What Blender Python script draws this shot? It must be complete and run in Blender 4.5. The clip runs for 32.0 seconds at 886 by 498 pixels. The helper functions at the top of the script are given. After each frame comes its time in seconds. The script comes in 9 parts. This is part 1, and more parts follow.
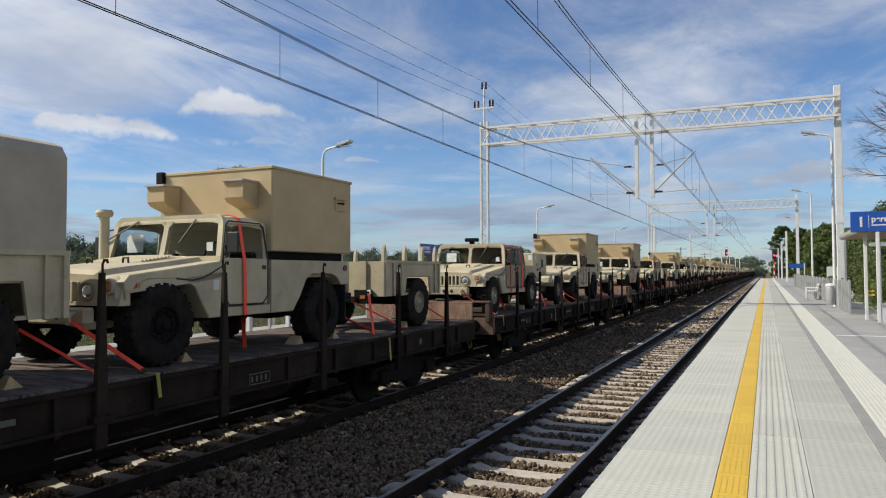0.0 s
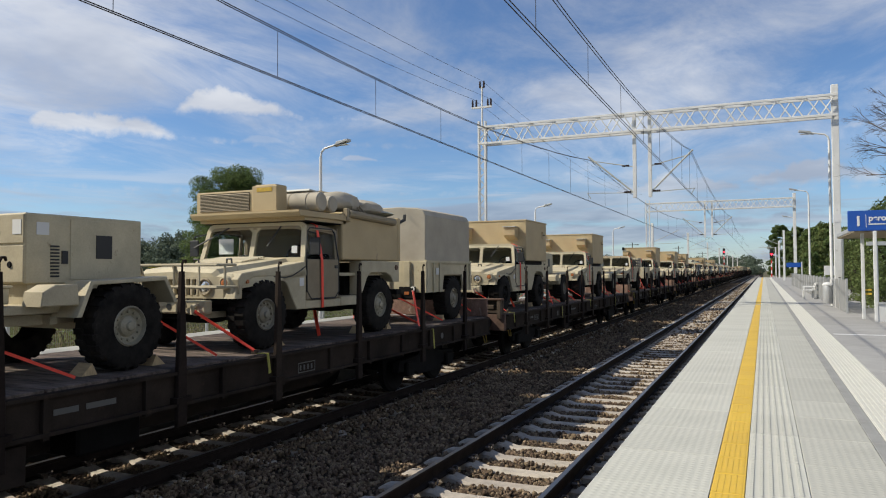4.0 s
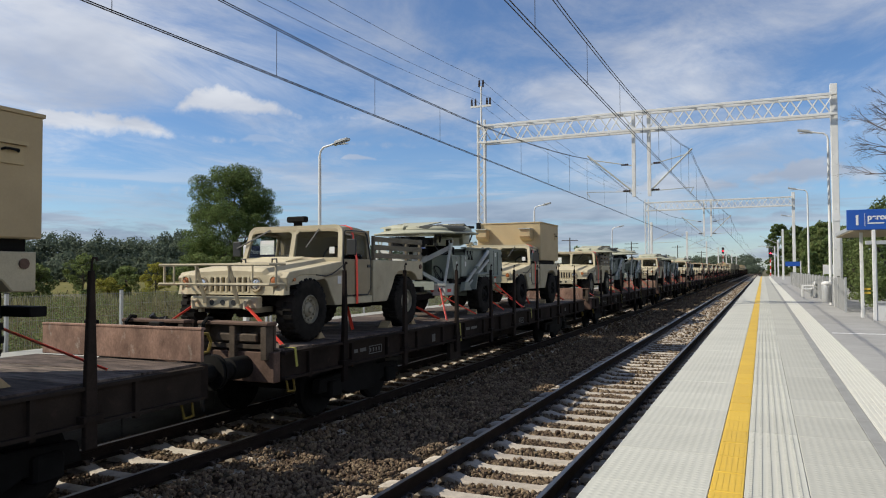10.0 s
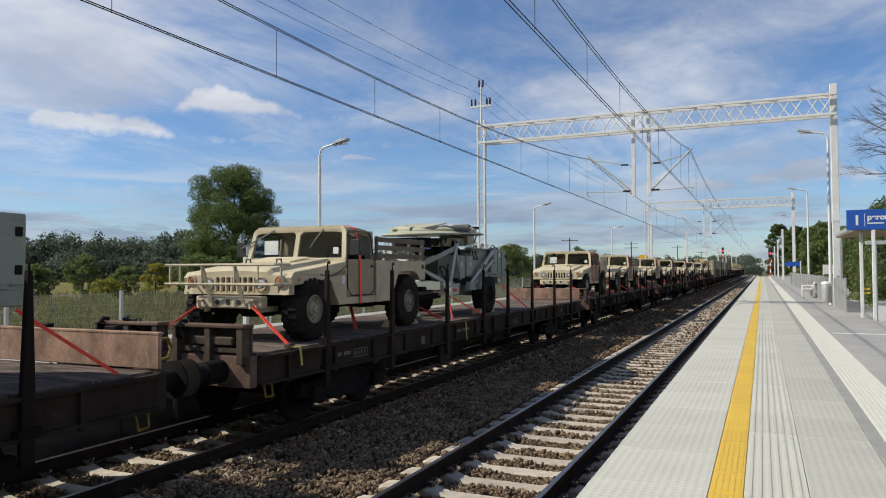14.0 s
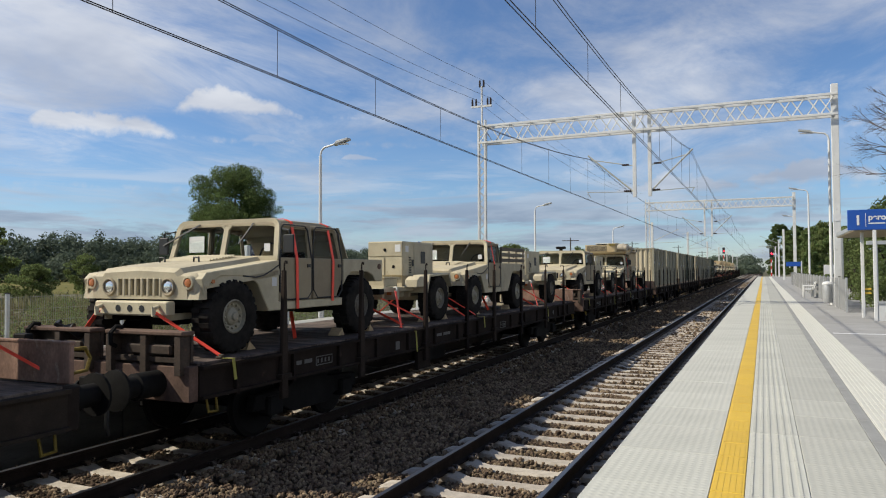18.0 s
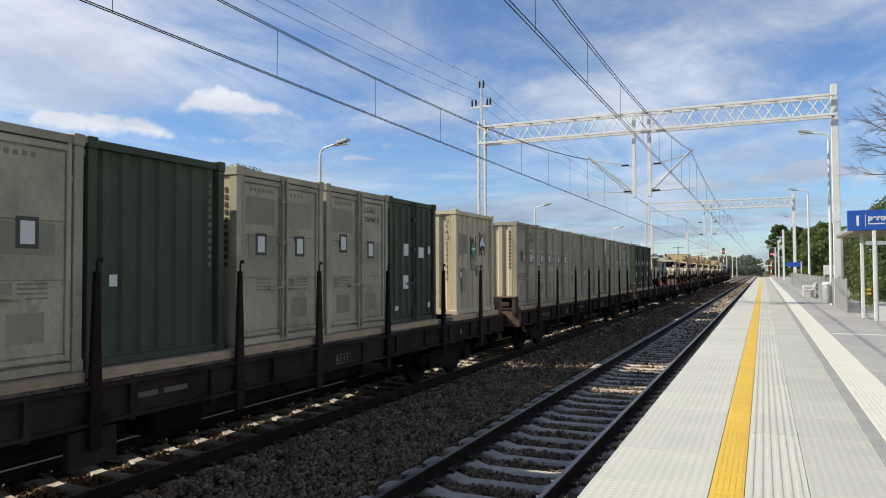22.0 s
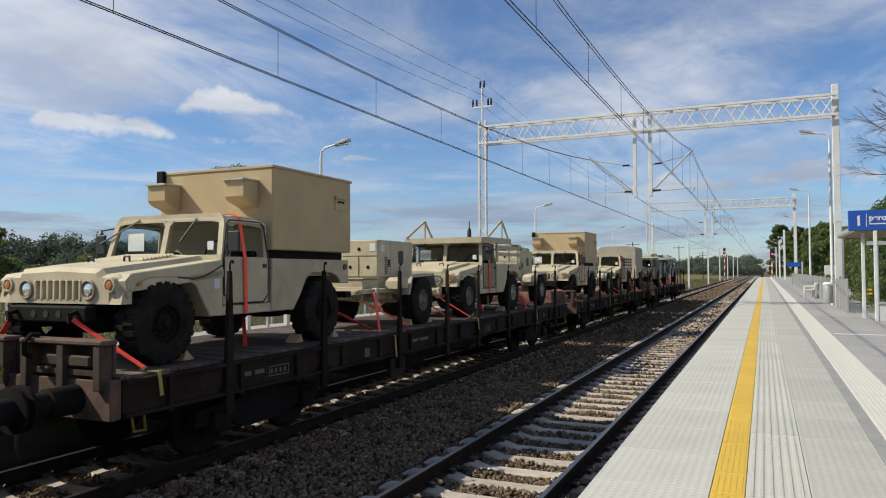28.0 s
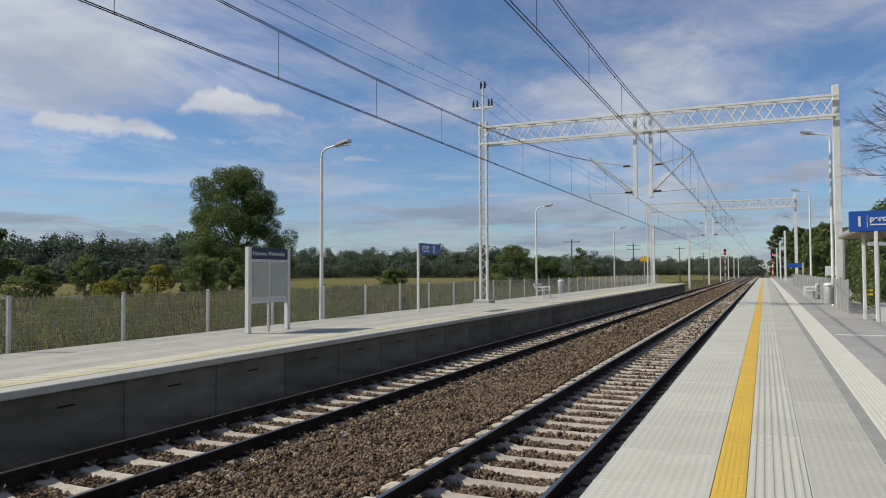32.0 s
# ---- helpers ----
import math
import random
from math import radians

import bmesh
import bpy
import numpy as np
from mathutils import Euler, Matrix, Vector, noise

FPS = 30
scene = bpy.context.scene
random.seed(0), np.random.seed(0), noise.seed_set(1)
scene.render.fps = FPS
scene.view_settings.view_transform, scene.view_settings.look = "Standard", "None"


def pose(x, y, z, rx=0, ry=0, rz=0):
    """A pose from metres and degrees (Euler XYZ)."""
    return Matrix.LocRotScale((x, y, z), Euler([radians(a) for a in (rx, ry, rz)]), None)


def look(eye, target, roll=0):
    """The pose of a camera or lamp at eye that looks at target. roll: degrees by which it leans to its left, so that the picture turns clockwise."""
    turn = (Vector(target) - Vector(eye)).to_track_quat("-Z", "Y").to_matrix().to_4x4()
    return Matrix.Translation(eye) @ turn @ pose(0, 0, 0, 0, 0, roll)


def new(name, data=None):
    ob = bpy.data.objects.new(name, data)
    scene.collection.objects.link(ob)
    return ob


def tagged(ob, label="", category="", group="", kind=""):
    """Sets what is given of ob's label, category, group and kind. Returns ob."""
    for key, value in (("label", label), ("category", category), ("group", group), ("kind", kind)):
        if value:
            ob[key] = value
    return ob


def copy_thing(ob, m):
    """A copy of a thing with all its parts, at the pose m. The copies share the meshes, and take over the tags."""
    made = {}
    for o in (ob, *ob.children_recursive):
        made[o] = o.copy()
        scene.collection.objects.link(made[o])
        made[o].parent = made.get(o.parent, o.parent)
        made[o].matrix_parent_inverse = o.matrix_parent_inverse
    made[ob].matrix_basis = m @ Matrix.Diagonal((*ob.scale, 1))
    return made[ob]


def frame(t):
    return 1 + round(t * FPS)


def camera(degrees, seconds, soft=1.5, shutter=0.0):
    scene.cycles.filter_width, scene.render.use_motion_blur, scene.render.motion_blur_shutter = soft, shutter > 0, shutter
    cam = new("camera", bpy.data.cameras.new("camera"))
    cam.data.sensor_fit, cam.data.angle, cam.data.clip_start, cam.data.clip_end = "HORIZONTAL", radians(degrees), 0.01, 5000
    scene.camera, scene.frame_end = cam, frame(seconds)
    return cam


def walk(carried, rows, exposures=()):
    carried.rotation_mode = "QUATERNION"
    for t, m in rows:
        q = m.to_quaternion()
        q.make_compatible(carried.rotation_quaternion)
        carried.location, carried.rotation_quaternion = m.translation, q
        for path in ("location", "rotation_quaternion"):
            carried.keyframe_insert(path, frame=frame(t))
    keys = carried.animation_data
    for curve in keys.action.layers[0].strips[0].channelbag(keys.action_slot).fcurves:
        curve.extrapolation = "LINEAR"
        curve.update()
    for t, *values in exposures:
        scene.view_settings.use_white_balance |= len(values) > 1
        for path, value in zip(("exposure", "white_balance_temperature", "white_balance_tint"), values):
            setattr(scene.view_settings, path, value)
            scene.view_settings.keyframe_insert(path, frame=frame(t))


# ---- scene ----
# ---- camera: on a tripod on platform 1, with small shakes of the head ----
cam = camera(63.57, 32.0, soft=1.1)
EYE = Vector((0.0, 0.0, 2.262))


def aim(dx, dy):
    """The tripod's pose; dx and dy are small turns in thousandths of a radian."""
    yaw, pitch = 0.4226 + dx * 0.00076, 0.0326 + dy * 0.00079
    way = Vector((-math.sin(yaw) * math.cos(pitch), math.cos(yaw) * math.cos(pitch), math.sin(pitch)))
    return look(EYE, EYE + way * 10, -0.26)


walk(cam, [
    (0.0, aim(2.2, 1.0)), (0.3, aim(-1.2, 0.0)), (2.0, aim(-1.4, -0.3)), (3.5, aim(-1.6, -0.8)), (6.0, aim(-1.7, -0.8)),
    (8.0, aim(-1.7, -1.6)), (10.0, aim(-3.2, -2.6)), (12.0, aim(-3.6, -2.8)), (14.5, aim(-3.3, -2.4)), (17.0, aim(-2.0, -2.4)),
    (19.0, aim(-2.2, -2.2)), (20.5, aim(-3.2, -1.6)), (23.0, aim(-2.0, -1.5)), (25.5, aim(-2.0, -1.5)), (27.8, aim(-1.4, -1.4)),
    (28.5, aim(0.0, -1.2)), (30.0, aim(0.0, -0.8)), (32.0, aim(0.0, 0.0))],
     [(0.0, 0.15), (12.0, 0.15), (20.0, 0.16), (21.0, 0.28), (22.0, 0.37), (24.0, 0.36), (25.0, 0.18), (27.5, 0.15), (31.0, 0.14), (32.0, -0.06)])

# ---- world, sun, exposure ----
SUN_AZ, SUN_EL = radians(244.0), radians(42.5)
world = bpy.data.worlds.new("world")
scene.world = world
world.use_nodes = True


def world_nodes():
    nt = world.node_tree
    N, L = nt.nodes, nt.links
    N.clear()
    out = N.new("ShaderNodeOutputWorld")
    bg = N.new("ShaderNodeBackground")
    sky = N.new("ShaderNodeTexSky")
    sky.sky_type, sky.sun_disc = "NISHITA", False
    sky.sun_elevation, sky.sun_rotation = SUN_EL, SUN_AZ
    sky.air_density, sky.dust_density, sky.ozone_density = 1.0, 0.15, 4.5
    co = N.new("ShaderNodeTexCoord")
    sep = N.new("ShaderNodeSeparateXYZ")
    L.new(co.outputs["Generated"], sep.inputs[0])

    def m(op, a, b=None, c=None, clamp=False):
        n = N.new("ShaderNodeMath")
        n.operation, n.use_clamp = op, clamp
        for i, v in enumerate((a, b, c)):
            if v is None:
                continue
            if isinstance(v, (int, float)):
                n.inputs[i].default_value = v
            else:
                L.new(v, n.inputs[i])
        return n.outputs[0]

    def mapr(v, a, b, lo=0.0, hi=1.0):
        n = N.new("ShaderNodeMapRange")
        n.interpolation_type = "SMOOTHSTEP"
        L.new(v, n.inputs["Value"])
        for k, x in (("From Min", a), ("From Max", b), ("To Min", lo), ("To Max", hi)):
            n.inputs[k].default_value = x
        return n.outputs["Result"]

    X, Y, Z = sep.outputs
    zc = m("ADD", m("MAXIMUM", Z, 0.0), 0.09)
    px, py = m("DIVIDE", X, zc), m("DIVIDE", Y, zc)
    comb = N.new("ShaderNodeCombineXYZ")
    L.new(px, comb.inputs[0])
    L.new(py, comb.inputs[1])

    def noise_tex(vec, scale, detail, rough, distort=0.0, loc=(0, 0, 0), sc=(1, 1, 1), rot=0.0):
        mp = N.new("ShaderNodeMapping")
        mp.inputs["Location"].default_value, mp.inputs["Scale"].default_value = loc, sc
        mp.inputs["Rotation"].default_value = (0, 0, rot)
        L.new(vec, mp.inputs["Vector"])
        n = N.new("ShaderNodeTexNoise")
        L.new(mp.outputs[0], n.inputs["Vector"])
        for k, v in (("Scale", scale), ("Detail", detail), ("Roughness", rough), ("Distortion", distort)):
            n.inputs[k].default_value = v
        return n.outputs["Fac"]

    # high broken layer: thick to the left and right of the view, open between, clear overhead
    big = noise_tex(comb.outputs[0], 0.55, 3, 0.5, 0.3, (3.1, 1.2, 0))
    fine = noise_tex(comb.outputs[0], 1.5, 12, 0.66, 0.5, (0.4, 5.0, 0), (1.0, 0.6, 1), 0.5)
    layer = m("ADD", m("MULTIPLY", big, 0.5), m("MULTIPLY", fine, 0.62))
    side = m("ARCTAN2", X, Y)
    cover = m("ADD", mapr(side, radians(-34), radians(-52), 0.0, 0.22), mapr(side, radians(-32), radians(-14), 0.0, 0.03))
    cover = m("ADD", cover, mapr(m("ABSOLUTE", m("ADD", side, radians(33))), radians(12), radians(4), 0.0, 0.07))
    cover = m("ADD", m("MULTIPLY", cover, mapr(Z, 0.13, 0.27)), 0.08)
    # cloud thinned in the unseen zenith to cut fill light on shaded ground
    cover = m("SUBTRACT", cover, mapr(Z, 0.42, 0.66, 0.0, 0.22))
    # unseen cloud added east and north-east to brighten the train's shaded near side
    cover = m("ADD", cover, mapr(m("ABSOLUTE", m("SUBTRACT", side, radians(85))), radians(75), radians(45), 0.0, 0.24))
    high = mapr(m("ADD", layer, cover), 0.56, 0.86)
    low_band = noise_tex(co.outputs["Generated"], 2.6, 9, 0.6, 0.5, (0, 0, 1.7), (1, 1, 11))
    ahead = mapr(m("ABSOLUTE", m("ADD", side, radians(25))), radians(75), radians(45))
    band = m("MULTIPLY", m("MULTIPLY", mapr(low_band, 0.45, 0.57), mapr(Z, 0.17, 0.07)), ahead)
    # small fair-weather heaps: flat feet, billowing tops
    puffs = None
    bumps = noise_tex(co.outputs["Generated"], 24, 7, 0.52, 0.0, (0.3, 0.1, 0))
    rag = noise_tex(co.outputs["Generated"], 34, 6, 0.6)
    for az, el, w, h, lean, thick in ((-40.2, 12.3, 4.7, 2.1, -0.3, 0.9), (-49.8, 10.25, 5.3, 2.0, -0.25, 0.9), (-38.4, 10.05, 1.9, 0.8, 0.0, 0.35), (-30.8, 8.9, 1.5, 0.6, -0.2, 0.6),
                                         (-5.5, 6.0, 5.5, 1.7, -0.2, 0.85), (2.8, 6.4, 5.0, 1.9, 0.2, 0.85), (-10.0, 4.0, 6.5, 1.3, 0.1, 0.75), (0.5, 3.4, 7.0, 1.2, -0.1, 0.75)):
        az, el = radians(az), radians(el)
        cx, cy, cz = math.sin(az) * math.cos(el), math.cos(az) * math.cos(el), math.sin(el)
        u = m("DIVIDE", m("ADD", m("MULTIPLY", m("SUBTRACT", X, cx), math.cos(az)), m("MULTIPLY", m("SUBTRACT", Y, cy), -math.sin(az))), radians(w))
        front = m("ADD", m("MULTIPLY", X, cx), m("MULTIPLY", Y, cy))
        v = m("DIVIDE", m("SUBTRACT", Z, cz), radians(h))
        hump = m("MULTIPLY", m("SUBTRACT", 1.0, m("POWER", m("ABSOLUTE", u), 2.6), clamp=True), m("ADD", 1.0, m("MULTIPLY", u, lean)))
        top = m("MULTIPLY", hump, mapr(bumps, 0.30, 0.70, 0.55, 1.0))
        body = m("SUBTRACT", top, v)
        foot = mapr(m("ADD", v, m("MULTIPLY", m("SUBTRACT", rag, 0.5), 0.7)), -0.26, 0.16)
        f = m("MULTIPLY", m("MULTIPLY", mapr(m("ADD", body, m("MULTIPLY", m("SUBTRACT", rag, 0.5), 0.5)), -0.05, 0.32), foot), m("MULTIPLY", m("GREATER_THAN", front, 0.0), thick))
        puffs = f if puffs is None else m("MAXIMUM", puffs, f)
    clouds = m("MAXIMUM", m("MULTIPLY", high, 0.80), m("MAXIMUM", m("MULTIPLY", band, 0.82), puffs), clamp=True)
    shade = noise_tex(comb.outputs[0], 0.9, 5, 0.55, 0.2, (7, 2, 0))
    cmix = N.new("ShaderNodeMix")
    cmix.data_type = "RGBA"
    cmix.inputs["A"].default_value, cmix.inputs["B"].default_value = (5.4, 5.9, 7.0, 1), (9.4, 9.6, 10.0, 1)
    L.new(mapr(shade, 0.35, 0.65), cmix.inputs["Factor"])
    low_grey = N.new("ShaderNodeMix")
    low_grey.data_type, low_grey.blend_type = "RGBA", "MULTIPLY"
    low_grey.inputs["B"].default_value = (0.56, 0.63, 0.73, 1)
    L.new(mapr(Z, 0.165, 0.06), low_grey.inputs["Factor"])
    L.new(cmix.outputs["Result"], low_grey.inputs["A"])
    mix = N.new("ShaderNodeMix")
    mix.data_type = "RGBA"
    L.new(clouds, mix.inputs["Factor"])
    blue = N.new("ShaderNodeMix")
    blue.data_type, blue.blend_type = "RGBA", "MULTIPLY"
    blue.inputs["Factor"].default_value, blue.inputs["B"].default_value = 1.0, (1.04, 1.17, 1.34, 1)
    L.new(sky.outputs[0], blue.inputs["A"])
    L.new(blue.outputs["Result"], mix.inputs["A"])
    L.new(low_grey.outputs["Result"], mix.inputs["B"])
    L.new(mix.outputs["Result"], bg.inputs["Color"])
    bg.inputs["Strength"].default_value = 0.077
    L.new(bg.outputs[0], out.inputs[0])


world_nodes()
sun = new("sun", bpy.data.lights.new("sun", "SUN"))
sun.data.energy, sun.data.angle, sun.data.color = 5.0, radians(0.5), (1.0, 0.93, 0.79)
sun.matrix_world = look((math.sin(SUN_AZ) * 40, math.cos(SUN_AZ) * 40, math.tan(SUN_EL) * 40), (0, 0, 0))


# ---- materials ----
def mat(name, base, rough=0.6, metal=0.0, vary=0.25, scale=3.0, grain=40.0, bump=0.15, tint=None, island=0.0, rnd=0.0, wear=0.0, wear_col=(0.12, 0.06, 0.035),
        stretch=(1, 1, 1), spec=0.5, dots=0.0):
    """A worn painted, mineral or vegetable surface: two scales of noise in the colour, a fine bump."""
    ma = bpy.data.materials.new(name)
    ma.use_nodes = True
    nt = ma.node_tree
    N, L = nt.nodes, nt.links
    b = N["Principled BSDF"]
    b.inputs["Roughness"].default_value, b.inputs["Metallic"].default_value = rough, metal
    b.inputs["Specular IOR Level"].default_value = spec
    co = N.new("ShaderNodeTexCoord")
    mp = N.new("ShaderNodeMapping")
    mp.inputs["Scale"].default_value = stretch
    L.new(co.outputs["Object"], mp.inputs["Vector"])

    def tex(s, d=4.0, r=0.6):
        n = N.new("ShaderNodeTexNoise")
        n.inputs["Scale"].default_value, n.inputs["Detail"].default_value, n.inputs["Roughness"].default_value = s, d, r
        L.new(mp.outputs[0], n.inputs["Vector"])
        return n.outputs["Fac"]

    def mixc(fac, a, c):
        n = N.new("ShaderNodeMix")
        n.data_type = "RGBA"
        for key, v in (("Factor", fac), ("A", a), ("B", c)):
            if isinstance(v, (tuple, list)):
                n.inputs[key].default_value = (*v, 1)
            elif isinstance(v, float):
                n.inputs[key].default_value = v
            else:
                L.new(v, n.inputs[key])
        return n.outputs["Result"]

    def ramp(v, lo, hi):
        n = N.new("ShaderNodeMapRange")
        n.inputs["From Min"].default_value, n.inputs["From Max"].default_value = lo, hi
        L.new(v, n.inputs["Value"])
        return n.outputs["Result"]

    low = tuple(c * (1 - vary) for c in base)
    high = tuple(min(1.0, c * (1 + vary)) for c in (tint or base))
    col = mixc(ramp(tex(scale), 0.3, 0.7), low, high)
    fine = tex(grain, 3.0)
    grain_mul = N.new("ShaderNodeMix")
    grain_mul.data_type, grain_mul.blend_type = "RGBA", "MULTIPLY"
    grain_mul.inputs["Factor"].default_value = 1.0
    L.new(col, grain_mul.inputs["A"])
    L.new(mixc(ramp(fine, 0.25, 0.75), (1 - 0.45 * vary,) * 3, (1 + 0.55 * vary,) * 3), grain_mul.inputs["B"])
    col = grain_mul.outputs["Result"]
    if island or rnd:
        src = N.new("ShaderNodeNewGeometry").outputs["Random Per Island"] if island else N.new("ShaderNodeObjectInfo").outputs["Random"]
        hsv = N.new("ShaderNodeHueSaturation")
        L.new(col, hsv.inputs["Color"])
        k = island or rnd
        n = N.new("ShaderNodeMapRange")
        n.inputs["To Min"].default_value, n.inputs["To Max"].default_value = 1 - k, 1 + k
        L.new(src, n.inputs["Value"])
        L.new(n.outputs["Result"], hsv.inputs["Value"])
        n2 = N.new("ShaderNodeMapRange")
        n2.inputs["To Min"].default_value, n2.inputs["To Max"].default_value = 0.5 - 0.03 * k, 0.5 + 0.03 * k
        L.new(src, n2.inputs["Value"])
        L.new(n2.outputs["Result"], hsv.inputs["Hue"])
        col = hsv.outputs["Color"]
    if wear:
        col = mixc(ramp(tex(scale * 2.3, 8.0, 0.7), 0.66 - 0.2 * wear, 0.72), col, wear_col)
    L.new(col, b.inputs["Base Color"])
    if bump:
        bp = N.new("ShaderNodeBump")
        bp.inputs["Strength"].default_value, bp.inputs["Distance"].default_value = bump, 0.01
        height = fine
        if dots:
            waves = []
            for d in ("X", "Y"):
                wv = N.new("ShaderNodeTexWave")
                wv.bands_direction, wv.inputs["Scale"].default_value = d, 0.314 / dots
                L.new(co.outputs["Object"], wv.inputs["Vector"])
                waves.append(wv.outputs["Fac"])
            mu = N.new("ShaderNodeMath")
            mu.operation = "MULTIPLY"
            L.new(waves[0], mu.inputs[0])
            L.new(waves[1], mu.inputs[1])
            height = mu.outputs[0]
        L.new(height, bp.inputs["Height"])
        L.new(bp.outputs[0], b.inputs["Normal"])
    return ma


def plain(name, base, rough=0.5, metal=0.0, emit=0.0, trans=0.0, ior=1.45, alpha=1.0):
    ma = bpy.data.materials.new(name)
    ma.use_nodes = True
    b = ma.node_tree.nodes["Principled BSDF"]
    b.inputs["Base Color"].default_value = (*base, 1)
    b.inputs["Roughness"].default_value, b.inputs["Metallic"].default_value = rough, metal
    b.inputs["Transmission Weight"].default_value, b.inputs["IOR"].default_value = trans, ior
    b.inputs["Alpha"].default_value = alpha
    if emit:
        b.inputs["Emission Color"].default_value, b.inputs["Emission Strength"].default_value = (*base, 1), emit
    return ma


def leafy(name, base, island=0.35, through_=0.5, vary=0.22, scale=0.6):
    ma = mat(name, base, 0.6, vary=vary, scale=scale, grain=6, bump=0.0, island=island, spec=0.06)
    N, L = ma.node_tree.nodes, ma.node_tree.links
    b, out = N["Principled BSDF"], N["Material Output"]
    tr, mx = N.new("ShaderNodeBsdfTranslucent"), N.new("ShaderNodeMixShader")
    L.new(b.inputs["Base Color"].links[0].from_socket, tr.inputs["Color"])
    mx.inputs[0].default_value = through_
    L.new(b.outputs[0], mx.inputs[1])
    L.new(tr.outputs[0], mx.inputs[2])
    L.new(mx.outputs[0], out.inputs["Surface"])
    return ma


def camo_mat(name, c0, c1, c2, scale):
    """Blotches of three paints with sharp edges."""
    ma = bpy.data.materials.new(name)
    ma.use_nodes = True
    N, L = ma.node_tree.nodes, ma.node_tree.links
    co, n = N.new("ShaderNodeTexCoord"), N.new("ShaderNodeTexNoise")
    n.inputs["Scale"].default_value, n.inputs["Detail"].default_value = scale, 1.0
    L.new(co.outputs["Object"], n.inputs["Vector"])
    r = N.new("ShaderNodeValToRGB")
    r.color_ramp.interpolation = "CONSTANT"
    e = r.color_ramp.elements
    e[0].position, e[0].color = 0.0, (*c0, 1)
    e[1].position, e[1].color = 0.47, (*c1, 1)
    x = e.new(0.57)
    x.color = (*c2, 1)
    L.new(n.outputs["Fac"], r.inputs["Fac"])
    b = N["Principled BSDF"]
    L.new(r.outputs["Color"], b.inputs["Base Color"])
    b.inputs["Roughness"].default_value = 0.6
    return ma


TAN = mat("desert_tan_paint", (0.438, 0.384, 0.266), 0.62, vary=0.16, scale=2.2, grain=60, bump=0.06, rnd=0.07, wear=0.2, wear_col=(0.254, 0.2, 0.131), spec=0.2)
SAND = mat("sand_shelter_paint", (0.431, 0.335, 0.193), 0.6, vary=0.08, scale=1.5, grain=50, bump=0.05, rnd=0.05, wear=0.08, wear_col=(0.293, 0.231, 0.146), spec=0.2)
DOOR_TAN = mat("brown_door_panel", (0.275, 0.227, 0.15), 0.65, vary=0.12, scale=3, grain=60, bump=0.06, rnd=0.1, spec=0.2)
CAMO = camo_mat("camouflage_paint", (0.035, 0.05, 0.032), (0.085, 0.06, 0.04), (0.018, 0.02, 0.018), 1.6)
GREY_GREEN = mat("grey_green_paint", (0.240, 0.264, 0.226), 0.6, vary=0.12, scale=2.5, grain=50, bump=0.06, wear=0.1, wear_col=(0.131, 0.139, 0.123), spec=0.2)
DISH_TAN = mat("pale_dish_paint", (0.354, 0.347, 0.254), 0.5, vary=0.12, scale=1.5, grain=40, bump=0.04)
STRUT = mat("grey_strut_metal", (0.40, 0.405, 0.37), 0.55, 0.0, vary=0.15, scale=5, grain=50, bump=0.05)
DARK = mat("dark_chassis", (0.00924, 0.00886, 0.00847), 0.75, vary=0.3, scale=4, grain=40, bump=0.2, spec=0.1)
RUBBER = mat("tyre_rubber", (0.00924, 0.00886, 0.00847), 0.85, vary=0.3, scale=6, grain=60, bump=0.15, tint=(0.02, 0.0177, 0.0154), spec=0.1)
RIM = mat("dusty_rim_paint", (0.195, 0.175, 0.13), 0.6, vary=0.2, scale=8, grain=60, bump=0.1, rnd=0.35)
DISH_CAMO = camo_mat("blotched_dish_paint", (0.354, 0.347, 0.254), (0.354, 0.347, 0.254), (0.055, 0.052, 0.038), 1.05)
GLASS = plain("vehicle_glass", (0.75, 0.8, 0.8), 0.03, trans=1.0, ior=1.1)
LENS = plain("headlight_lens", (0.72, 0.72, 0.70), 0.14, 0.85)
AMBER = plain("amber_lens", (0.42, 0.15, 0.055), 0.25)
PAPER = plain("white_paper", (0.616, 0.616, 0.601), 0.7)
STRAP = mat("orange_red_strap", (0.88, 0.075, 0.04), 0.6, vary=0.1, scale=6, grain=80, bump=0.1)
STRAP_END = mat("yellow_green_strap_end", (0.30, 0.28, 0.05), 0.7, vary=0.25, scale=6, grain=80, bump=0.1)
CHOCK = mat("pine_chock", (0.424, 0.308, 0.169), 0.8, vary=0.2, scale=8, grain=60, bump=0.2, stretch=(1, 6, 1))
TIMBER = mat("pale_bearer_timber", (0.385, 0.293, 0.185), 0.8, vary=0.22, scale=4, grain=60, bump=0.25, rnd=0.2, stretch=(6, 1, 6))
DECK = mat("weathered_deck_boards", (0.030, 0.024, 0.020), 0.9, vary=0.45, scale=2.5, grain=50, bump=0.3, rnd=0.35, tint=(0.115, 0.088, 0.073), stretch=(1, 5, 5), spec=0.2)
WAGON = mat("grimy_wagon_steel", (0.026, 0.0195, 0.0155), 0.85, vary=0.4, scale=1.6, grain=90, bump=0.05, wear=0.3, wear_col=(0.05, 0.034, 0.025), spec=0.08, rnd=0.3)
FLAP = mat("worn_flap_steel", (0.235, 0.146, 0.108), 0.85, vary=0.45, scale=2.4, grain=24, bump=0.2, wear=0.45, wear_col=(0.36, 0.30, 0.25), rnd=0.15, stretch=(1.6, 1, 1), spec=0.2)
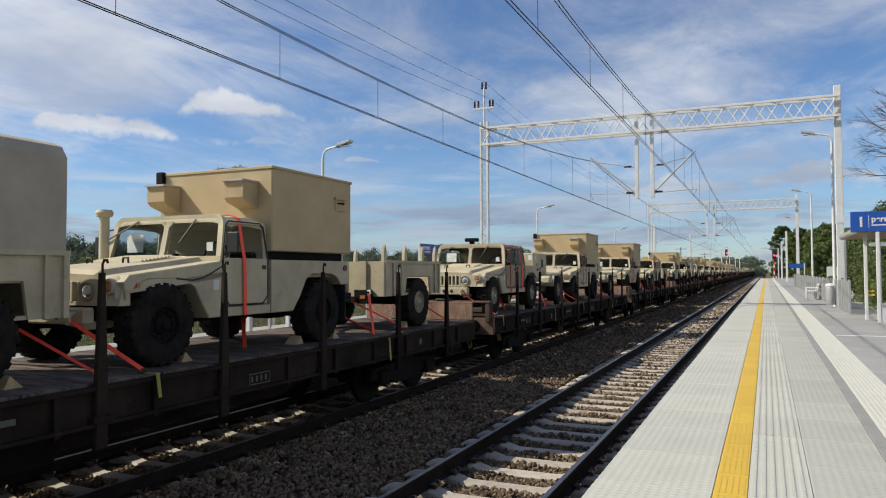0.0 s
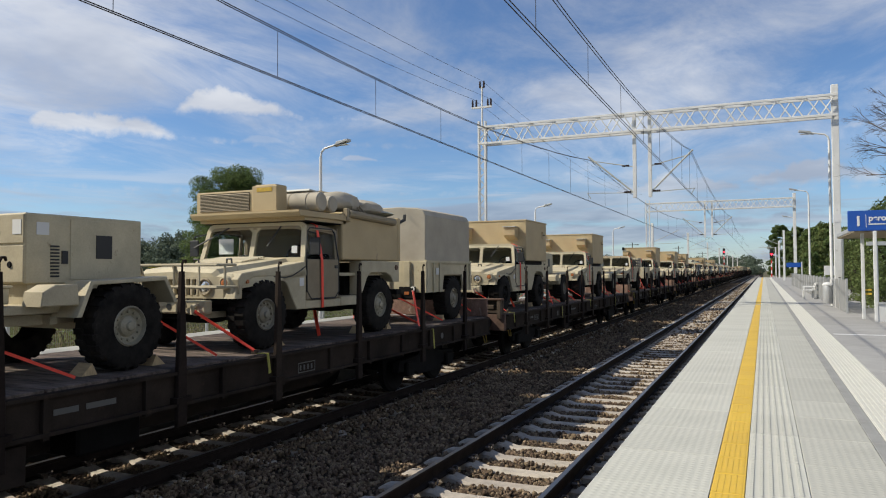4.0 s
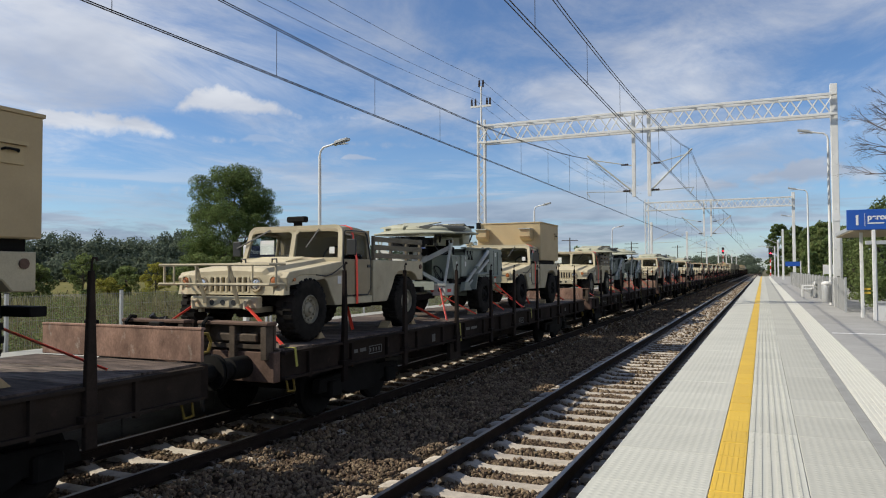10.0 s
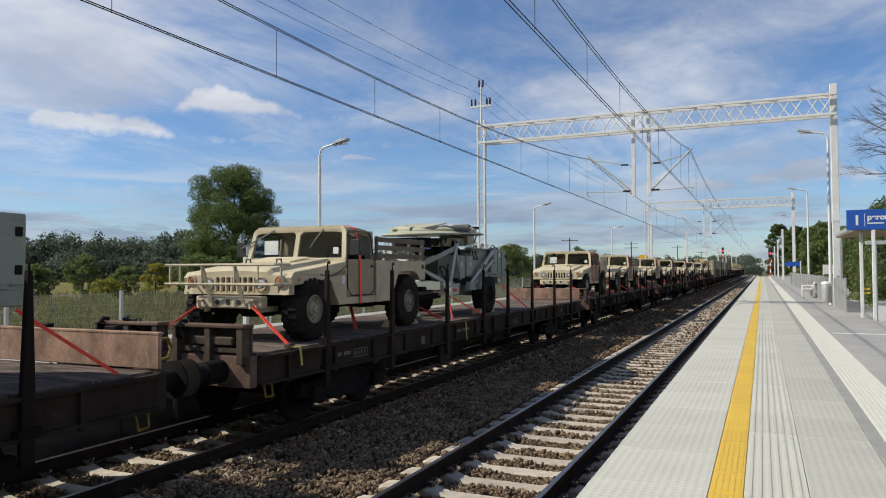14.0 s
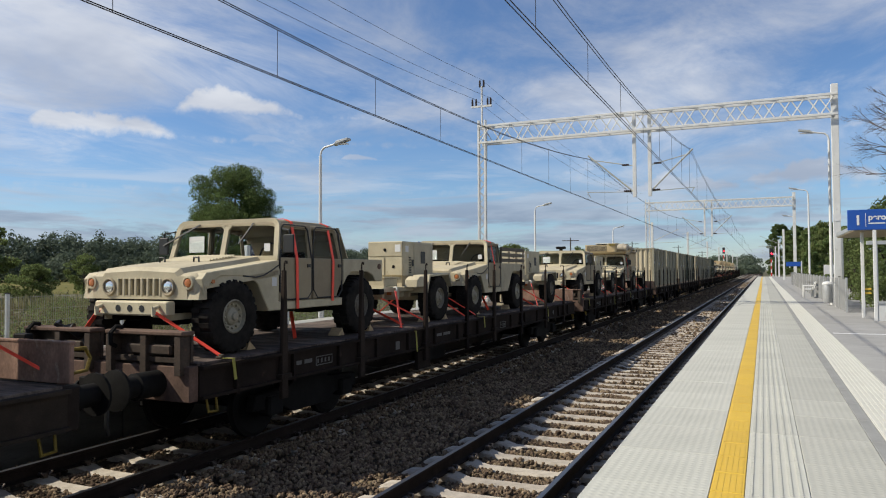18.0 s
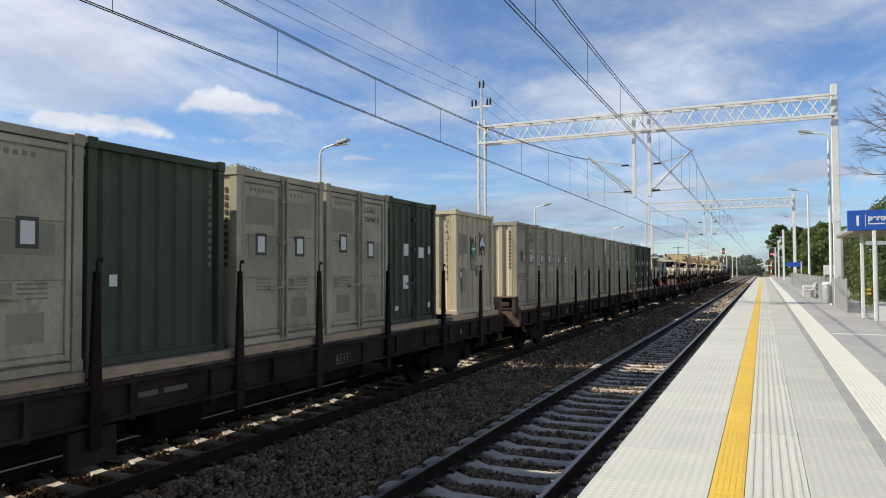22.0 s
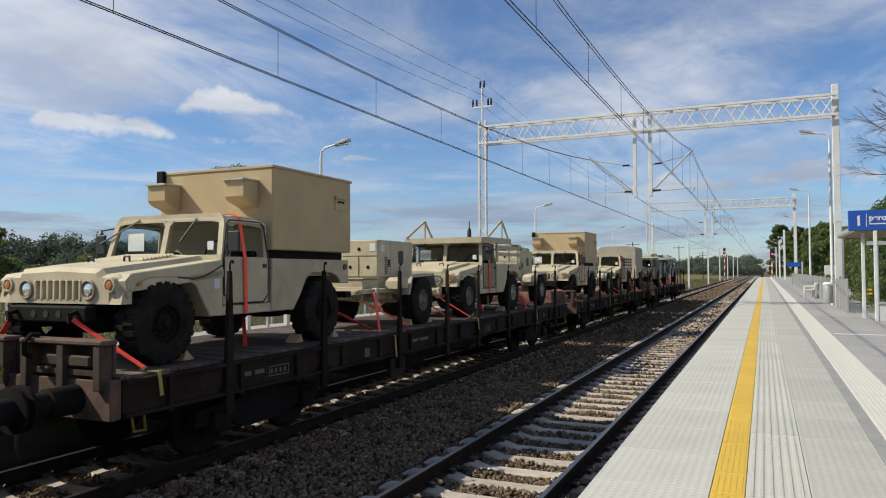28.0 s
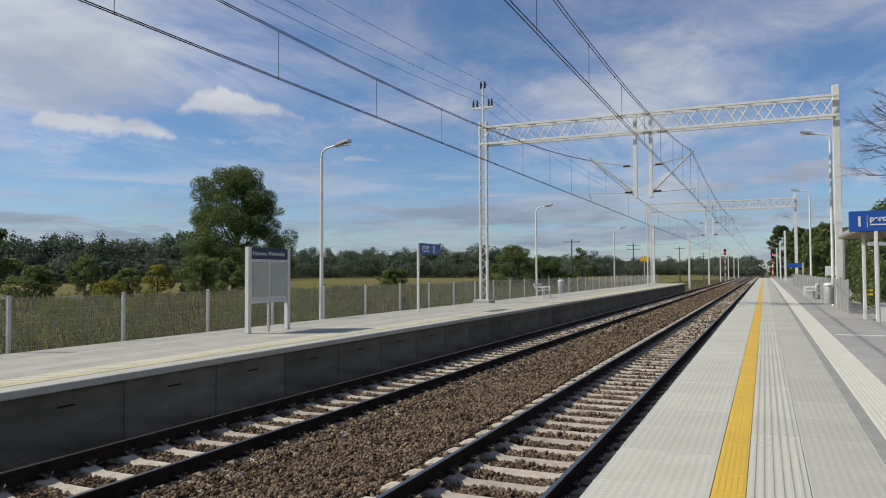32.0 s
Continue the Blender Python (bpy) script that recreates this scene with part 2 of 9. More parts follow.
GREY_STEEL = mat("grimy_grey_steel", (0.062, 0.046, 0.034), 0.8, vary=0.4, scale=4, grain=40, bump=0.2, wear=0.3, wear_col=(0.12, 0.065, 0.045), rnd=0.2, spec=0.2)
RUST = mat("rust_brown_steel", (0.102, 0.064, 0.048), 0.85, vary=0.35, scale=2.5, grain=30, bump=0.2, wear=0.25, wear_col=(0.125, 0.095, 0.076), rnd=0.15, spec=0.2)
STAKE = mat("dark_stake_steel", (0.021, 0.0145, 0.0115), 0.75, vary=0.3, scale=5, grain=40, bump=0.15, rnd=0.5, spec=0.1)
STENCIL = plain("grey_stencil_paint", (0.10, 0.097, 0.088), 0.7)
DULL_YELLOW = mat("grimy_yellow_paint", (0.15, 0.105, 0.02), 0.7, vary=0.4, scale=10, grain=40, bump=0.1, spec=0.2)
YELLOW_METAL = mat("yellow_hand_rail_paint", (0.424, 0.277, 0.0231), 0.55, vary=0.2, scale=10, grain=40, bump=0.05)
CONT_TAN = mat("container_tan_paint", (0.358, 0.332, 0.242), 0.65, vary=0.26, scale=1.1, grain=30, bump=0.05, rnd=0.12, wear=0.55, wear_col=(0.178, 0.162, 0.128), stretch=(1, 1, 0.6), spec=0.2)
# paler tan: sunlight put into end walls; fresh paint on the hazard container
CONT_END = mat("sunlit_and_fresh_container_tan", (0.50, 0.432, 0.30), 0.6, vary=0.12, scale=1.3, grain=30, bump=0.05, rnd=0.06, wear=0.22, wear_col=(0.33, 0.295, 0.22), stretch=(1, 1, 0.4), spec=0.2)
CONT_GREEN = mat("container_green_paint", (0.058, 0.070, 0.047), 0.55, vary=0.18, scale=1.3, grain=40, bump=0.05, rnd=0.12, wear=0.2, wear_col=(0.075, 0.09, 0.068), spec=0.14)
DARK_LABEL = plain("dark_stencil", (0.06, 0.055, 0.045), 0.7)
GREEN_LABEL = plain("green_placard", (0.0231, 0.246, 0.154), 0.5)
BLACK = plain("black_plastic", (0.015, 0.015, 0.015), 0.5)
SLAT_WOOD = mat("dark_slat_wood", (0.125, 0.106, 0.074), 0.8, vary=0.3, scale=5, grain=50, bump=0.2, rnd=0.2, stretch=(6, 1, 6))
CONT_PATCH = mat("repainted_tan_patch", (0.245, 0.235, 0.175), 0.65, vary=0.12, scale=3, grain=40, bump=0.04, rnd=0.12, spec=0.2)
FAINT_STENCIL = plain("faint_stencil", (0.19, 0.17, 0.125), 0.7)
GEN_BLACK = mat("dark_green_cabinet", (0.0154, 0.0185, 0.0169), 0.45, vary=0.2, scale=3, grain=40, bump=0.05)
CANVAS = mat("pale_canvas_cover", (0.362, 0.323, 0.254), 0.85, vary=0.12, scale=2, grain=90, bump=0.2)

RAIL_SIDE = mat("rusty_rail", (0.0169, 0.0123, 0.0104), 0.8, vary=0.35, scale=5, grain=40, bump=0.2, spec=0.1)
RAIL_TOP = plain("polished_rail_head", (0.30, 0.29, 0.28), 0.38, 1.0)
SLEEPER = mat("concrete_sleeper", (0.37, 0.325, 0.27), 0.85, vary=0.2, scale=6, grain=50, bump=0.25, rnd=0.16, wear=0.25, wear_col=(0.185, 0.131, 0.0924))
STONE = mat("ballast_stone", (0.122, 0.087, 0.057), 0.9, vary=0.3, scale=5, grain=60, bump=0.3, island=0.48, tint=(0.166, 0.121, 0.082), spec=0.1)
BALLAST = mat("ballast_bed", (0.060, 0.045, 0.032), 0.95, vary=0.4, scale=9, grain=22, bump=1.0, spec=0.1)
CLIP = plain("rail_clip_steel", (0.10, 0.085, 0.075), 0.5, 0.8)
SLAB = mat("pale_paving", (0.435, 0.433, 0.384), 0.8, vary=0.07, scale=1.2, grain=45, bump=0.35, dots=0.062, wear=0.06, wear_col=(0.385, 0.377, 0.347), rnd=0.05)
SLAB_B = mat("grey_paving", (0.366, 0.363, 0.322), 0.8, vary=0.08, scale=1.2, grain=60, bump=0.3, dots=0.062, wear=0.06, wear_col=(0.323, 0.316, 0.293), rnd=0.05)
ASPHALT_PALE = mat("grey_concrete_paving", (0.277, 0.273, 0.262), 0.85, vary=0.12, scale=1.5, grain=60, bump=0.15, rnd=0.06, wear=0.08, wear_col=(0.2, 0.193, 0.185))
YELLOW = mat("yellow_safety_line", (0.585, 0.385, 0.0423), 0.6, vary=0.08, scale=2, grain=40, bump=0.08, rnd=0.05)
WHITE_STRIP = mat("white_guide_slab", (0.52, 0.513, 0.459), 0.75, vary=0.06, scale=2, grain=45, bump=0.1)
GREY_LINE = mat("dark_drain_strip", (0.25, 0.25, 0.238), 0.8, vary=0.12, scale=3, grain=45, bump=0.15)
PALE_YELLOW = mat("faded_yellow_tactile", (0.49, 0.445, 0.255), 0.75, vary=0.1, scale=2, grain=45, bump=0.1)
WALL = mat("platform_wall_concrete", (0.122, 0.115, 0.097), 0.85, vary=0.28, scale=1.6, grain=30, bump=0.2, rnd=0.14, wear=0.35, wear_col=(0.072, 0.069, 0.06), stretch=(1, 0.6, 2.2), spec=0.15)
P2_SLAB = mat("worn_grey_paving", (0.352, 0.346, 0.308), 0.85, vary=0.12, scale=1.5, grain=50, bump=0.2, rnd=0.08, wear=0.15, wear_col=(0.25, 0.245, 0.225), spec=0.2)
GALV = mat("galvanised_steel", (0.424, 0.431, 0.431), 0.45, 0.4, vary=0.12, scale=3, grain=40, bump=0.04)
GALV_PALE = mat("pale_galvanised_mast", (0.616, 0.616, 0.601), 0.5, 0.0, vary=0.1, scale=2, grain=40, bump=0.05, wear=0.06, wear_col=(0.347, 0.339, 0.323))
FENCE = mat("grey_fence_wire", (0.254, 0.258, 0.254), 0.5, 0.3, vary=0.1, scale=3, grain=40, bump=0.0)
WIRE = plain("dark_copper_wire", (0.035, 0.032, 0.032), 0.55, 0.3)
INSUL = plain("brown_insulator", (0.03, 0.018, 0.015), 0.25)
SIGN_BLUE = plain("sign_blue", (0.014, 0.075, 0.34), 0.4)
SIGN_NAVY = plain("sign_navy", (0.012, 0.02, 0.07), 0.4)
SIGN_WHITE = plain("sign_white", (0.631, 0.631, 0.631), 0.45)
BOARD_GREY = mat("notice_glass_board", (0.36, 0.38, 0.35), 0.12, vary=0.06, scale=2, grain=20, bump=0.0)
WHITE_POST = mat("white_powder_coat", (0.554, 0.554, 0.539), 0.45, vary=0.04, scale=2, grain=30, bump=0.02)
CONCRETE = mat("mast_concrete", (0.4, 0.393, 0.37), 0.85, vary=0.1, scale=2, grain=40, bump=0.15)
RED_LAMP = plain("red_signal_lamp", (1.0, 0.02, 0.04), 0.4, emit=9.0)
RED_PAINT = plain("red_paint", (0.55, 0.03, 0.025), 0.5)
YELLOW_SIGN = plain("yellow_sign", (0.616, 0.37, 0.0154), 0.5)
CLEAR = plain("shelter_glass", (0.85, 0.9, 0.9), 0.05, trans=1.0, ior=1.15)
GROUND = mat("meadow_soil", (0.108, 0.1, 0.0477), 0.95, vary=0.35, scale=0.15, grain=3, bump=0.4, tint=(0.0847, 0.077, 0.0385))
FIELD = mat("stubble_field", (0.135, 0.124, 0.048), 0.95, vary=0.25, scale=0.05, grain=1.5, bump=0.3, spec=0.03)
GRASS = leafy("dry_meadow_grass", (0.172, 0.163, 0.085), 0.32, vary=0.45, scale=0.22)
GRASS_GREEN = leafy("green_grass", (0.125, 0.158, 0.052), 0.32)
LEAF_OAK = leafy("oak_leaves", (0.112, 0.152, 0.054), 0.5)
LEAF_BUSH = leafy("shrub_leaves", (0.15, 0.185, 0.068), 0.5)
LEAF_YELLOW = leafy("yellowing_leaves", (0.27, 0.255, 0.055), 0.4)
WEED = leafy("brown_weed_leaves", (0.150, 0.130, 0.070), 0.5, vary=0.4, scale=0.3)
# distance haze put into the base colour: bluer and greyer than near leaves
LEAF_FAR = leafy("hazed_far_leaves", (0.105, 0.132, 0.094), 0.12, 0.35)
BARK = mat("tree_bark", (0.0577, 0.0462, 0.0347), 0.95, vary=0.3, scale=4, grain=20, bump=0.6, stretch=(1, 1, 0.3))
TWIG = mat("grey_twigs", (0.1, 0.0847, 0.077), 0.9, vary=0.2, scale=4, grain=20, bump=0.2)


# ---- mesh helpers ----
def box(bm, x0, x1, y0, y1, z0, z1, bevel=0.0):
    r = bmesh.ops.create_cube(bm, size=1.0)["verts"]
    for v in r:
        v.co = Vector((x0 + (v.co.x + 0.5) * (x1 - x0), y0 + (v.co.y + 0.5) * (y1 - y0), z0 + (v.co.z + 0.5) * (z1 - z0)))
    if bevel:
        es = {e for v in r for e in v.link_edges}
        bmesh.ops.bevel(bm, geom=list(es), offset=bevel, segments=2 if bevel > 0.03 else 1, affect="EDGES", profile=0.6)
    return bm


def prism(bm, pts, axis, a, b, bevel=0.0):
    """The outline pts, in the two other axes, drawn out along axis from a to b."""
    def at(p, t):
        return {"x": (t, p[0], p[1]), "y": (p[0], t, p[1]), "z": (p[0], p[1], t)}[axis]
    lo = [bm.verts.new(at(p, a)) for p in pts]
    hi = [bm.verts.new(at(p, b)) for p in pts]
    n = len(pts)
    fs = [bm.faces.new(lo), bm.faces.new(hi)] + [bm.faces.new((lo[i], lo[(i + 1) % n], hi[(i + 1) % n], hi[i])) for i in range(n)]
    bmesh.ops.recalc_face_normals(bm, faces=fs)
    if bevel:
        bmesh.ops.bevel(bm, geom=list({e for f in fs[:2] for e in f.edges}), offset=bevel, segments=1, affect="EDGES", profile=0.6)
    return bm


def tube(bm, p, q, r, n=8, r2=None):
    p, q = Vector(p), Vector(q)
    w = (q - p).normalized()
    u = w.orthogonal().normalized()
    v = w.cross(u)
    r2 = r if r2 is None else r2
    A = [bm.verts.new(p + (u * math.cos(a) + v * math.sin(a)) * r) for a in (2 * math.pi * i / n for i in range(n))]
    B = [bm.verts.new(q + (u * math.cos(a) + v * math.sin(a)) * r2) for a in (2 * math.pi * i / n for i in range(n))]
    for i in range(n):
        bm.faces.new((A[i], A[(i + 1) % n], B[(i + 1) % n], B[i]))
    bm.faces.new(A[::-1])
    bm.faces.new(B)
    return bm


def bent(bm, pts, r, n=8):
    """One unbroken round bar swept along the points, mitred at the bends."""
    P = [Vector(p) for p in pts]
    dirs = [(b - a).normalized() for a, b in zip(P[:-1], P[1:])]
    u = dirs[0].orthogonal().normalized()
    last = None
    for i, p in enumerate(P):
        a, b = dirs[max(i - 1, 0)], dirs[min(i, len(dirs) - 1)]
        w = a + b
        w = w.normalized() if w.length > 0.2 else b
        u = (u - w * u.dot(w)).normalized()
        v = w.cross(u)
        k = min(1.4, 1 / max(0.6, w.dot(b)))
        ring = [bm.verts.new(p + (u * math.cos(t) + v * math.sin(t)) * r * (k if 0 < i < len(P) - 1 else 1)) for t in (2 * math.pi * j / n for j in range(n))]
        if last:
            for j in range(n):
                bm.faces.new((last[j], last[(j + 1) % n], ring[(j + 1) % n], ring[j]))
        else:
            bm.faces.new(ring[::-1])
        last = ring
    bm.faces.new(last)
    return bm


def bar(bm, p, q, w, h, side=(1, 0, 0)):
    """A flat bar of width w (towards side) and thickness h."""
    p, q = Vector(p), Vector(q)
    d = (q - p).normalized()
    s = Vector(side)
    s = (s - d * s.dot(d)).normalized()
    t = d.cross(s)
    vs = [bm.verts.new(c + s * a * w / 2 + t * b * h / 2) for c in (p, q) for a, b in ((-1, -1), (1, -1), (1, 1), (-1, 1))]
    for f in ((0, 1, 2, 3), (7, 6, 5, 4), (0, 4, 5, 1), (1, 5, 6, 2), (2, 6, 7, 3), (3, 7, 4, 0)):
        bm.faces.new([vs[i] for i in f])
    return bm


def lathe(bm, prof, centre, axis="x", n=24, caps=True):
    """Turns the profile [(along, radius)] round the axis through centre."""
    c = Vector(centre)
    e = {"x": (Vector((1, 0, 0)), Vector((0, 1, 0)), Vector((0, 0, 1))), "y": (Vector((0, 1, 0)), Vector((0, 0, 1)), Vector((1, 0, 0))),
         "z": (Vector((0, 0, 1)), Vector((1, 0, 0)), Vector((0, 1, 0)))}[axis]
    rings = []
    for a, r in prof:
        rings.append([bm.verts.new(c + e[0] * a + (e[1] * math.cos(t) + e[2] * math.sin(t)) * r) for t in (2 * math.pi * i / n for i in range(n))])
    for A, B in zip(rings[:-1], rings[1:]):
        for i in range(n):
            bm.faces.new((A[i], A[(i + 1) % n], B[(i + 1) % n], B[i]))
    if caps:
        bm.faces.new(rings[0][::-1])
        bm.faces.new(rings[-1])
    return bm


def mesh_of(bm, material, name="mesh", smooth=True):
    bmesh.ops.recalc_face_normals(bm, faces=bm.faces[:])
    me = bpy.data.meshes.new(name)
    bm.to_mesh(me)
    bm.free()
    for m_ in (material if isinstance(material, (list, tuple)) else [material]):
        me.materials.append(m_)
    if smooth:
        me.shade_smooth()
        me.set_sharp_from_angle(angle=radians(32))
    return me


def part(name, bm, material, parent, label="", at=None):
    """Links a bmesh (or a mesh that is shared) as one mesh object under a thing or a part."""
    me = bm if isinstance(bm, bpy.types.Mesh) else mesh_of(bm, material, name)
    ob = new(name, me)
    ob.parent = parent
    if at is not None:
        ob.matrix_basis = at
    if label:
        ob["label"] = label
    return ob


def thing(name, label, category, group="", kind="", m=None):
    ob = tagged(new(name), label, category, group, kind)
    if m is not None:
        ob.matrix_basis = m
    return ob


def solid(name, bm, material, label="", category="", group="", kind="", m=None, smooth=True):
    """A top-level thing of one mesh."""
    ob = new(name, mesh_of(bm, material, name, smooth))
    if m is not None:
        ob.matrix_basis = m
    return tagged(ob, label, category, group, kind)


def B():
    return bmesh.new()


def lettering(name, body, size, m, material, parent, label="", bold=0.0):
    cu = bpy.data.curves.new(name, "FONT")
    cu.body, cu.size, cu.extrude, cu.offset = body, size, 0.002, bold
    ob = bpy.data.objects.new(name, cu)
    scene.collection.objects.link(ob)
    me = bpy.data.meshes.new_from_object(ob)
    bpy.data.objects.remove(ob)
    me.materials.clear()
    me.materials.append(material)
    o = new(name, me)
    o.parent, o.matrix_basis = parent, m
    if label:
        o["label"] = label
    return o


# ---- the lie of the land ----
XN, XF = -2.829, -7.214          # the two tracks' centre lines
EDGE1, EDGE2, TOP = -1.154, -8.83, 0.76
GAUGE = 0.7535                   # from the centre line to the middle of a rail head


def sheet(x0, x1, y0, y1, nx, ny, height):
    bm = B()
    g = [[bm.verts.new((x0 + (x1 - x0) * i / nx, y0 + (y1 - y0) * j / ny, height(x0 + (x1 - x0) * i / nx, y0 + (y1 - y0) * j / ny))) for i in range(nx + 1)] for j in range(ny + 1)]
    for j in range(ny):
        for i in range(nx):
            bm.faces.new((g[j][i], g[j][i + 1], g[j + 1][i + 1], g[j + 1][i]))
    return bm


def soup(name, verts, faces, material, label, category, smooth=False, parent=None):
    me = bpy.data.meshes.new(name)
    me.from_pydata(verts, [], faces)
    me.materials.append(material)
    ob = new(name, me)
    if smooth:
        me.shade_smooth()
    if parent:
        ob.parent = parent
    return tagged(ob, label, category, kind="stuff")


solid("ground", sheet(-2400, 2400, -600, 4200, 60, 60, lambda x, y: -0.95), GROUND, "flat meadow ground reaching to the horizon", "ground", kind="structure")
solid("far_field", sheet(-900, -22, 150, 620, 12, 12, lambda x, y: -0.93), FIELD, "yellowish stubble field behind the railway", "field", kind="structure")
solid("near_field", sheet(-500, -58, 74, 149.9, 10, 6, lambda x, y: -0.93), FIELD, "yellowish mown field before the wood", "field", kind="structure")


def bed(x0, x1, z, slope=0.9):
    bm = B()
    prism(bm, [(x0 - slope, -0.95), (x0, z), (x1, z), (x1 + slope, -0.95)], "y", -120, 900)
    return bm


solid("ballast_bed", bed(-8.6, -1.35, -0.27), BALLAST, "brown crushed-stone ballast under both tracks", "ballast", kind="structure")

# rails, each with its bright running surface
RAIL_PROFILE = [(-0.075, -0.172), (0.075, -0.172), (0.075, -0.160), (0.012, -0.140), (0.009, -0.050), (0.036, -0.036), (0.036, -0.006), (0.028, 0.0), (-0.028, 0.0), (-0.036, -0.006),
                (-0.036, -0.036), (-0.009, -0.050), (-0.012, -0.140), (-0.075, -0.160)]


def track(name, xc, y0, label):
    root = thing(name, label, "railway track", kind="structure")
    for s in (-1, 1):
        x = xc + s * GAUGE
        r = part("rail", prism(B(), [(x + p[0], p[1]) for p in RAIL_PROFILE], "y", -60, 900), RAIL_SIDE, root, "rust-brown steel rail")
        part("running_surface", box(B(), x - 0.026, x + 0.026, -60, 900, 0.0, 0.003), RAIL_TOP, r, "polished rail head")
    bm = B()
    half = [(0, -0.235), (0.45, -0.235), (0.62, -0.185), (0.92, -0.18), (1.22, -0.20), (1.30, -0.235), (1.30, -0.42), (0, -0.42)]
    full = half[:6] + [(1.30, -0.42), (-1.30, -0.42)] + [(-a, b) for a, b in half[5:0:-1]]
    prism(bm, full, "y", -0.115, 0.115, 0.025)
    sl = mesh_of(bm, SLEEPER, "sleeper")
    bm = B()
    for s in (-1, 1):
        for o in (-1, 1):
            for e in (-1, 1):
                x = s * GAUGE + o * 0.115
                bent(bm, [(x - o * 0.05, e * 0.03, -0.155), (x - o * 0.02, e * 0.075, -0.115), (x + o * 0.03, e * 0.07, -0.115), (x + o * 0.04, e * 0.02, -0.15)], 0.011, 5)
            box(bm, s * GAUGE + o * 0.10 - 0.03, s * GAUGE + o * 0.10 + 0.03, -0.03, 0.03, -0.19, -0.125)
    cl = mesh_of(bm, CLIP, "clip")
    y = y0 - 0.6 * 24
    while y < 64:
        o = part("sleeper", sl, None, root, at=pose(xc + random.uniform(-0.012, 0.012), y + random.uniform(-0.02, 0.02), 0, 0, 0, random.uniform(-0.5, 0.5)))
        if 3 < y < 30:
            part("clip", cl, None, o)
        y += 0.6
    vs, fs = [], []
    while y < 330:
        n = len(vs)
        for yy in (-0.13, 0.13):
            vs += [(xc - 1.3, y + yy, -0.35), (xc - 1.3, y + yy, -0.22), (xc, y + yy, -0.235), (xc + 1.3, y + yy, -0.22), (xc + 1.3, y + yy, -0.35)]
        fs += [(n + 0, n + 1, n + 2, n + 3, n + 4), (n + 9, n + 8, n + 7, n + 6, n + 5)] + [(n + i, n + 5 + i, n + 6 + i, n + 1 + i) for i in range(4)]
        y += 0.6
    soup("far_sleepers", vs, fs, SLEEPER, "far concrete sleepers", "", parent=root)
    return root


track("track_near", XN, 7.4236, "railway track of steel rails on pale concrete sleepers")
track("track_far", XF, 5.908, "railway track of steel rails on concrete sleepers beside the far platform")


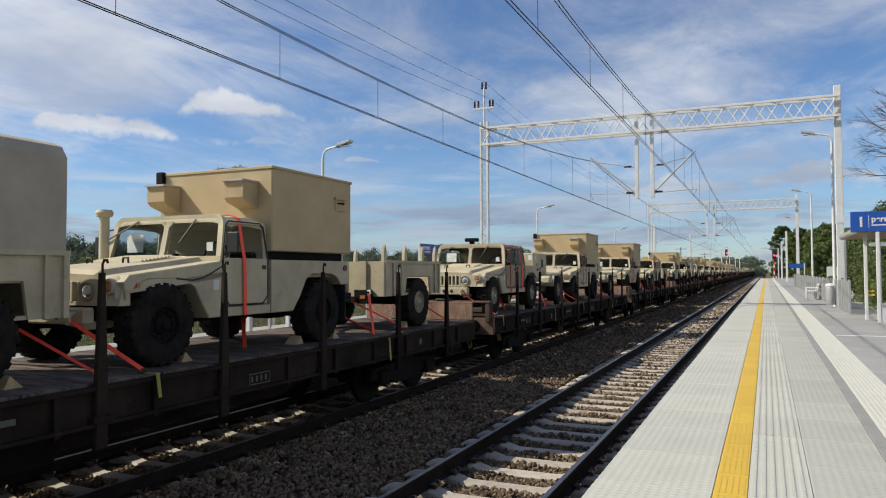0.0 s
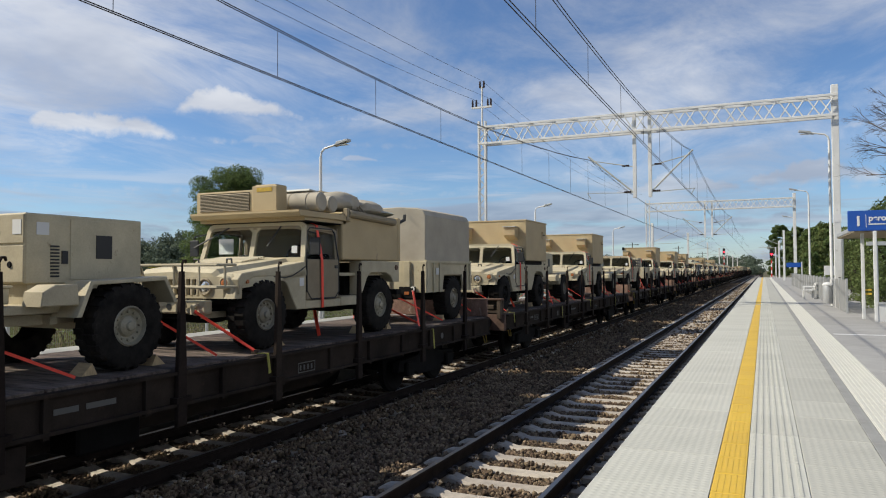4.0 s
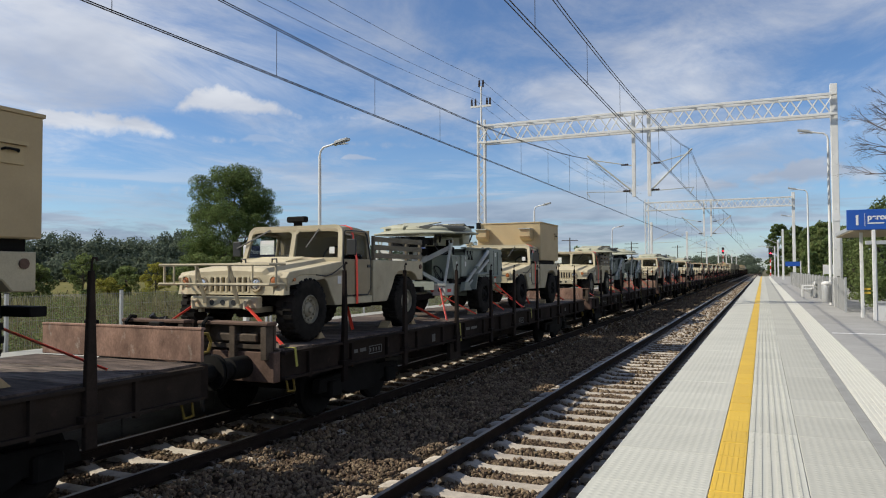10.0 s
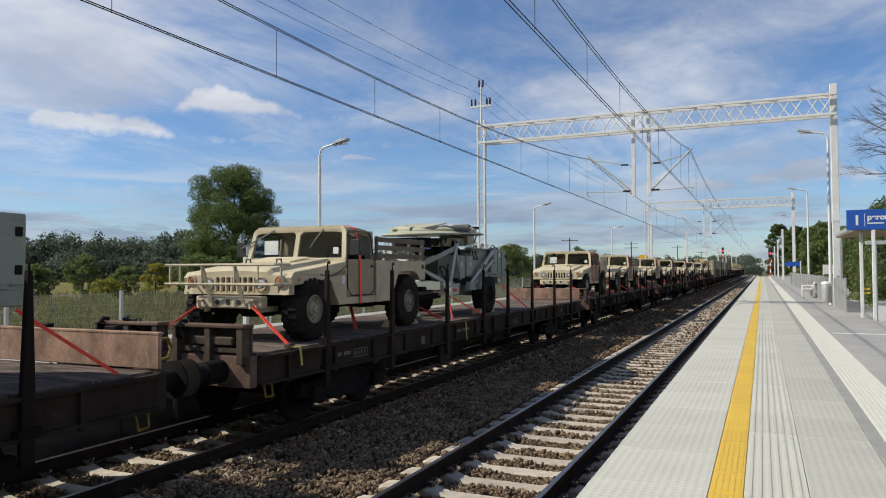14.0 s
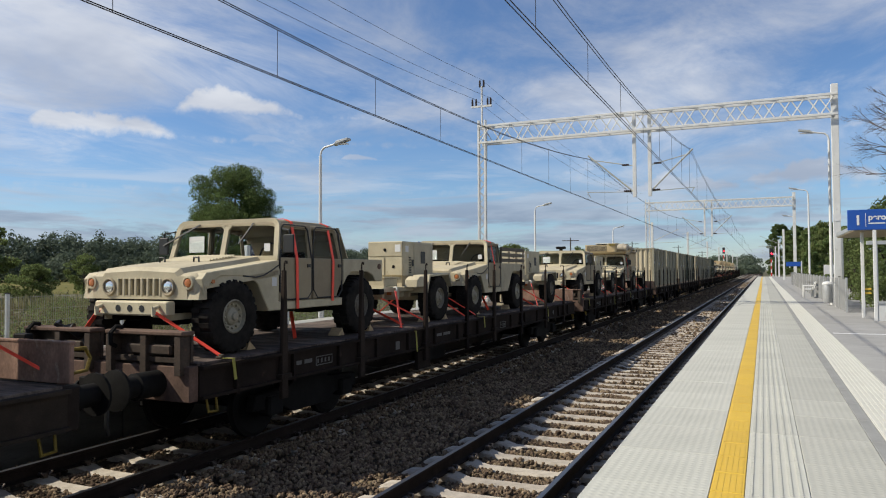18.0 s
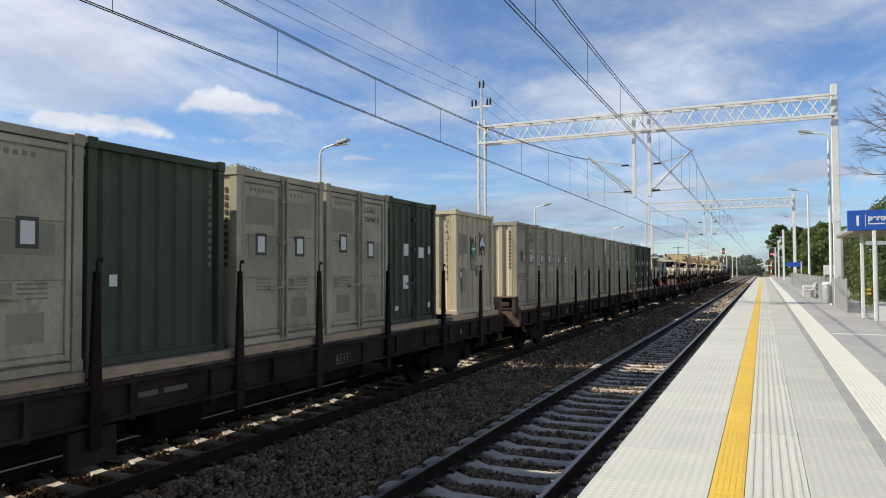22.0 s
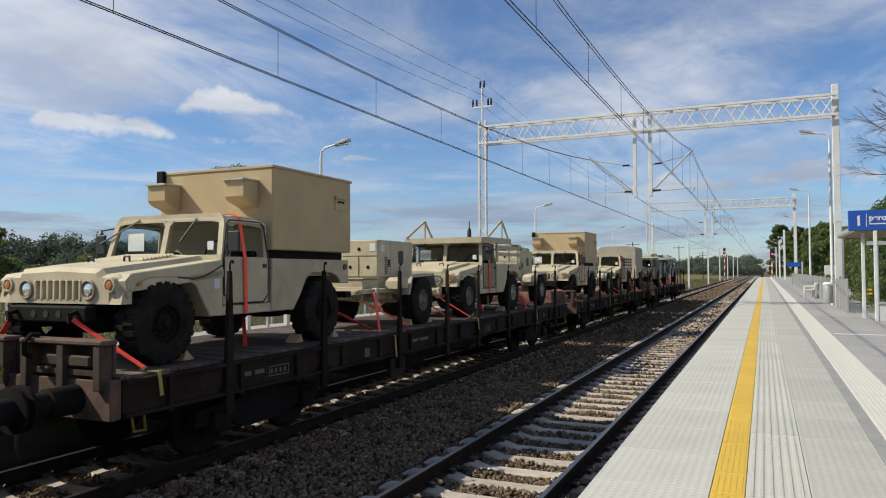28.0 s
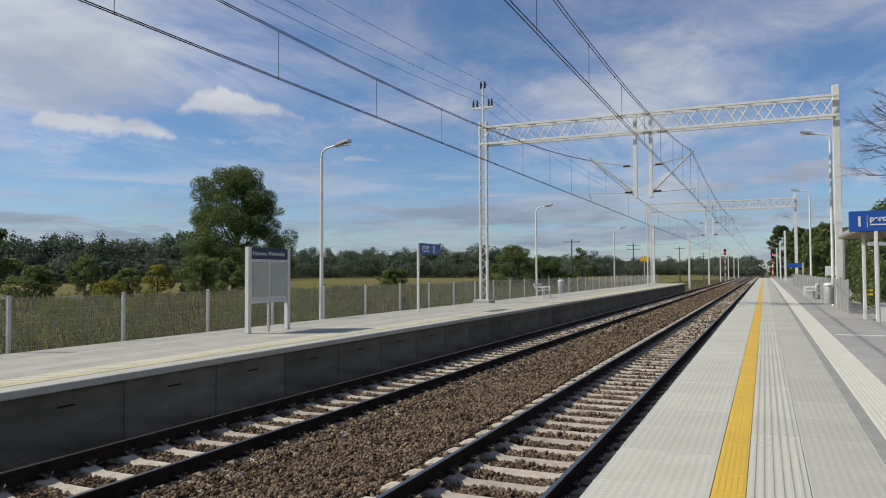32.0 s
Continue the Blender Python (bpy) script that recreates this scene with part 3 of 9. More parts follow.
# ballast stones
def stones():
    rng = np.random.default_rng(5)
    t = (1 + 5 ** 0.5) / 2
    ico = np.array([(-1, t, 0), (1, t, 0), (-1, -t, 0), (1, -t, 0), (0, -1, t), (0, 1, t), (0, -1, -t), (0, 1, -t), (t, 0, -1), (t, 0, 1), (-t, 0, -1), (-t, 0, 1)]) / 1.9
    tri = np.array([(0, 11, 5), (0, 5, 1), (0, 1, 7), (0, 7, 10), (0, 10, 11), (1, 5, 9), (5, 11, 4), (11, 10, 2), (10, 7, 6), (7, 1, 8), (3, 9, 4), (3, 4, 2), (3, 2, 6), (3, 6, 8), (3, 8, 9),
                    (4, 9, 5), (2, 4, 11), (6, 2, 10), (8, 6, 7), (9, 8, 1)])
    P = []
    for y0, y1, per, r0, r1 in ((-8, 3.5, 150, 0.030, 0.045), (3.5, 9, 470, 0.017, 0.031), (9, 16, 330, 0.019, 0.035), (16, 28, 130, 0.028, 0.046), (28, 60, 34, 0.045, 0.075), (60, 150, 9, 0.07, 0.11)):
        n = int((y1 - y0) * 7.4 * per)
        x, y = rng.uniform(-8.75, -1.35, n), rng.uniform(y0, y1, n)
        r = rng.uniform(r0, r1, n)
        z = np.full(n, -0.268)
        shoulder = (np.abs(x - XN) > 1.32) & (np.abs(x - XF) > 1.32)
        z += np.where(shoulder, 0.055, 0.018) + 0.02 * np.sin(x * 5.1) * np.cos(y * 3.7)
        on_rail = np.zeros(n, bool)
        for xc, ys in ((XN, 7.4236), (XF, 5.908)):
            for s in (-1, 1):
                on_rail |= np.abs(x - xc - s * GAUGE) < 0.09
            f = (y - ys) / 0.6
            near = np.abs(f - np.round(f)) * 0.6 < 0.112
            on_rail |= near & (np.abs(x - xc) < (1.31 if xc == XN else 0.93))
        z += np.where((np.abs(x - XF) > 0.93) & (np.abs(x - XF) < 1.32), 0.075, 0.0)
        keep = ~on_rail
        P.append(np.stack([x, y, z, r], -1)[keep])
    P = np.concatenate(P)
    octa = np.array([(1, 0, 0), (-1, 0, 0), (0, 1, 0), (0, -1, 0), (0, 0, 1), (0, 0, -1)]) * 1.06
    octri = np.array([(0, 2, 4), (2, 1, 4), (1, 3, 4), (3, 0, 4), (2, 0, 5), (1, 2, 5), (3, 1, 5), (0, 3, 5)])
    near = (P[:, 1] > 3.5) & (P[:, 1] < 16)
    Vs, Fs, base = [], [], 0
    for Q, shape, faces in ((P[near], ico, tri), (P[~near], octa, octri)):
        n, k = len(Q), len(shape)
        sc = rng.uniform(0.55, 1.35, (n, 1, 3)) * Q[:, None, 3:4]
        jit = 1 + rng.uniform(-0.28, 0.24, (n, k, 1))
        q = rng.normal(size=(n, 4))
        q /= np.linalg.norm(q, axis=1, keepdims=True)
        w, a, b, c = q.T
        R = np.stack([1 - 2 * (b * b + c * c), 2 * (a * b - w * c), 2 * (a * c + w * b), 2 * (a * b + w * c), 1 - 2 * (a * a + c * c), 2 * (b * c - w * a), 2 * (a * c - w * b), 2 * (b * c + w * a),
                      1 - 2 * (a * a + b * b)], -1).reshape(n, 3, 3)
        Vs.append((np.einsum("nij,nkj->nki", R, shape[None] * sc * jit) + Q[:, None, :3]).reshape(-1, 3))
        Fs.append((faces[None] + base + k * np.arange(n)[:, None, None]).reshape(-1, 3))
        base += n * k
    V, F = np.concatenate(Vs), np.concatenate(Fs)
    me = bpy.data.meshes.new("ballast_stones")
    me.vertices.add(len(V))
    me.vertices.foreach_set("co", V.ravel())
    me.loops.add(F.size)
    me.loops.foreach_set("vertex_index", F.ravel().astype(np.int32))
    me.polygons.add(len(F))
    me.polygons.foreach_set("loop_start", np.arange(0, F.size, 3, dtype=np.int32))
    me.update(calc_edges=True)
    me.shade_flat()
    me.materials.append(STONE)
    tagged(new("ballast_stones", me), "loose brown and grey crushed stones between the tracks", "ballast", kind="stuff")


stones()


# ---- platforms ----
def platform_1():
    root = thing("platform_1", "near railway platform paved in pale slabs", "platform", kind="structure")
    part("platform_body", box(B(), EDGE1 + 0.12, 7.0, -40, 168, -0.95, TOP - 0.06), WALL, root, "concrete platform body")
    part("bedding", box(B(), EDGE1 + 0.012, 7.0, -40, 168, TOP - 0.06, TOP - 0.012), ASPHALT_PALE, root)
    lanes = [("edge_slab", EDGE1, -0.362, SLAB, ""), ("yellow_tile", -0.358, -0.142, YELLOW, "yellow safety line tile"), ("tactile_slab", -0.138, 0.262, SLAB, "pale slab with raised ribs"),
             ("slab", 0.266, 0.832, SLAB_B, ""), ("drain_strip", 0.836, 0.95, GREY_LINE, "dark grey strip"), ("guide_slab", 0.954, 1.41, WHITE_STRIP, "off-white ribbed guide slab"),
             ("paving", 1.414, 2.9, ASPHALT_PALE, "grey concrete paving"), ("paving", 2.904, 7.0, ASPHALT_PALE, "")]

    def piece(x0, x1, length, name):
        bm = box(B(), x0, x1, 0.003, length - 0.003, TOP - 0.09, TOP, 0.004)
        if name == "tactile_slab":
            for i in range(6):
                x = x0 + 0.035 + i * 0.062
                for j in range(int(length / 0.05)):
                    box(bm, x - 0.012, x + 0.012, j * 0.05 + 0.008, j * 0.05 + 0.042, TOP - 0.002, TOP + 0.007)
        if name == "yellow_tile":
            for i in range(5):
                x = x0 + 0.028 + i * 0.04
                box(bm, x - 0.009, x + 0.009, 0.01, length - 0.01, TOP - 0.002, TOP + 0.0022)
        if name == "guide_slab":
            for i in range(9):
                x = x0 + 0.03 + i * 0.05
                box(bm, x - 0.013, x + 0.013, 0.0, length, TOP - 0.002, TOP + 0.006)
        return bm

    for name, x0, x1, material, label in lanes:
        step = {"paving": 2.0, "yellow_tile": 0.5}.get(name, 1.0)
        me = mesh_of(piece(x0, x1, step, name), material, name)
        y = 0.23
        while y < 34:
            part(name, me, None, root, label, at=pose(0, y, random.uniform(-0.0015, 0.0015)))
            y += step
        bm = piece(x0, x1, 168 - y, name) if name != "tactile_slab" else box(B(), x0, x1, 0, 168 - y, TOP - 0.09, TOP)
        if name == "tactile_slab":
            for i in range(6):
                x = x0 + 0.035 + i * 0.062
                box(bm, x - 0.012, x + 0.012, 0, 168 - y, TOP - 0.002, TOP + 0.007)
        part("far_" + name, bm, material, root, at=pose(0, y, 0))
        part("near_" + name, box(B(), x0, x1, -40, 0.226, TOP - 0.09, TOP), material, root)
    part("white_line", box(B(), 1.47, 6.0, 19.05, 19.2, TOP - 0.01, TOP + 0.004), SIGN_WHITE, root, "white painted cross line")
    part("cross_joint", box(B(), EDGE1 + 0.02, 2.5, 34.2, 34.5, TOP - 0.01, TOP + 0.004), GREY_LINE, root)


def platform_2():
    root = thing("platform_2", "far railway platform with a grey concrete wall", "platform", kind="structure")
    end = 92.0
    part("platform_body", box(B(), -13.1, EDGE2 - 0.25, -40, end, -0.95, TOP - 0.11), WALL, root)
    part("coping", box(B(), -9.25, EDGE2, -40, end, TOP - 0.11, TOP, 0.015), SLAB_B, root, "pale concrete edge coping")
    part("bedding", box(B(), -13.1, -9.254, -40, end, TOP - 0.11, TOP - 0.02), GREY_LINE, root)
    for a, b in ((-13.1, -12.42), (-12.41, -11.72), (-11.71, -11.02), (-11.01, -10.47), (-10.46, -9.92), (-9.91, -9.258)):
        part("paving_row", box(B(), a, b, -40, end, TOP - 0.05, TOP - 0.002), P2_SLAB, root, "worn grey paving row")
    part("yellow_tactile", box(B(), -9.42, -9.28, -40, end, TOP - 0.01, TOP + 0.003), PALE_YELLOW, root, "faded yellow tactile strip")
    part("tactile_field", box(B(), -9.90, -9.43, -40, end, TOP - 0.01, TOP + 0.003), PALE_YELLOW, root, "faded yellow tactile paving field")
    bm = B()
    for i in range(230):
        y = 3.0 + i * 0.17
        bar(bm, (-9.87, y, TOP + 0.004), (-9.46, y + 0.16, TOP + 0.004), 0.085, 0.005, (0, 1, 0))
    part("tactile_ribs", bm, WHITE_STRIP, root, "pale yellow raised cross ribs")
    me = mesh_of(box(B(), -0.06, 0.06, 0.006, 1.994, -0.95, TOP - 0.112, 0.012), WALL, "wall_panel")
    lug = mesh_of(box(B(), 0.055, 0.075, -0.14, 0.14, -0.012, 0.012), WAGON, "lifting_lug")
    for i in range(50):
        y = -6 + i * 2.0
        if y + 2 > end:
            break
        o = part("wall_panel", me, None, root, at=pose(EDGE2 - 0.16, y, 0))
        if y > 3:
            part("lifting_lug", lug, None, o, "dark lifting slot", at=pose(0, 1.0, 0.42))
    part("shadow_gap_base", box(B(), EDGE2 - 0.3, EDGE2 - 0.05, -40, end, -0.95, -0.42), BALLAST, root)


platform_1()
platform_2()


# ---- fences ----
def wire_panel(length, height, pitch, r, rails=()):
    bm = B()
    y = pitch / 2
    while y < length:
        tube(bm, (0, y, 0), (0, y, height), r, 3)
        y += pitch
    for z in rails:
        tube(bm, (0.006, 0, z), (0.006, length, z), r * 1.3, 3)
    return bm


def fence(name, x, y0, n, step, z0, h, label, pitch, r, post_r):
    root = thing(name, label, "fence")
    pm = mesh_of(box(B(), -post_r, post_r, -post_r, post_r, -1.2, h + 0.03, 0.006), GALV, "post")
    cm = mesh_of(box(B(), -post_r - 0.006, post_r + 0.006, -post_r - 0.006, post_r + 0.006, h + 0.03, h + 0.05), BLACK, "post_cap")
    wm = mesh_of(wire_panel(step, h - 0.04, pitch, r, [0.02 + (h - 0.08) * i / 5 for i in range(6)]), FENCE, "wire_panel", False)
    for i in range(n + 1):
        p = part("post", pm, None, root, at=pose(x, y0 + step * i, z0))
        part("post_cap", cm, None, p)
        if i < n:
            part("wire_panel", wm, None, root, at=pose(x, y0 + step * i, z0 + 0.02))
    return root


fence("fence", -13.24, 9.117 - 2.69 * 4, 38, 2.69, 0.55, 1.28, "grey welded wire mesh fence with galvanised posts", 0.05, 0.0028, 0.032)
fence("fence", 2.62, 28.4, 21, 2.5, 0.76, 1.18, "dense grey bar fence along the back of the platform", 0.045, 0.011, 0.035)


# ---- masts, beams and overhead wires ----
def mast_gantry(y, xl, xr, zt, zb, feeder, label, drops):
    root = thing("catenary_gantry", label, "gantry", "catenary gantries")
    base_l = TOP if xl < -11.5 else -0.9
    # lattice mast
    for dx in (-0.17, 0.17):
        part("mast_flange", box(B(), xl + dx - 0.045, xl + dx + 0.045, y - 0.09, y + 0.09, base_l, zt + 0.35, 0.008), GALV_PALE, root)
    lace = mesh_of(bar(bar(B(), (-0.15, 0, 0), (0.15, 0, 0.32), 0.05, 0.012, (0, 0, 1)), (0.15, 0, 0.32), (-0.15, 0, 0.64), 0.05, 0.012, (0, 0, 1)), GALV, "lacing")
    z = base_l + 0.3
    while z < zt - 0.4:
        part("lacing", lace, None, root, at=pose(xl, y - 0.07, z))
        z += 0.64
    part("mast_base", box(B(), xl - 0.42, xl + 0.42, y - 0.42, y + 0.42, base_l - 0.3, base_l + 0.16, 0.03), CONCRETE, root, "concrete mast foundation")
    # box mast on the near side
    part("mast", box(B(), xr - 0.13, xr + 0.13, y - 0.13, y + 0.13, -0.6, zt + 0.45, 0.012), GALV_PALE, root, "pale grey mast")
    part("mast_plate", box(B(), xr - 0.14, xr + 0.14, y - 0.145, y - 0.132, 4.2, 4.5), SIGN_WHITE, root)
    # beam: four chords and crossing braces
    for dy in (-0.28, 0.28):
        for zz in (zb, zt):
            part("chord", box(B(), xl - 0.1, xr + 0.1, y + dy - 0.045, y + dy + 0.045, zz - 0.05, zz + 0.05, 0.006), GALV_PALE, root)
    n = int((xr - xl) / 0.52)
    w = (xr - xl) / n
    for dy in (-0.27, 0.27):
        up = mesh_of(tube(B(), (0, 0, zb), (w, 0, zt), 0.028, 6), GALV_PALE, "brace")
        dn = mesh_of(tube(B(), (0, 0, zt), (w, 0, zb), 0.028, 6), GALV_PALE, "brace")
        for i in range(n):
            part("brace", up if (i % 2 == (dy > 0)) else dn, None, root, at=pose(xl + i * w, y + dy, 0))
    for i in range(0, n, 2):
        part("cross_brace", bar(B(), (xl + i * w, y - 0.28, zt), (xl + (i + 1) * w, y + 0.28, zt), 0.05, 0.03, (0, 0, 1)), GALV_PALE, root)
    # hanging posts with cantilevers
    for xd, xt, s in drops:
        d = part("hanging_post", box(B(), xd - 0.075, xd + 0.075, y - 0.075, y + 0.075, 5.55, zt + 0.1, 0.008), GALV_PALE, root)
        tip = xt
        part("stay_tube", tube(B(), (xd, y, 6.95), (tip, y, 7.35), 0.022, 6), STRUT, d)
        part("cantilever_tube", tube(B(), (xd, y, 5.75), (tip + s * 0.1, y, 7.55), 0.038, 8), STRUT, d, "grey cantilever tube")
        part("steady_arm", bent(B(), [(xd, y, 5.78), (tip + s * 0.15, y, 5.86), (tip, y, 5.60)], 0.020, 6), STRUT, d)
        for zz, f in ((5.83, 0.16), (7.02, 0.2)):
            part("insulator", lathe(B(), [(-0.16 + i * 0.04, 0.055 if i % 2 else 0.03) for i in range(9)], (xd + (tip - xd) * f, y, zz), "x", 10), INSUL, d, "brown ribbed insulator")
    if feeder:
        p = part("feeder_pole", tube(B(), (xl, y, zt), (xl, y, zt + 2.05), 0.05, 8), GALV_PALE, root)
        part("crossarm", box(B(), xl - 0.55, xl + 0.5, y - 0.04, y + 0.04, zt + 1.0, zt + 1.09), GALV_PALE, p)
        for dx, zz in ((-0.5, 1.09), (-0.3, 1.09), (0.3, 1.09), (0.46, 1.09), (-0.1, 2.0), (0.1, 2.0)):
            part("insulator", lathe(B(), [(0, 0.03), (0.04, 0.06), (0.12, 0.045), (0.16, 0.06), (0.24, 0.045), (0.3, 0.05), (0.36, 0.02)], (xl + dx, y, zt + zz), "z", 10), INSUL, p, "dark brown insulator")
    return root


GY = 32.8
mast_gantry(GY, -12.55, 2.74, 9.33, 8.52, True, "white steel portal gantry with a lattice beam over both tracks", ((-4.55, XN, 1), (-5.22, XF, -1)))
mast_gantry(75.0, -10.7, 2.74, 9.1, 8.3, False, "white steel portal gantry further down the line", ((-4.55, XN, 1), (-5.22, XF, -1)))


def wires():
    root = thing("overhead_wires", "dark overhead catenary wires with droppers over the tracks", "overhead wires", kind="structure")
    spans = [(-10.0, GY), (GY, 75.0), (75.0, 117.3), (117.3, 160.0), (160.0, 203.0), (203.0, 246.0)]
    for xc, zc in ((XN, 5.60), (XF, 5.45)):
        for a, b in spans:
            fr = [i / 14 for i in range(15)]

            def zm(f):
                return zc + (0.78 + 1.15 * (2 * f - 1) ** 2 if a < GY - 1 else 1.33 + 0.60 * (2 * f - 1) ** 2)
            for dx in (-0.028, 0.028):
                part("messenger_wire", bent(B(), [(xc + dx, a + (b - a) * f, zm(f)) for f in fr], 0.0082, 5), WIRE, root)
                part("contact_wire", bent(B(), [(xc + dx, a + (b - a) * f, zc + 0.02 * (2 * f - 1) ** 2) for f in (0, 0.5, 1)], 0.0082, 5), WIRE, root)
            k = 1
            while a + k * 3.25 < b:
                f = k * 3.25 / (b - a)
                if a < 80:
                    part("dropper", tube(B(), (xc, a + k * 3.25, zc), (xc, a + k * 3.25, zm(f)), 0.005, 5), WIRE, root)
                k += 1 if a < GY - 1 else 2
    for dx, zz in ((-0.4, 10.78), (0.38, 10.78), (0.0, 11.7)):
        for a, b in ((-12.0, GY), (GY, 82.0)):
            part("feeder_wire", bent(B(), [(-12.55 + dx, a + (b - a) * i / 10, zz - 0.9 * (1 - (2 * i / 10 - 1) ** 2)) for i in range(11)], 0.007, 4), WIRE, root)


wires()


# ---- lamps, boards, benches, bins ----
def lamp_post(x, y, z0, zt, arm, label):
    root = thing("street_lamp", label, "street lamp", "platform lamps")
    s = 1 if arm > 0 else -1
    part("pole", tube(B(), (x, y, z0), (x, y, zt - 0.25), 0.075, 10, 0.05), GALV_PALE, root)
    part("flange", lathe(B(), [(0, 0.12), (0.06, 0.12), (0.08, 0.09)], (x, y, z0 + 1.2), "z", 12), GALV, root)
    pts = [(x, y, zt - 0.25), (x + s * 0.04, y, zt - 0.08), (x + s * 0.16, y, zt + 0.03), (x + arm * 0.55, y, zt + 0.12)]
    part("arm", bent(B(), pts, 0.035, 8), GALV_PALE, root)
    h = part("lamp_head", prism(B(), [(x + arm * 0.5, zt + 0.06), (x + arm * 0.62, zt + 0.20), (x + arm, zt + 0.27), (x + arm, zt + 0.2), (x + arm * 0.6, zt + 0.09)], "y", y - 0.13, y + 0.13, 0.01), GALV, root, "flat grey lamp head")
    part("lens", box(B(), min(x + arm * 0.62, x + arm * 0.95), max(x + arm * 0.62, x + arm * 0.95), y - 0.1, y + 0.1, zt + 0.085, zt + 0.10), SIGN_WHITE, h)
    return root


for yy in (20.3, 45.2, 71.8):
    lamp_post(-13.62, yy, -0.9, 6.42, 1.12, "slim galvanised platform lamp with a bent arm behind the fence")
lamp_post(2.62, 34.2, 0.0, 8.0, -1.15, "slim galvanised platform lamp beside the gantry mast")
lamp_post(2.78, 52.8, 0.0, 7.45, -1.15, "slim galvanised platform lamp behind the platform fence")
lamp_post(2.9, 78.0, 0.0, 7.4, -1.15, "slim galvanised platform lamp further along the platform")


def notice_board():
    root = thing("station_notice_board", "white-framed station notice board with a dark name strip", "notice board")
    x, y0, y1 = -11.75, 14.28, 15.88
    for y in (y0, y1):
        part("post", box(B(), x - 0.06, x + 0.06, y - 0.06, y + 0.06, TOP, 2.92, 0.01), WHITE_POST, root)
    part("middle_post", box(B(), x - 0.03, x + 0.03, 15.05, 15.11, TOP, 1.58), GALV, root)
    n = part("name_strip", box(B(), x - 0.05, x + 0.05, y0 + 0.06, y1 - 0.04, 2.62, 2.91, 0.006), SIGN_NAVY, root, "dark blue name strip")
    lettering("lettering", "Małowice Wołowskie", 0.150, Matrix.Translation((x + 0.052, 14.38, 2.715)) @ pose(0, 0, 0, 90, 0, 90), SIGN_WHITE, n)
    part("frame", box(B(), x - 0.045, x + 0.03, y0 + 0.06, y1 - 0.04, 1.56, 2.62, 0.006), WHITE_POST, root)
    for a, b in ((14.40, 15.04), (15.12, 15.78)):
        part("notice_pane", box(B(), x + 0.03, x + 0.045, a, b, 1.66, 2.54, 0.004), BOARD_GREY, root, "grey glazed notice pane")
    part("lower_rail", box(B(), x - 0.05, x + 0.05, y0 + 0.06, y1 - 0.04, 1.50, 1.56), WHITE_POST, root)


def platform_sign_2():
    root = thing("platform_sign", "blue platform number sign on a white post", "sign", "platform signs")
    part("post", box(B(), -11.99, -11.91, 24.24, 24.32, TOP, 3.38, 0.008), WHITE_POST, root)
    b = part("panel", box(B(), -11.99, -11.91, 24.33, 26.13, 2.98, 3.38, 0.006), SIGN_BLUE, root, "blue sign panel")
    lettering("lettering", "peron", 0.26, Matrix.Translation((-11.905, 24.52, 3.16)) @ pose(0, 0, 0, 90, 0, 90), SIGN_WHITE, b, bold=0.01)
    part("small_print", box(B(), -11.909, -11.903, 24.65, 25.2, 3.05, 3.10), SIGN_WHITE, b)
    lettering("lettering", "2", 0.36, Matrix.Translation((-11.905, 25.50, 3.05)) @ pose(0, 0, 0, 90, 0, 90), SIGN_WHITE, b, bold=0.018)


def platform_sign_1():
    root = thing("platform_sign", "blue platform number sign over the shelter's edge", "sign", "platform signs")
    b = part("panel", box(B(), 2.275, 4.1, 23.94, 24.06, 3.40, 3.99, 0.01), SIGN_BLUE, root, "blue sign panel")
    lettering("lettering", "1", 0.40, Matrix.Translation((2.44, 23.935, 3.55)) @ pose(0, 0, 0, 90, 0, 0), SIGN_WHITE, b, bold=0.012)
    part("numeral_flag", prism(B(), [(2.50, 3.765), (2.50, 3.795), (2.575, 3.842), (2.575, 3.80)], "y", 23.932, 23.939), SIGN_WHITE, b)
    part("divider", box(B(), 2.73, 2.742, 23.932, 23.939, 3.50, 3.88), SIGN_WHITE, b)
    lettering("lettering", "peron", 0.23, Matrix.Translation((2.80, 23.935, 3.69)) @ pose(0, 0, 0, 90, 0, 0), SIGN_WHITE, b, bold=0.008)
    part("small_print", box(B(), 2.80, 3.22, 23.932, 23.939, 3.57, 3.605), SIGN_WHITE, b)
    for x in (2.5, 3.9):
        part("bracket", box(B(), x - 0.03, x + 0.03, 24.05, 24.12, 3.44, 3.6), GALV, root)


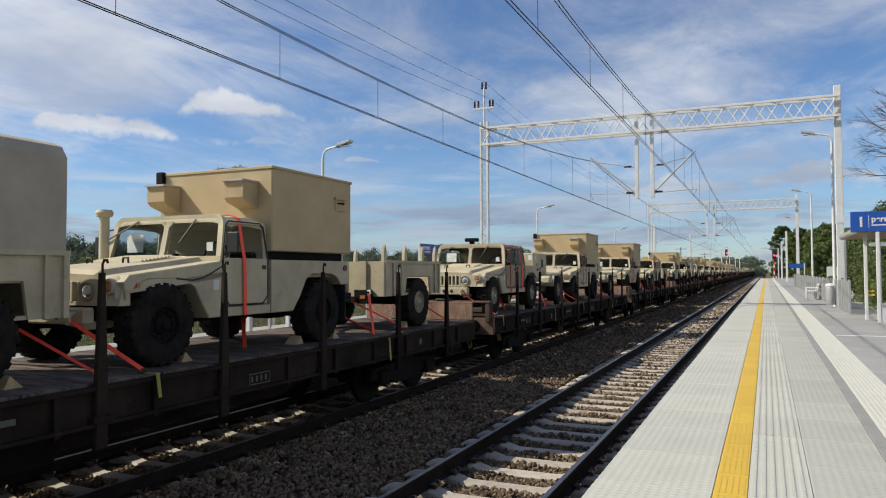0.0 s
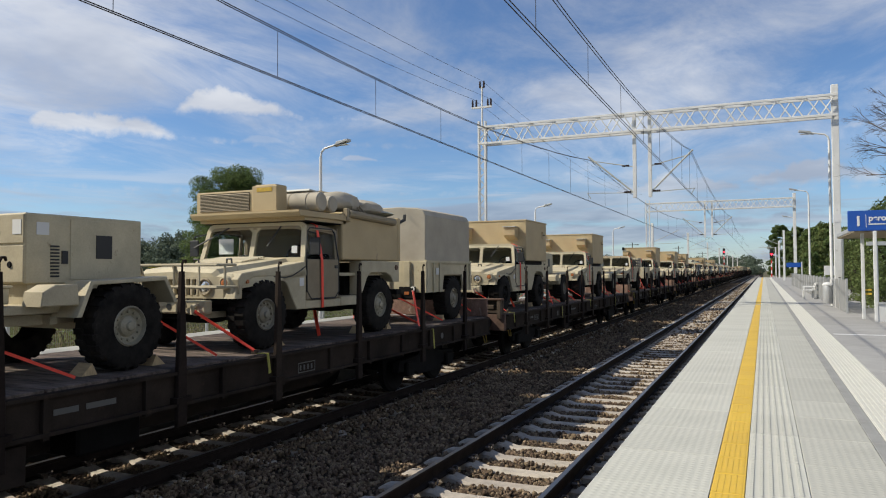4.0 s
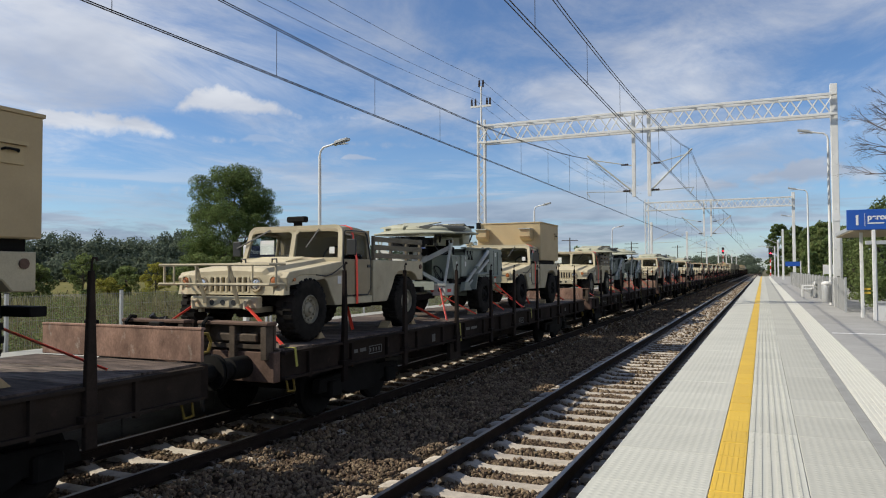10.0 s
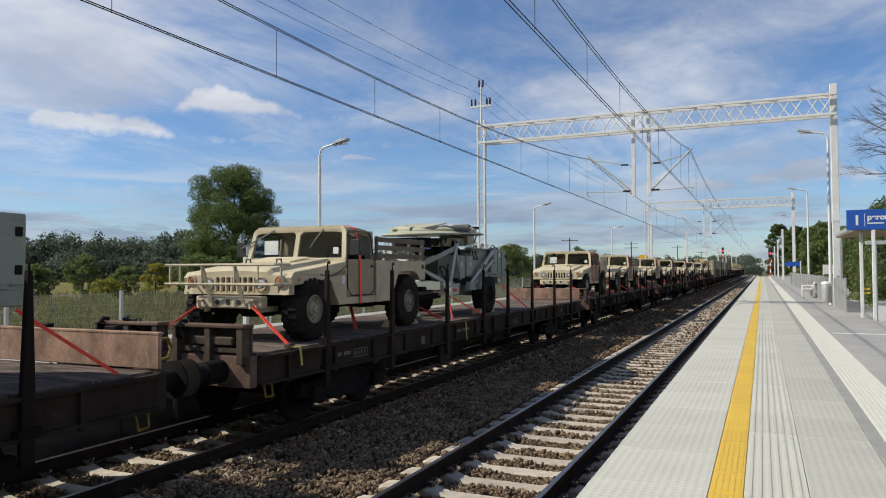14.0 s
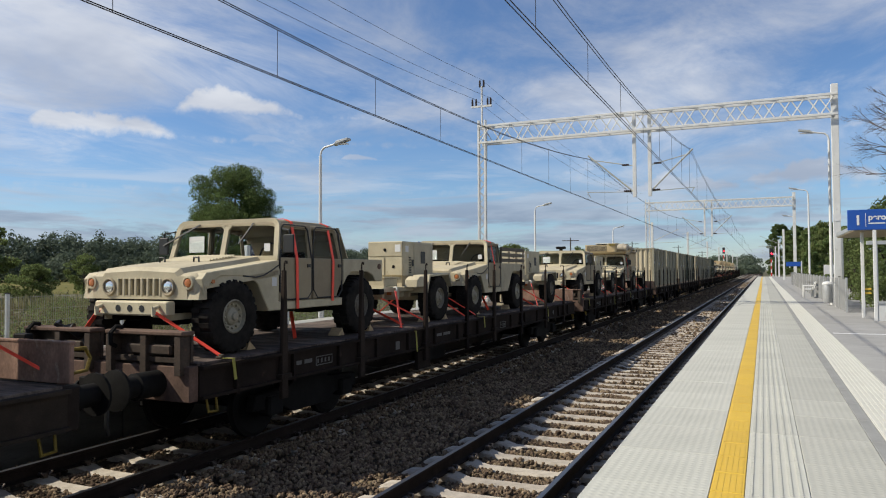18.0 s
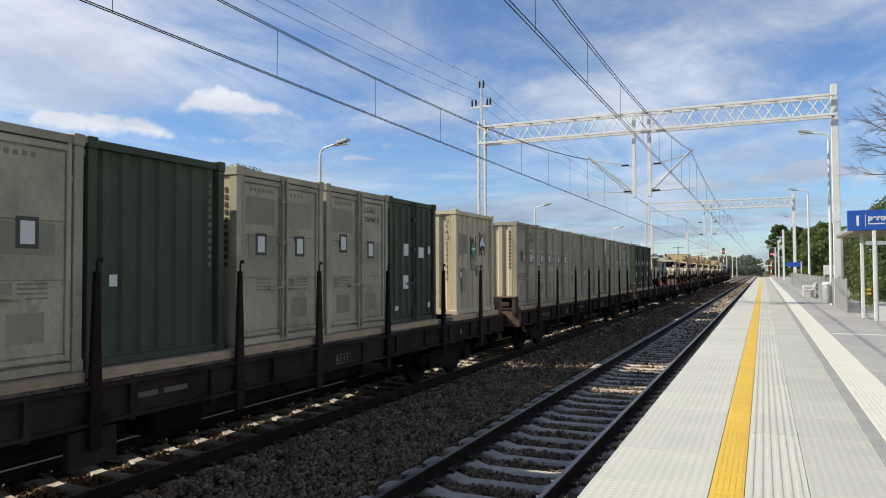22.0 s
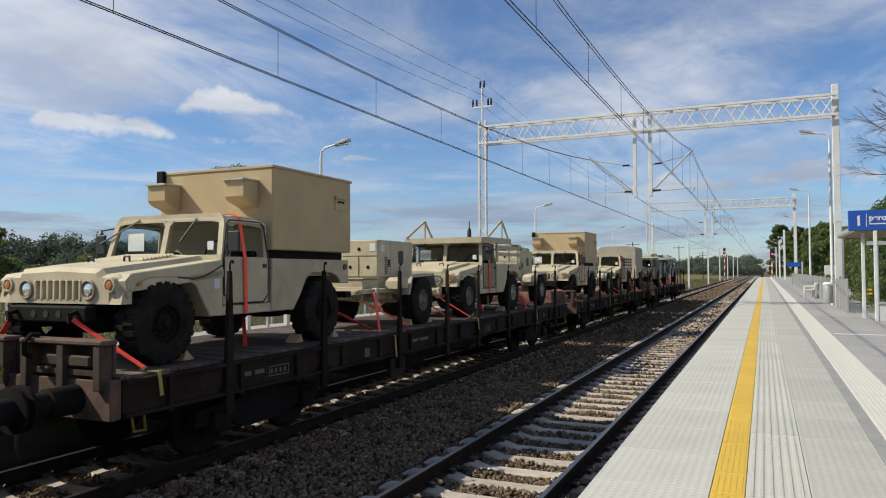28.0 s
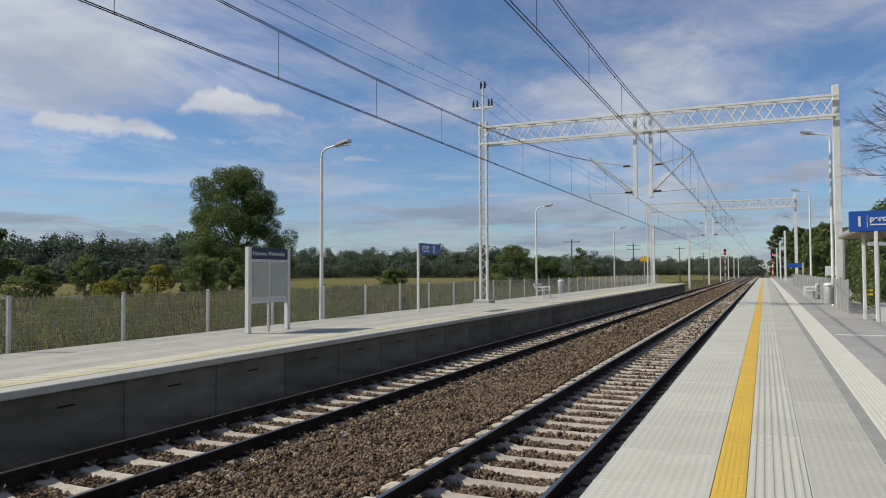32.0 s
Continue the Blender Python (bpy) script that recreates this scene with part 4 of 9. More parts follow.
def shelter():
    root = thing("waiting_shelter", "glazed platform waiting shelter with a flat grey canopy", "shelter")
    part("canopy", box(B(), 2.42, 5.0, 24.1, 29.4, 3.42, 3.56, 0.02), GALV, root, "flat canopy")
    part("ceiling_board", box(B(), 2.45, 4.95, 24.13, 29.35, 3.385, 3.415), DOOR_TAN, root, "brown canopy soffit")
    for x, y in ((2.78, 25.3), (2.95, 23.98), (4.9, 23.98), (4.9, 29.2)):
        part("post", box(B(), x - 0.045, x + 0.045, y - 0.045, y + 0.045, TOP, 3.39, 0.008), GALV_PALE, root)
    part("head_beam", box(B(), 2.74, 4.95, 23.95, 24.03, 2.97, 3.08, 0.008), GALV, root)
    for i in range(3):
        g = part("glass_pane", box(B(), 3.02 + i * 0.62, 3.6 + i * 0.62, 23.98, 23.992, 1.35, 2.9), CLEAR, root, "clear glass pane")
        g.visible_shadow = False
        part("frame_bar", box(B(), 2.99 + i * 0.62, 3.02 + i * 0.62, 23.96, 24.0, TOP, 2.95), WHITE_POST, root)
    part("lower_panel", box(B(), 3.0, 4.9, 23.95, 24.03, TOP, 1.27, 0.01), WHITE_POST, root, "white lower panel")
    part("sill", box(B(), 2.98, 4.92, 23.92, 24.06, 1.27, 1.33), GALV, root)
    for z in (1.5, 1.62):
        part("warning_stripe", box(B(), 2.74, 3.0, 25.30, 25.31, z, z + 0.06), YELLOW, root, "yellow warning stripe")


def bin_at(x, y, label):
    root = thing("litter_bin", label, "litter bin", "litter bins")
    part("bin_body", lathe(B(), [(0, 0.17), (0.04, 0.19), (0.68, 0.20), (0.72, 0.19)], (x, y, TOP + 0.12), "z", 16), GALV, root)
    part("hood", lathe(B(), [(0, 0.205), (0.05, 0.215), (0.12, 0.16), (0.14, 0.05)], (x, y, TOP + 0.86), "z", 16), GALV_PALE, root)
    part("post", tube(B(), (x + 0.22, y, TOP), (x + 0.22, y, TOP + 0.95), 0.025, 8), GALV, root)
    part("bracket", box(B(), x - 0.05, x + 0.22, y - 0.02, y + 0.02, TOP + 0.3, TOP + 0.34), GALV, root)


def bench_at(x, y, face, label):
    root = thing("bench", label, "bench", "platform benches")
    for dy in (-0.6, 0.6):
        part("leg", bent(B(), [(x - 0.22 * face, y + dy, TOP), (x - 0.24 * face, y + dy, TOP + 0.42), (x - 0.42 * face, y + dy, TOP + 0.85)], 0.03, 6), WHITE_POST, root)
        part("leg", bent(B(), [(x + 0.22 * face, y + dy, TOP), (x + 0.2 * face, y + dy, TOP + 0.62), (x - 0.25 * face, y + dy, TOP + 0.62)], 0.03, 6), WHITE_POST, root)
    for i in range(4):
        part("seat_slat", box(B(), x - 0.2 + i * 0.11, x - 0.11 + i * 0.11, y - 0.8, y + 0.8, TOP + 0.43, TOP + 0.46, 0.006), WHITE_POST, root)
    for i in range(2):
        part("back_slat", box(B(), x - (0.3 + i * 0.05) * face - 0.015, x - (0.3 + i * 0.05) * face + 0.015, y - 0.8, y + 0.8, TOP + 0.58 + i * 0.14, TOP + 0.67 + i * 0.14, 0.005), WHITE_POST, root)


notice_board()
platform_sign_2()
platform_sign_1()
shelter()
bin_at(2.42, 33.6, "round grey metal litter bin by the fence")
bin_at(-12.2, 45.9, "round pale metal litter bin on the far platform")
bench_at(-11.7, 40.2, 1, "white metal platform bench")
bench_at(2.15, 43.0, -1, "white metal platform bench by the fence")


def far_line_things():
    # small signs on platform 1
    r = thing("platform_sign", "small blue sign on a white post far along the platform", "sign", "platform signs")
    part("post", box(B(), 2.62, 2.70, 61.0, 61.08, TOP, 2.9), WHITE_POST, r)
    part("panel", box(B(), 1.6, 2.62, 61.0, 61.06, 2.5, 2.85), SIGN_BLUE, r)
    r = thing("notice_board", "pale notice board on posts behind the fence", "notice board")
    part("panel", box(B(), 3.0, 3.7, 43.95, 44.05, 1.6, 2.5, 0.01), SIGN_WHITE, r)
    part("stripe", box(B(), 3.05, 3.65, 43.93, 43.95, 1.75, 2.0), LEAF_BUSH, r, "green print on the board")
    for x in (3.1, 3.6):
        part("post", box(B(), x - 0.03, x + 0.03, 43.97, 44.03, -0.5, 1.6), GALV, r)
    r = thing("equipment_mast", "short grey equipment mast behind the fence", "mast")
    part("mast", box(B(), 3.2, 3.42, 38.0, 38.2, -0.5, 3.9, 0.02), GALV, r)
    # signals
    for x, y, ztop in ((-9.6, 205.0, 8.2), (1.4, 150.0, 6.3)):
        r = thing("railway_signal", "railway colour-light signal showing red on a banded mast", "signal", "railway signals")
        for i in range(8):
            part("mast_band", tube(B(), (x, y, -0.9 + i * (ztop - 1.2) / 8), (x, y, -0.9 + (i + 1) * (ztop - 1.2) / 8), 0.11, 8), RED_PAINT if i % 2 else SIGN_WHITE, r)
        h = part("signal_head", box(B(), x - 0.32, x + 0.32, y - 0.12, y + 0.12, ztop - 1.7, ztop, 0.04), BLACK, r)
        part("red_lamp", lathe(B(), [(0, 0.15), (0.02, 0.15)], (x + 0.06, y - 0.16, ztop - 1.0), "y", 12), RED_LAMP, h, "lit red lamp")
    # yellow board
    r = thing("warning_board", "yellow warning board on a post beyond the far platform", "sign")
    part("post", tube(B(), (-17.6, 118, -0.9), (-17.6, 118, 4.0), 0.09, 6), GALV, r)
    part("panel", prism(B(), [(-18.3, 3.9), (-18.0, 4.7), (-16.9, 4.65), (-16.9, 3.85)], "y", 117.9, 118.0), YELLOW_SIGN, r)
    # further catenary masts
    bm_pole = {}
    for i, (x, y) in enumerate(((-10.7, 117.3), (2.8, 117.3), (-10.7, 160), (2.9, 160), (-10.7, 203), (2.9, 203), (-10.6, 246), (2.9, 246), (-10.5, 289), (2.9, 289), (3.0, 330), (3.0, 375), (-10.4, 335), (-12.6, 92))):
        r = thing("catenary_mast", "grey catenary mast beside the line", "mast", "catenary masts")
        zt = 8.2 if x > -12 else 5.2
        if "m" not in bm_pole:
            bm_pole["m"] = mesh_of(box(B(), -0.14, 0.14, -0.14, 0.14, 0, 9.1, 0.02), GALV_PALE, "mast")
            bm_pole["a"] = mesh_of(bent(tube(B(), (0, 0, 6.7), (3.2, 0, 8.2), 0.03, 6), [(0, 0, 6.5), (3.4, 0, 6.6)], 0.025, 6), STRUT, "cantilever")
        part("mast", bm_pole["m"], None, r)
        part("cantilever", bm_pole["a"], None, r, at=Matrix.Diagonal((1 if x < 0 else -1, 1, 1, 1)))
        r.matrix_basis = pose(x, y, -0.9)
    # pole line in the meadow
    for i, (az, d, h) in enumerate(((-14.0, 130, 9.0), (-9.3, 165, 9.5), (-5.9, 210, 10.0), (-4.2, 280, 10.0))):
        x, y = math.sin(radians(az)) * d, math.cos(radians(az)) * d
        r = thing("utility_pole", "thin wooden utility pole with a crossarm in the meadow", "utility pole", "utility poles")
        part("pole", tube(B(), (x, y, -0.95), (x, y, h - 0.9), 0.16, 7, 0.1), BARK, r)
        for k in (0.9, 1.8)[: 1 + i % 2]:
            part("crossarm", bar(B(), (x - 1.5, y, h - 0.5 - k), (x + 1.5, y, h - 0.5 - k), 0.12, 0.1, (0, 0, 1)), BARK, r)


far_line_things()


# ---- plants ----
def leaf_cloud(rng, blobs, per, size, loose=0.55):
    """Many small leaves in the given ellipsoid clumps (x, y, z, rx, ry, rz): vertices and quads."""
    V = []
    for x, y, z, rx, ry, rz in blobs:
        n = max(8, int(per * (rx * ry * rz) ** (2 / 3)))
        d = rng.normal(size=(n, 3))
        d /= np.linalg.norm(d, axis=1, keepdims=True)
        c = d * rng.uniform(0.45, 1.08, (n, 1)) ** 0.6 * np.array([rx, ry, rz]) + np.array([x, y, z])
        # leaves face outwards from their clump, more or less
        face = d + loose * rng.normal(size=(n, 3))
        a = np.cross(face, rng.normal(size=(n, 3)))
        a /= np.linalg.norm(a, axis=1, keepdims=True)
        b = np.cross(face, a)
        b /= np.linalg.norm(b, axis=1, keepdims=True)
        s = rng.uniform(0.6, 1.3, (n, 1)) * size
        V.append(np.stack([c - a * s, c - b * s * 0.55, c + a * s, c + b * s * 0.55], 1))
    V = np.concatenate(V).reshape(-1, 3)
    F = np.arange(len(V), dtype=np.int32).reshape(-1, 4)
    return V, F


def quads(name, V, F, material):
    me = bpy.data.meshes.new(name)
    me.vertices.add(len(V))
    me.vertices.foreach_set("co", np.ascontiguousarray(V).ravel())
    me.loops.add(F.size)
    me.loops.foreach_set("vertex_index", F.ravel())
    me.polygons.add(len(F))
    me.polygons.foreach_set("loop_start", np.arange(0, F.size, 4, dtype=np.int32))
    me.update(calc_edges=True)
    me.materials.append(material)
    return me


def crown_blobs(rng, x, y, z0, z1, r, n, squash=0.75):
    """Clumps on the shell and inside of an uneven crown with a few bays."""
    out = []
    k = 1.0 if n < 100 else 0.85
    ph = rng.uniform(0, 6.28, 4)
    for i in range(n):
        f = rng.uniform(0, 1)
        prof = min(1.0, 0.80 + 0.5 * f) * (1 - 0.72 * f ** 3.2)
        a = rng.uniform(0, 2 * math.pi)
        lobe = 0.86 + 0.12 * math.sin(2 * a + ph[0] + 5 * f) + 0.10 * math.sin(3 * a + ph[1] - 9 * f) + 0.07 * math.sin(5 * a + ph[2] + 14 * f)
        q = r * prof * lobe * rng.uniform(0.15, 1.0) ** 0.6
        s = r * rng.uniform(0.09, 0.23) * k
        out.append((x + math.cos(a) * q, y + math.sin(a) * q, z0 + (z1 - z0) * f * 0.93, s, s, s * squash))
    return out


def tree(x, y, h, r, seed, leaf, label, lo=0.22, n=60, per=260, size=0.22, trunk=0.4, name="tree"):
    rng = np.random.default_rng(seed)
    root = thing(name, label, "tree" if name == "tree" else "shrub")
    z0 = -0.95
    blobs = crown_blobs(rng, 0, 0, h * lo, h, r, n)
    tops = B()
    tube(tops, (0, 0, 0), (0.1, 0, h * 0.35), trunk, 9, trunk * 0.7)
    tube(tops, (0.1, 0, h * 0.35), (0, 0.1, h * 0.75), trunk * 0.7, 8, trunk * 0.2)
    for b in blobs[:: max(1, n // 14)]:
        f = rng.uniform(0.25, 0.6)
        tube(tops, (0.05, 0, h * f * 0.8), (b[0] * 0.9, b[1] * 0.9, b[2]), trunk * 0.3, 6, 0.03)
    part("trunk", tops, BARK, root, "brown trunk and limbs")
    V, F = leaf_cloud(rng, blobs, per, size)
    part("crown", quads("crown", V, F, leaf), None, root, "")
    root.matrix_basis = pose(x, y, z0, 0, 0, 0)
    return root


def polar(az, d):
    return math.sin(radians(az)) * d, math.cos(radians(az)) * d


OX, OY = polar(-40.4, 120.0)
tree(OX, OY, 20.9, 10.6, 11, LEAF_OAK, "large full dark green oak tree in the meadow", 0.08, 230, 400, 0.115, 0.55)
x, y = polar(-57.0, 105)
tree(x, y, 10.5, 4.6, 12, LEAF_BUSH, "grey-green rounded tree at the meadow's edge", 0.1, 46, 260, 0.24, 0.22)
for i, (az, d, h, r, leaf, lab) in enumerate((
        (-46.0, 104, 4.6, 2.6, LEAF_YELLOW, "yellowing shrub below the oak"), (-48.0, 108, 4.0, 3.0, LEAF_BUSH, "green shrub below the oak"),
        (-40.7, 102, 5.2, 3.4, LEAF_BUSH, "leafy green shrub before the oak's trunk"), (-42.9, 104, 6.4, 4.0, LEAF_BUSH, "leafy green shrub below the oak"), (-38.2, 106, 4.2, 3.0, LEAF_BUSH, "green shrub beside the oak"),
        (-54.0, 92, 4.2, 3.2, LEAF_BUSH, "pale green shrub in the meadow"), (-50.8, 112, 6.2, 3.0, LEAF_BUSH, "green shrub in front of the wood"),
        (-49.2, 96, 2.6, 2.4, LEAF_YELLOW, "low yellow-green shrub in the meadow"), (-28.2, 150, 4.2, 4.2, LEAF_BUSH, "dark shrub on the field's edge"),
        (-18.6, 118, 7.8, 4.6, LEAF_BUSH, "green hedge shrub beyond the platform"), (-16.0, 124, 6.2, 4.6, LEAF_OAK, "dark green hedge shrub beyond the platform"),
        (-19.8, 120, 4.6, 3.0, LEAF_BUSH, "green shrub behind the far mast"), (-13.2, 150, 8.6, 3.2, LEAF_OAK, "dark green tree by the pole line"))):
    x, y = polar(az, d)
    tree(x, y, h, r, 30 + i, leaf, lab, 0.0, 70, 500, 0.125, 0.1, "shrub")

# the wood on the horizon: rows of overlapping crowns
def far_wood():
    rng = np.random.default_rng(77)
    blobs = []
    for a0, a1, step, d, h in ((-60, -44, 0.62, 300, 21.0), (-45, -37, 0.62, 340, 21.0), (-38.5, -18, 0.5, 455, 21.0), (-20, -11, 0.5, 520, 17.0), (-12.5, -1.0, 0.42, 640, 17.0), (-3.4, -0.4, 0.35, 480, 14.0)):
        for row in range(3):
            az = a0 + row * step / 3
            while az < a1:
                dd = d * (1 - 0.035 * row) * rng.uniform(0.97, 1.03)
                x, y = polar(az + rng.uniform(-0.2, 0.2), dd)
                hh = h * rng.uniform(0.78, 1.1) * (1.0, 0.85, 0.55)[row]
                r = step * 0.0175 * d * rng.uniform(1.5, 2.4)
                blobs.append((x, y, hh * 0.40 - 0.9, r, r, hh * 0.42))
                for _ in range(5):
                    f = rng.uniform(-0.85, 0.85)
                    blobs.append((x + f * r, y, hh * (0.88 - 0.35 * abs(f)) * rng.uniform(0.85, 1.02) - 1.2, r * 0.36, r * 0.36, hh * 0.13))
                az += step * rng.uniform(0.8, 1.2)
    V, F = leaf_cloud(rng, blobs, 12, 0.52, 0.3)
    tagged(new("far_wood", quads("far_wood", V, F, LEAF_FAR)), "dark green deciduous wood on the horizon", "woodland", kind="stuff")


far_wood()


def meadow():
    rng = np.random.default_rng(9)
    for name, n, x0, x1, y0, y1, h0, h1, w, material, label in (
            ("tall_weeds", 13000, -46, -13.9, 2, 62, 0.45, 1.25, 0.009, WEED, "tall brown and green weeds behind the fence"),
            ("meadow_grass", 52000, -64, -20, 40, 160, 0.5, 1.3, 0.05, GRASS, "rough brownish meadow grass"),
            ("green_verge_grass", 20000, -30, -13.4, 0, 60, 0.2, 0.85, 0.008, GRASS_GREEN, "green grass along the fence"),
            ("verge_grass", 9000, 2.9, 14, 26, 110, 0.3, 0.9, 0.02, GRASS_GREEN, "green grass behind the near platform"),
            ("trackside_grass", 9000, -22, -9.8, 93, 260, 0.25, 0.8, 0.03, GRASS, "rough grass beside the line")):
        x, y = rng.uniform(x0, x1, n), y0 + (y1 - y0) * rng.uniform(0, 1, n) ** 1.25
        lean = rng.normal(0, 0.14, (n, 2))
        # clumps stand taller
        k = 0.55 + 0.45 * np.sin(x * 0.9 + 2 * np.sin(y * 0.37)) * np.cos(y * 0.6) + rng.uniform(0, 0.5, n)
        h = (h0 + (h1 - h0) * rng.uniform(0, 1, n)) * np.clip(k, 0.35, 1.2)
        a = rng.uniform(0, math.pi, n)
        dx, dy = np.cos(a) * w, np.sin(a) * w
        z = np.full(n, -0.95)
        base1, base2 = np.stack([x - dx, y - dy, z], -1), np.stack([x + dx, y + dy, z], -1)
        mid = np.stack([x + lean[:, 0] * h * 0.4, y + lean[:, 1] * h * 0.4, z + h * 0.62], -1)
        t1 = np.stack([x + lean[:, 0] * h + dx * 0.3, y + lean[:, 1] * h + dy * 0.3, z + h], -1)
        side = np.stack([dx * 1.6, dy * 1.6, np.zeros(n)], -1)
        V = np.stack([base1, base2, mid + side, t1], 1).reshape(-1, 3)
        F = np.arange(len(V), dtype=np.int32).reshape(-1, 4)
        tagged(new(name, quads(name, V, F, material)), label, "grass", kind="stuff")


meadow()


def weed_clumps():
    rng = np.random.default_rng(21)
    for name, n, material, label in (("weed_clumps", 3400, WEED, "brownish leafy weed clumps behind the fence"), ("herb_clumps", 2600, LEAF_BUSH, "green leafy herb clumps behind the fence")):
        blobs = []
        for _ in range(n):
            x, y = rng.uniform(-48, -14.0), 3 + 70 * rng.uniform(0, 1) ** 1.3
            patch = math.sin(x * 0.42 + 1.3 * math.sin(y * 0.21)) * math.cos(y * 0.33 + 0.7)
            if (patch > 0.1) != (material is LEAF_BUSH) and rng.uniform() < 0.75:
                continue
            r = rng.uniform(0.3, 0.75) * (1.0 + 0.75 * max(0.0, patch))
            tall = r * rng.uniform(0.7, 1.5)
            blobs.append((x, y, -0.95 + tall * 0.55, r * 0.8, r * 0.8, tall))
        V, F = leaf_cloud(rng, blobs, 330, 0.048)
        tagged(new(name, quads(name, V, F, material)), label, "weeds", kind="stuff")


weed_clumps()
# trees and hedge behind the near platform
for i, (x, y, h, r, leaf, lab) in enumerate((
        (4.6, 31.5, 5.2, 1.7, LEAF_BUSH, "dense green shrub behind the waiting shelter"), (5.3, 36, 6.8, 2.0, LEAF_BUSH, "dense green shrub behind the waiting shelter"),
        (5.2, 41, 5.6, 1.8, LEAF_BUSH, "green shrub behind the platform fence"), (6.2, 47, 7.2, 1.9, LEAF_OAK, "green shrub behind the platform fence"),
        (5.4, 54, 5.6, 1.6, LEAF_BUSH, "green shrub behind the platform fence"), (6.2, 64, 6.8, 2.0, LEAF_BUSH, "green shrub behind the platform fence"),
        (6.2, 78, 7.6, 2.2, LEAF_OAK, "green shrub behind the platform fence"), (7.0, 96, 9.2, 2.8, LEAF_BUSH, "green tree behind the platform fence"),
        (7.4, 120, 10.0, 3.0, LEAF_OAK, "green tree along the line"), (4.6, 230, 17.0, 5.0, LEAF_OAK, "tall dark tree far along the line"), (8.5, 215, 15.5, 4.5, LEAF_OAK, "tall dark tree far along the line"),
        (9.5, 170, 12.5, 4.0, LEAF_BUSH, "tall green tree along the line"))):
    tree(x, y, h, r, 60 + i, leaf, lab, 0.02 if h < 9 else 0.12, 200, 900 if y < 60 else 450, 0.068 if y < 60 else 0.17, 0.12, "shrub" if h < 8 else "tree")


def bare_tree():
    rng = random.Random(4)
    root = thing("tree", "nearly bare tree with fine twigs behind the near platform", "tree")
    bm = B()
    tube(bm, (6.0, 30, -0.9), (5.8, 30, 7.6), 0.2, 9, 0.11)

    def grow(p, d, length, r, depth):
        q = p + d * length
        tube(bm, p, q, r, 5 if depth > 1 else 4, r * 0.6)
        if depth == 0:
            return
        for _ in range(3 if depth > 1 else 4):
            e = (d + Vector((rng.uniform(-0.7, 0.5), rng.uniform(-0.6, 0.6), rng.uniform(-0.55, 0.6)))).normalized()
            grow(p + d * length * rng.uniform(0.45, 1.0), e, length * rng.uniform(0.5, 0.75), max(0.004, r * 0.5), depth - 1)
    for z, dz in ((5.4, 0.2), (6.1, 0.3), (6.9, 0.12), (7.3, 0.45)):
        grow(Vector((5.9, 30, z)), Vector((-1, rng.uniform(-0.3, 0.2), dz)).normalized(), 1.55, 0.05, 4)
    part("bare_crown", bm, TWIG, root, "grey bare trunk and twigs")


bare_tree()


# ---- the train: wagons and loads. Local axes: y to the rear, x towards the near platform, z from the deck (vehicles) or rail (wagons) ----
DECK_Z = 1.225
SHARED = {}


def shared(key, build, material, smooth=True):
    if key not in SHARED:
        SHARED[key] = mesh_of(build(), material, key[0] if isinstance(key, tuple) else key, smooth)
    return SHARED[key]


def wheel(parent, x, y, side, r=0.472, w=0.31, dusty=True):
    """A cross-country tyre with lugs and a steel rim; side is 1 where the rim's face looks to +x."""
    def tyre():
        bm = lathe(B(), [(-w / 2, r * 0.46), (-w / 2 - 0.014, r * 0.66), (-w / 2, r * 0.88), (-w / 2 + 0.02, r * 0.945), (0.0, r * 0.955), (w / 2 - 0.02, r * 0.945), (w / 2, r * 0.88), (w / 2 + 0.014, r * 0.66), (w / 2, r * 0.46)],
                   (0, 0, 0), "x", 48, caps=False)
        lugs = []
        for f in bm.faces:
            c = f.calc_center_median()
            if abs(c.x) > w / 2 - 0.005 or math.hypot(c.y, c.z) < r * 0.9:
                continue
            k = int(round((math.atan2(c.z, c.y) % (2 * math.pi)) / (2 * math.pi) * 48 - 0.5))
            if (k + (1 if c.x > 0 else 0)) % 2 == 0:
                lugs.append(f)
        for f in bmesh.ops.extrude_discrete_faces(bm, faces=lugs)["faces"]:
            for v in f.verts:
                q = math.hypot(v.co.y, v.co.z)
                v.co.y, v.co.z = v.co.y * (q + r * 0.05) / q, v.co.z * (q + r * 0.05) / q
        return bm

    def rim():
        q = r * 0.46
        bm = lathe(B(), [(w / 2 - 0.10, q * 0.99), (w / 2 - 0.005, q), (w / 2 + 0.006, q * 0.93), (w / 2 - 0.035, q * 0.86), (w / 2 - 0.06, q * 0.55), (w / 2 - 0.03, q * 0.48), (w / 2 - 0.005, q * 0.26), (w / 2 + 0.02, q * 0.22), (w / 2 + 0.025, 0.03)], (0, 0, 0), "x", 22)
        for i in range(12):
            a = 2 * math.pi * i / 12
            lathe(bm, [(w / 2 - 0.05, 0.016), (w / 2 - 0.022, 0.014)], (0, math.cos(a) * q * 0.70, math.sin(a) * q * 0.70), "x", 6)
        return bm
    t = part("wheel", shared(("tyre", r, w), tyre, RUBBER), None, parent, "black cross-country tyre", at=Matrix.Translation((x, y, r)) @ (pose(0, 0, 0) if side > 0 else pose(0, 0, 0, 0, 0, 180)))
    if side > 0:
        # rims that are not dusty go near-black: wheel shade put into the colour
        part("rim", shared(("rim", r, w, dusty), rim, RIM if dusty else DARK), None, t, "dusty tan steel rim" if dusty else "dark steel rim")
    return t


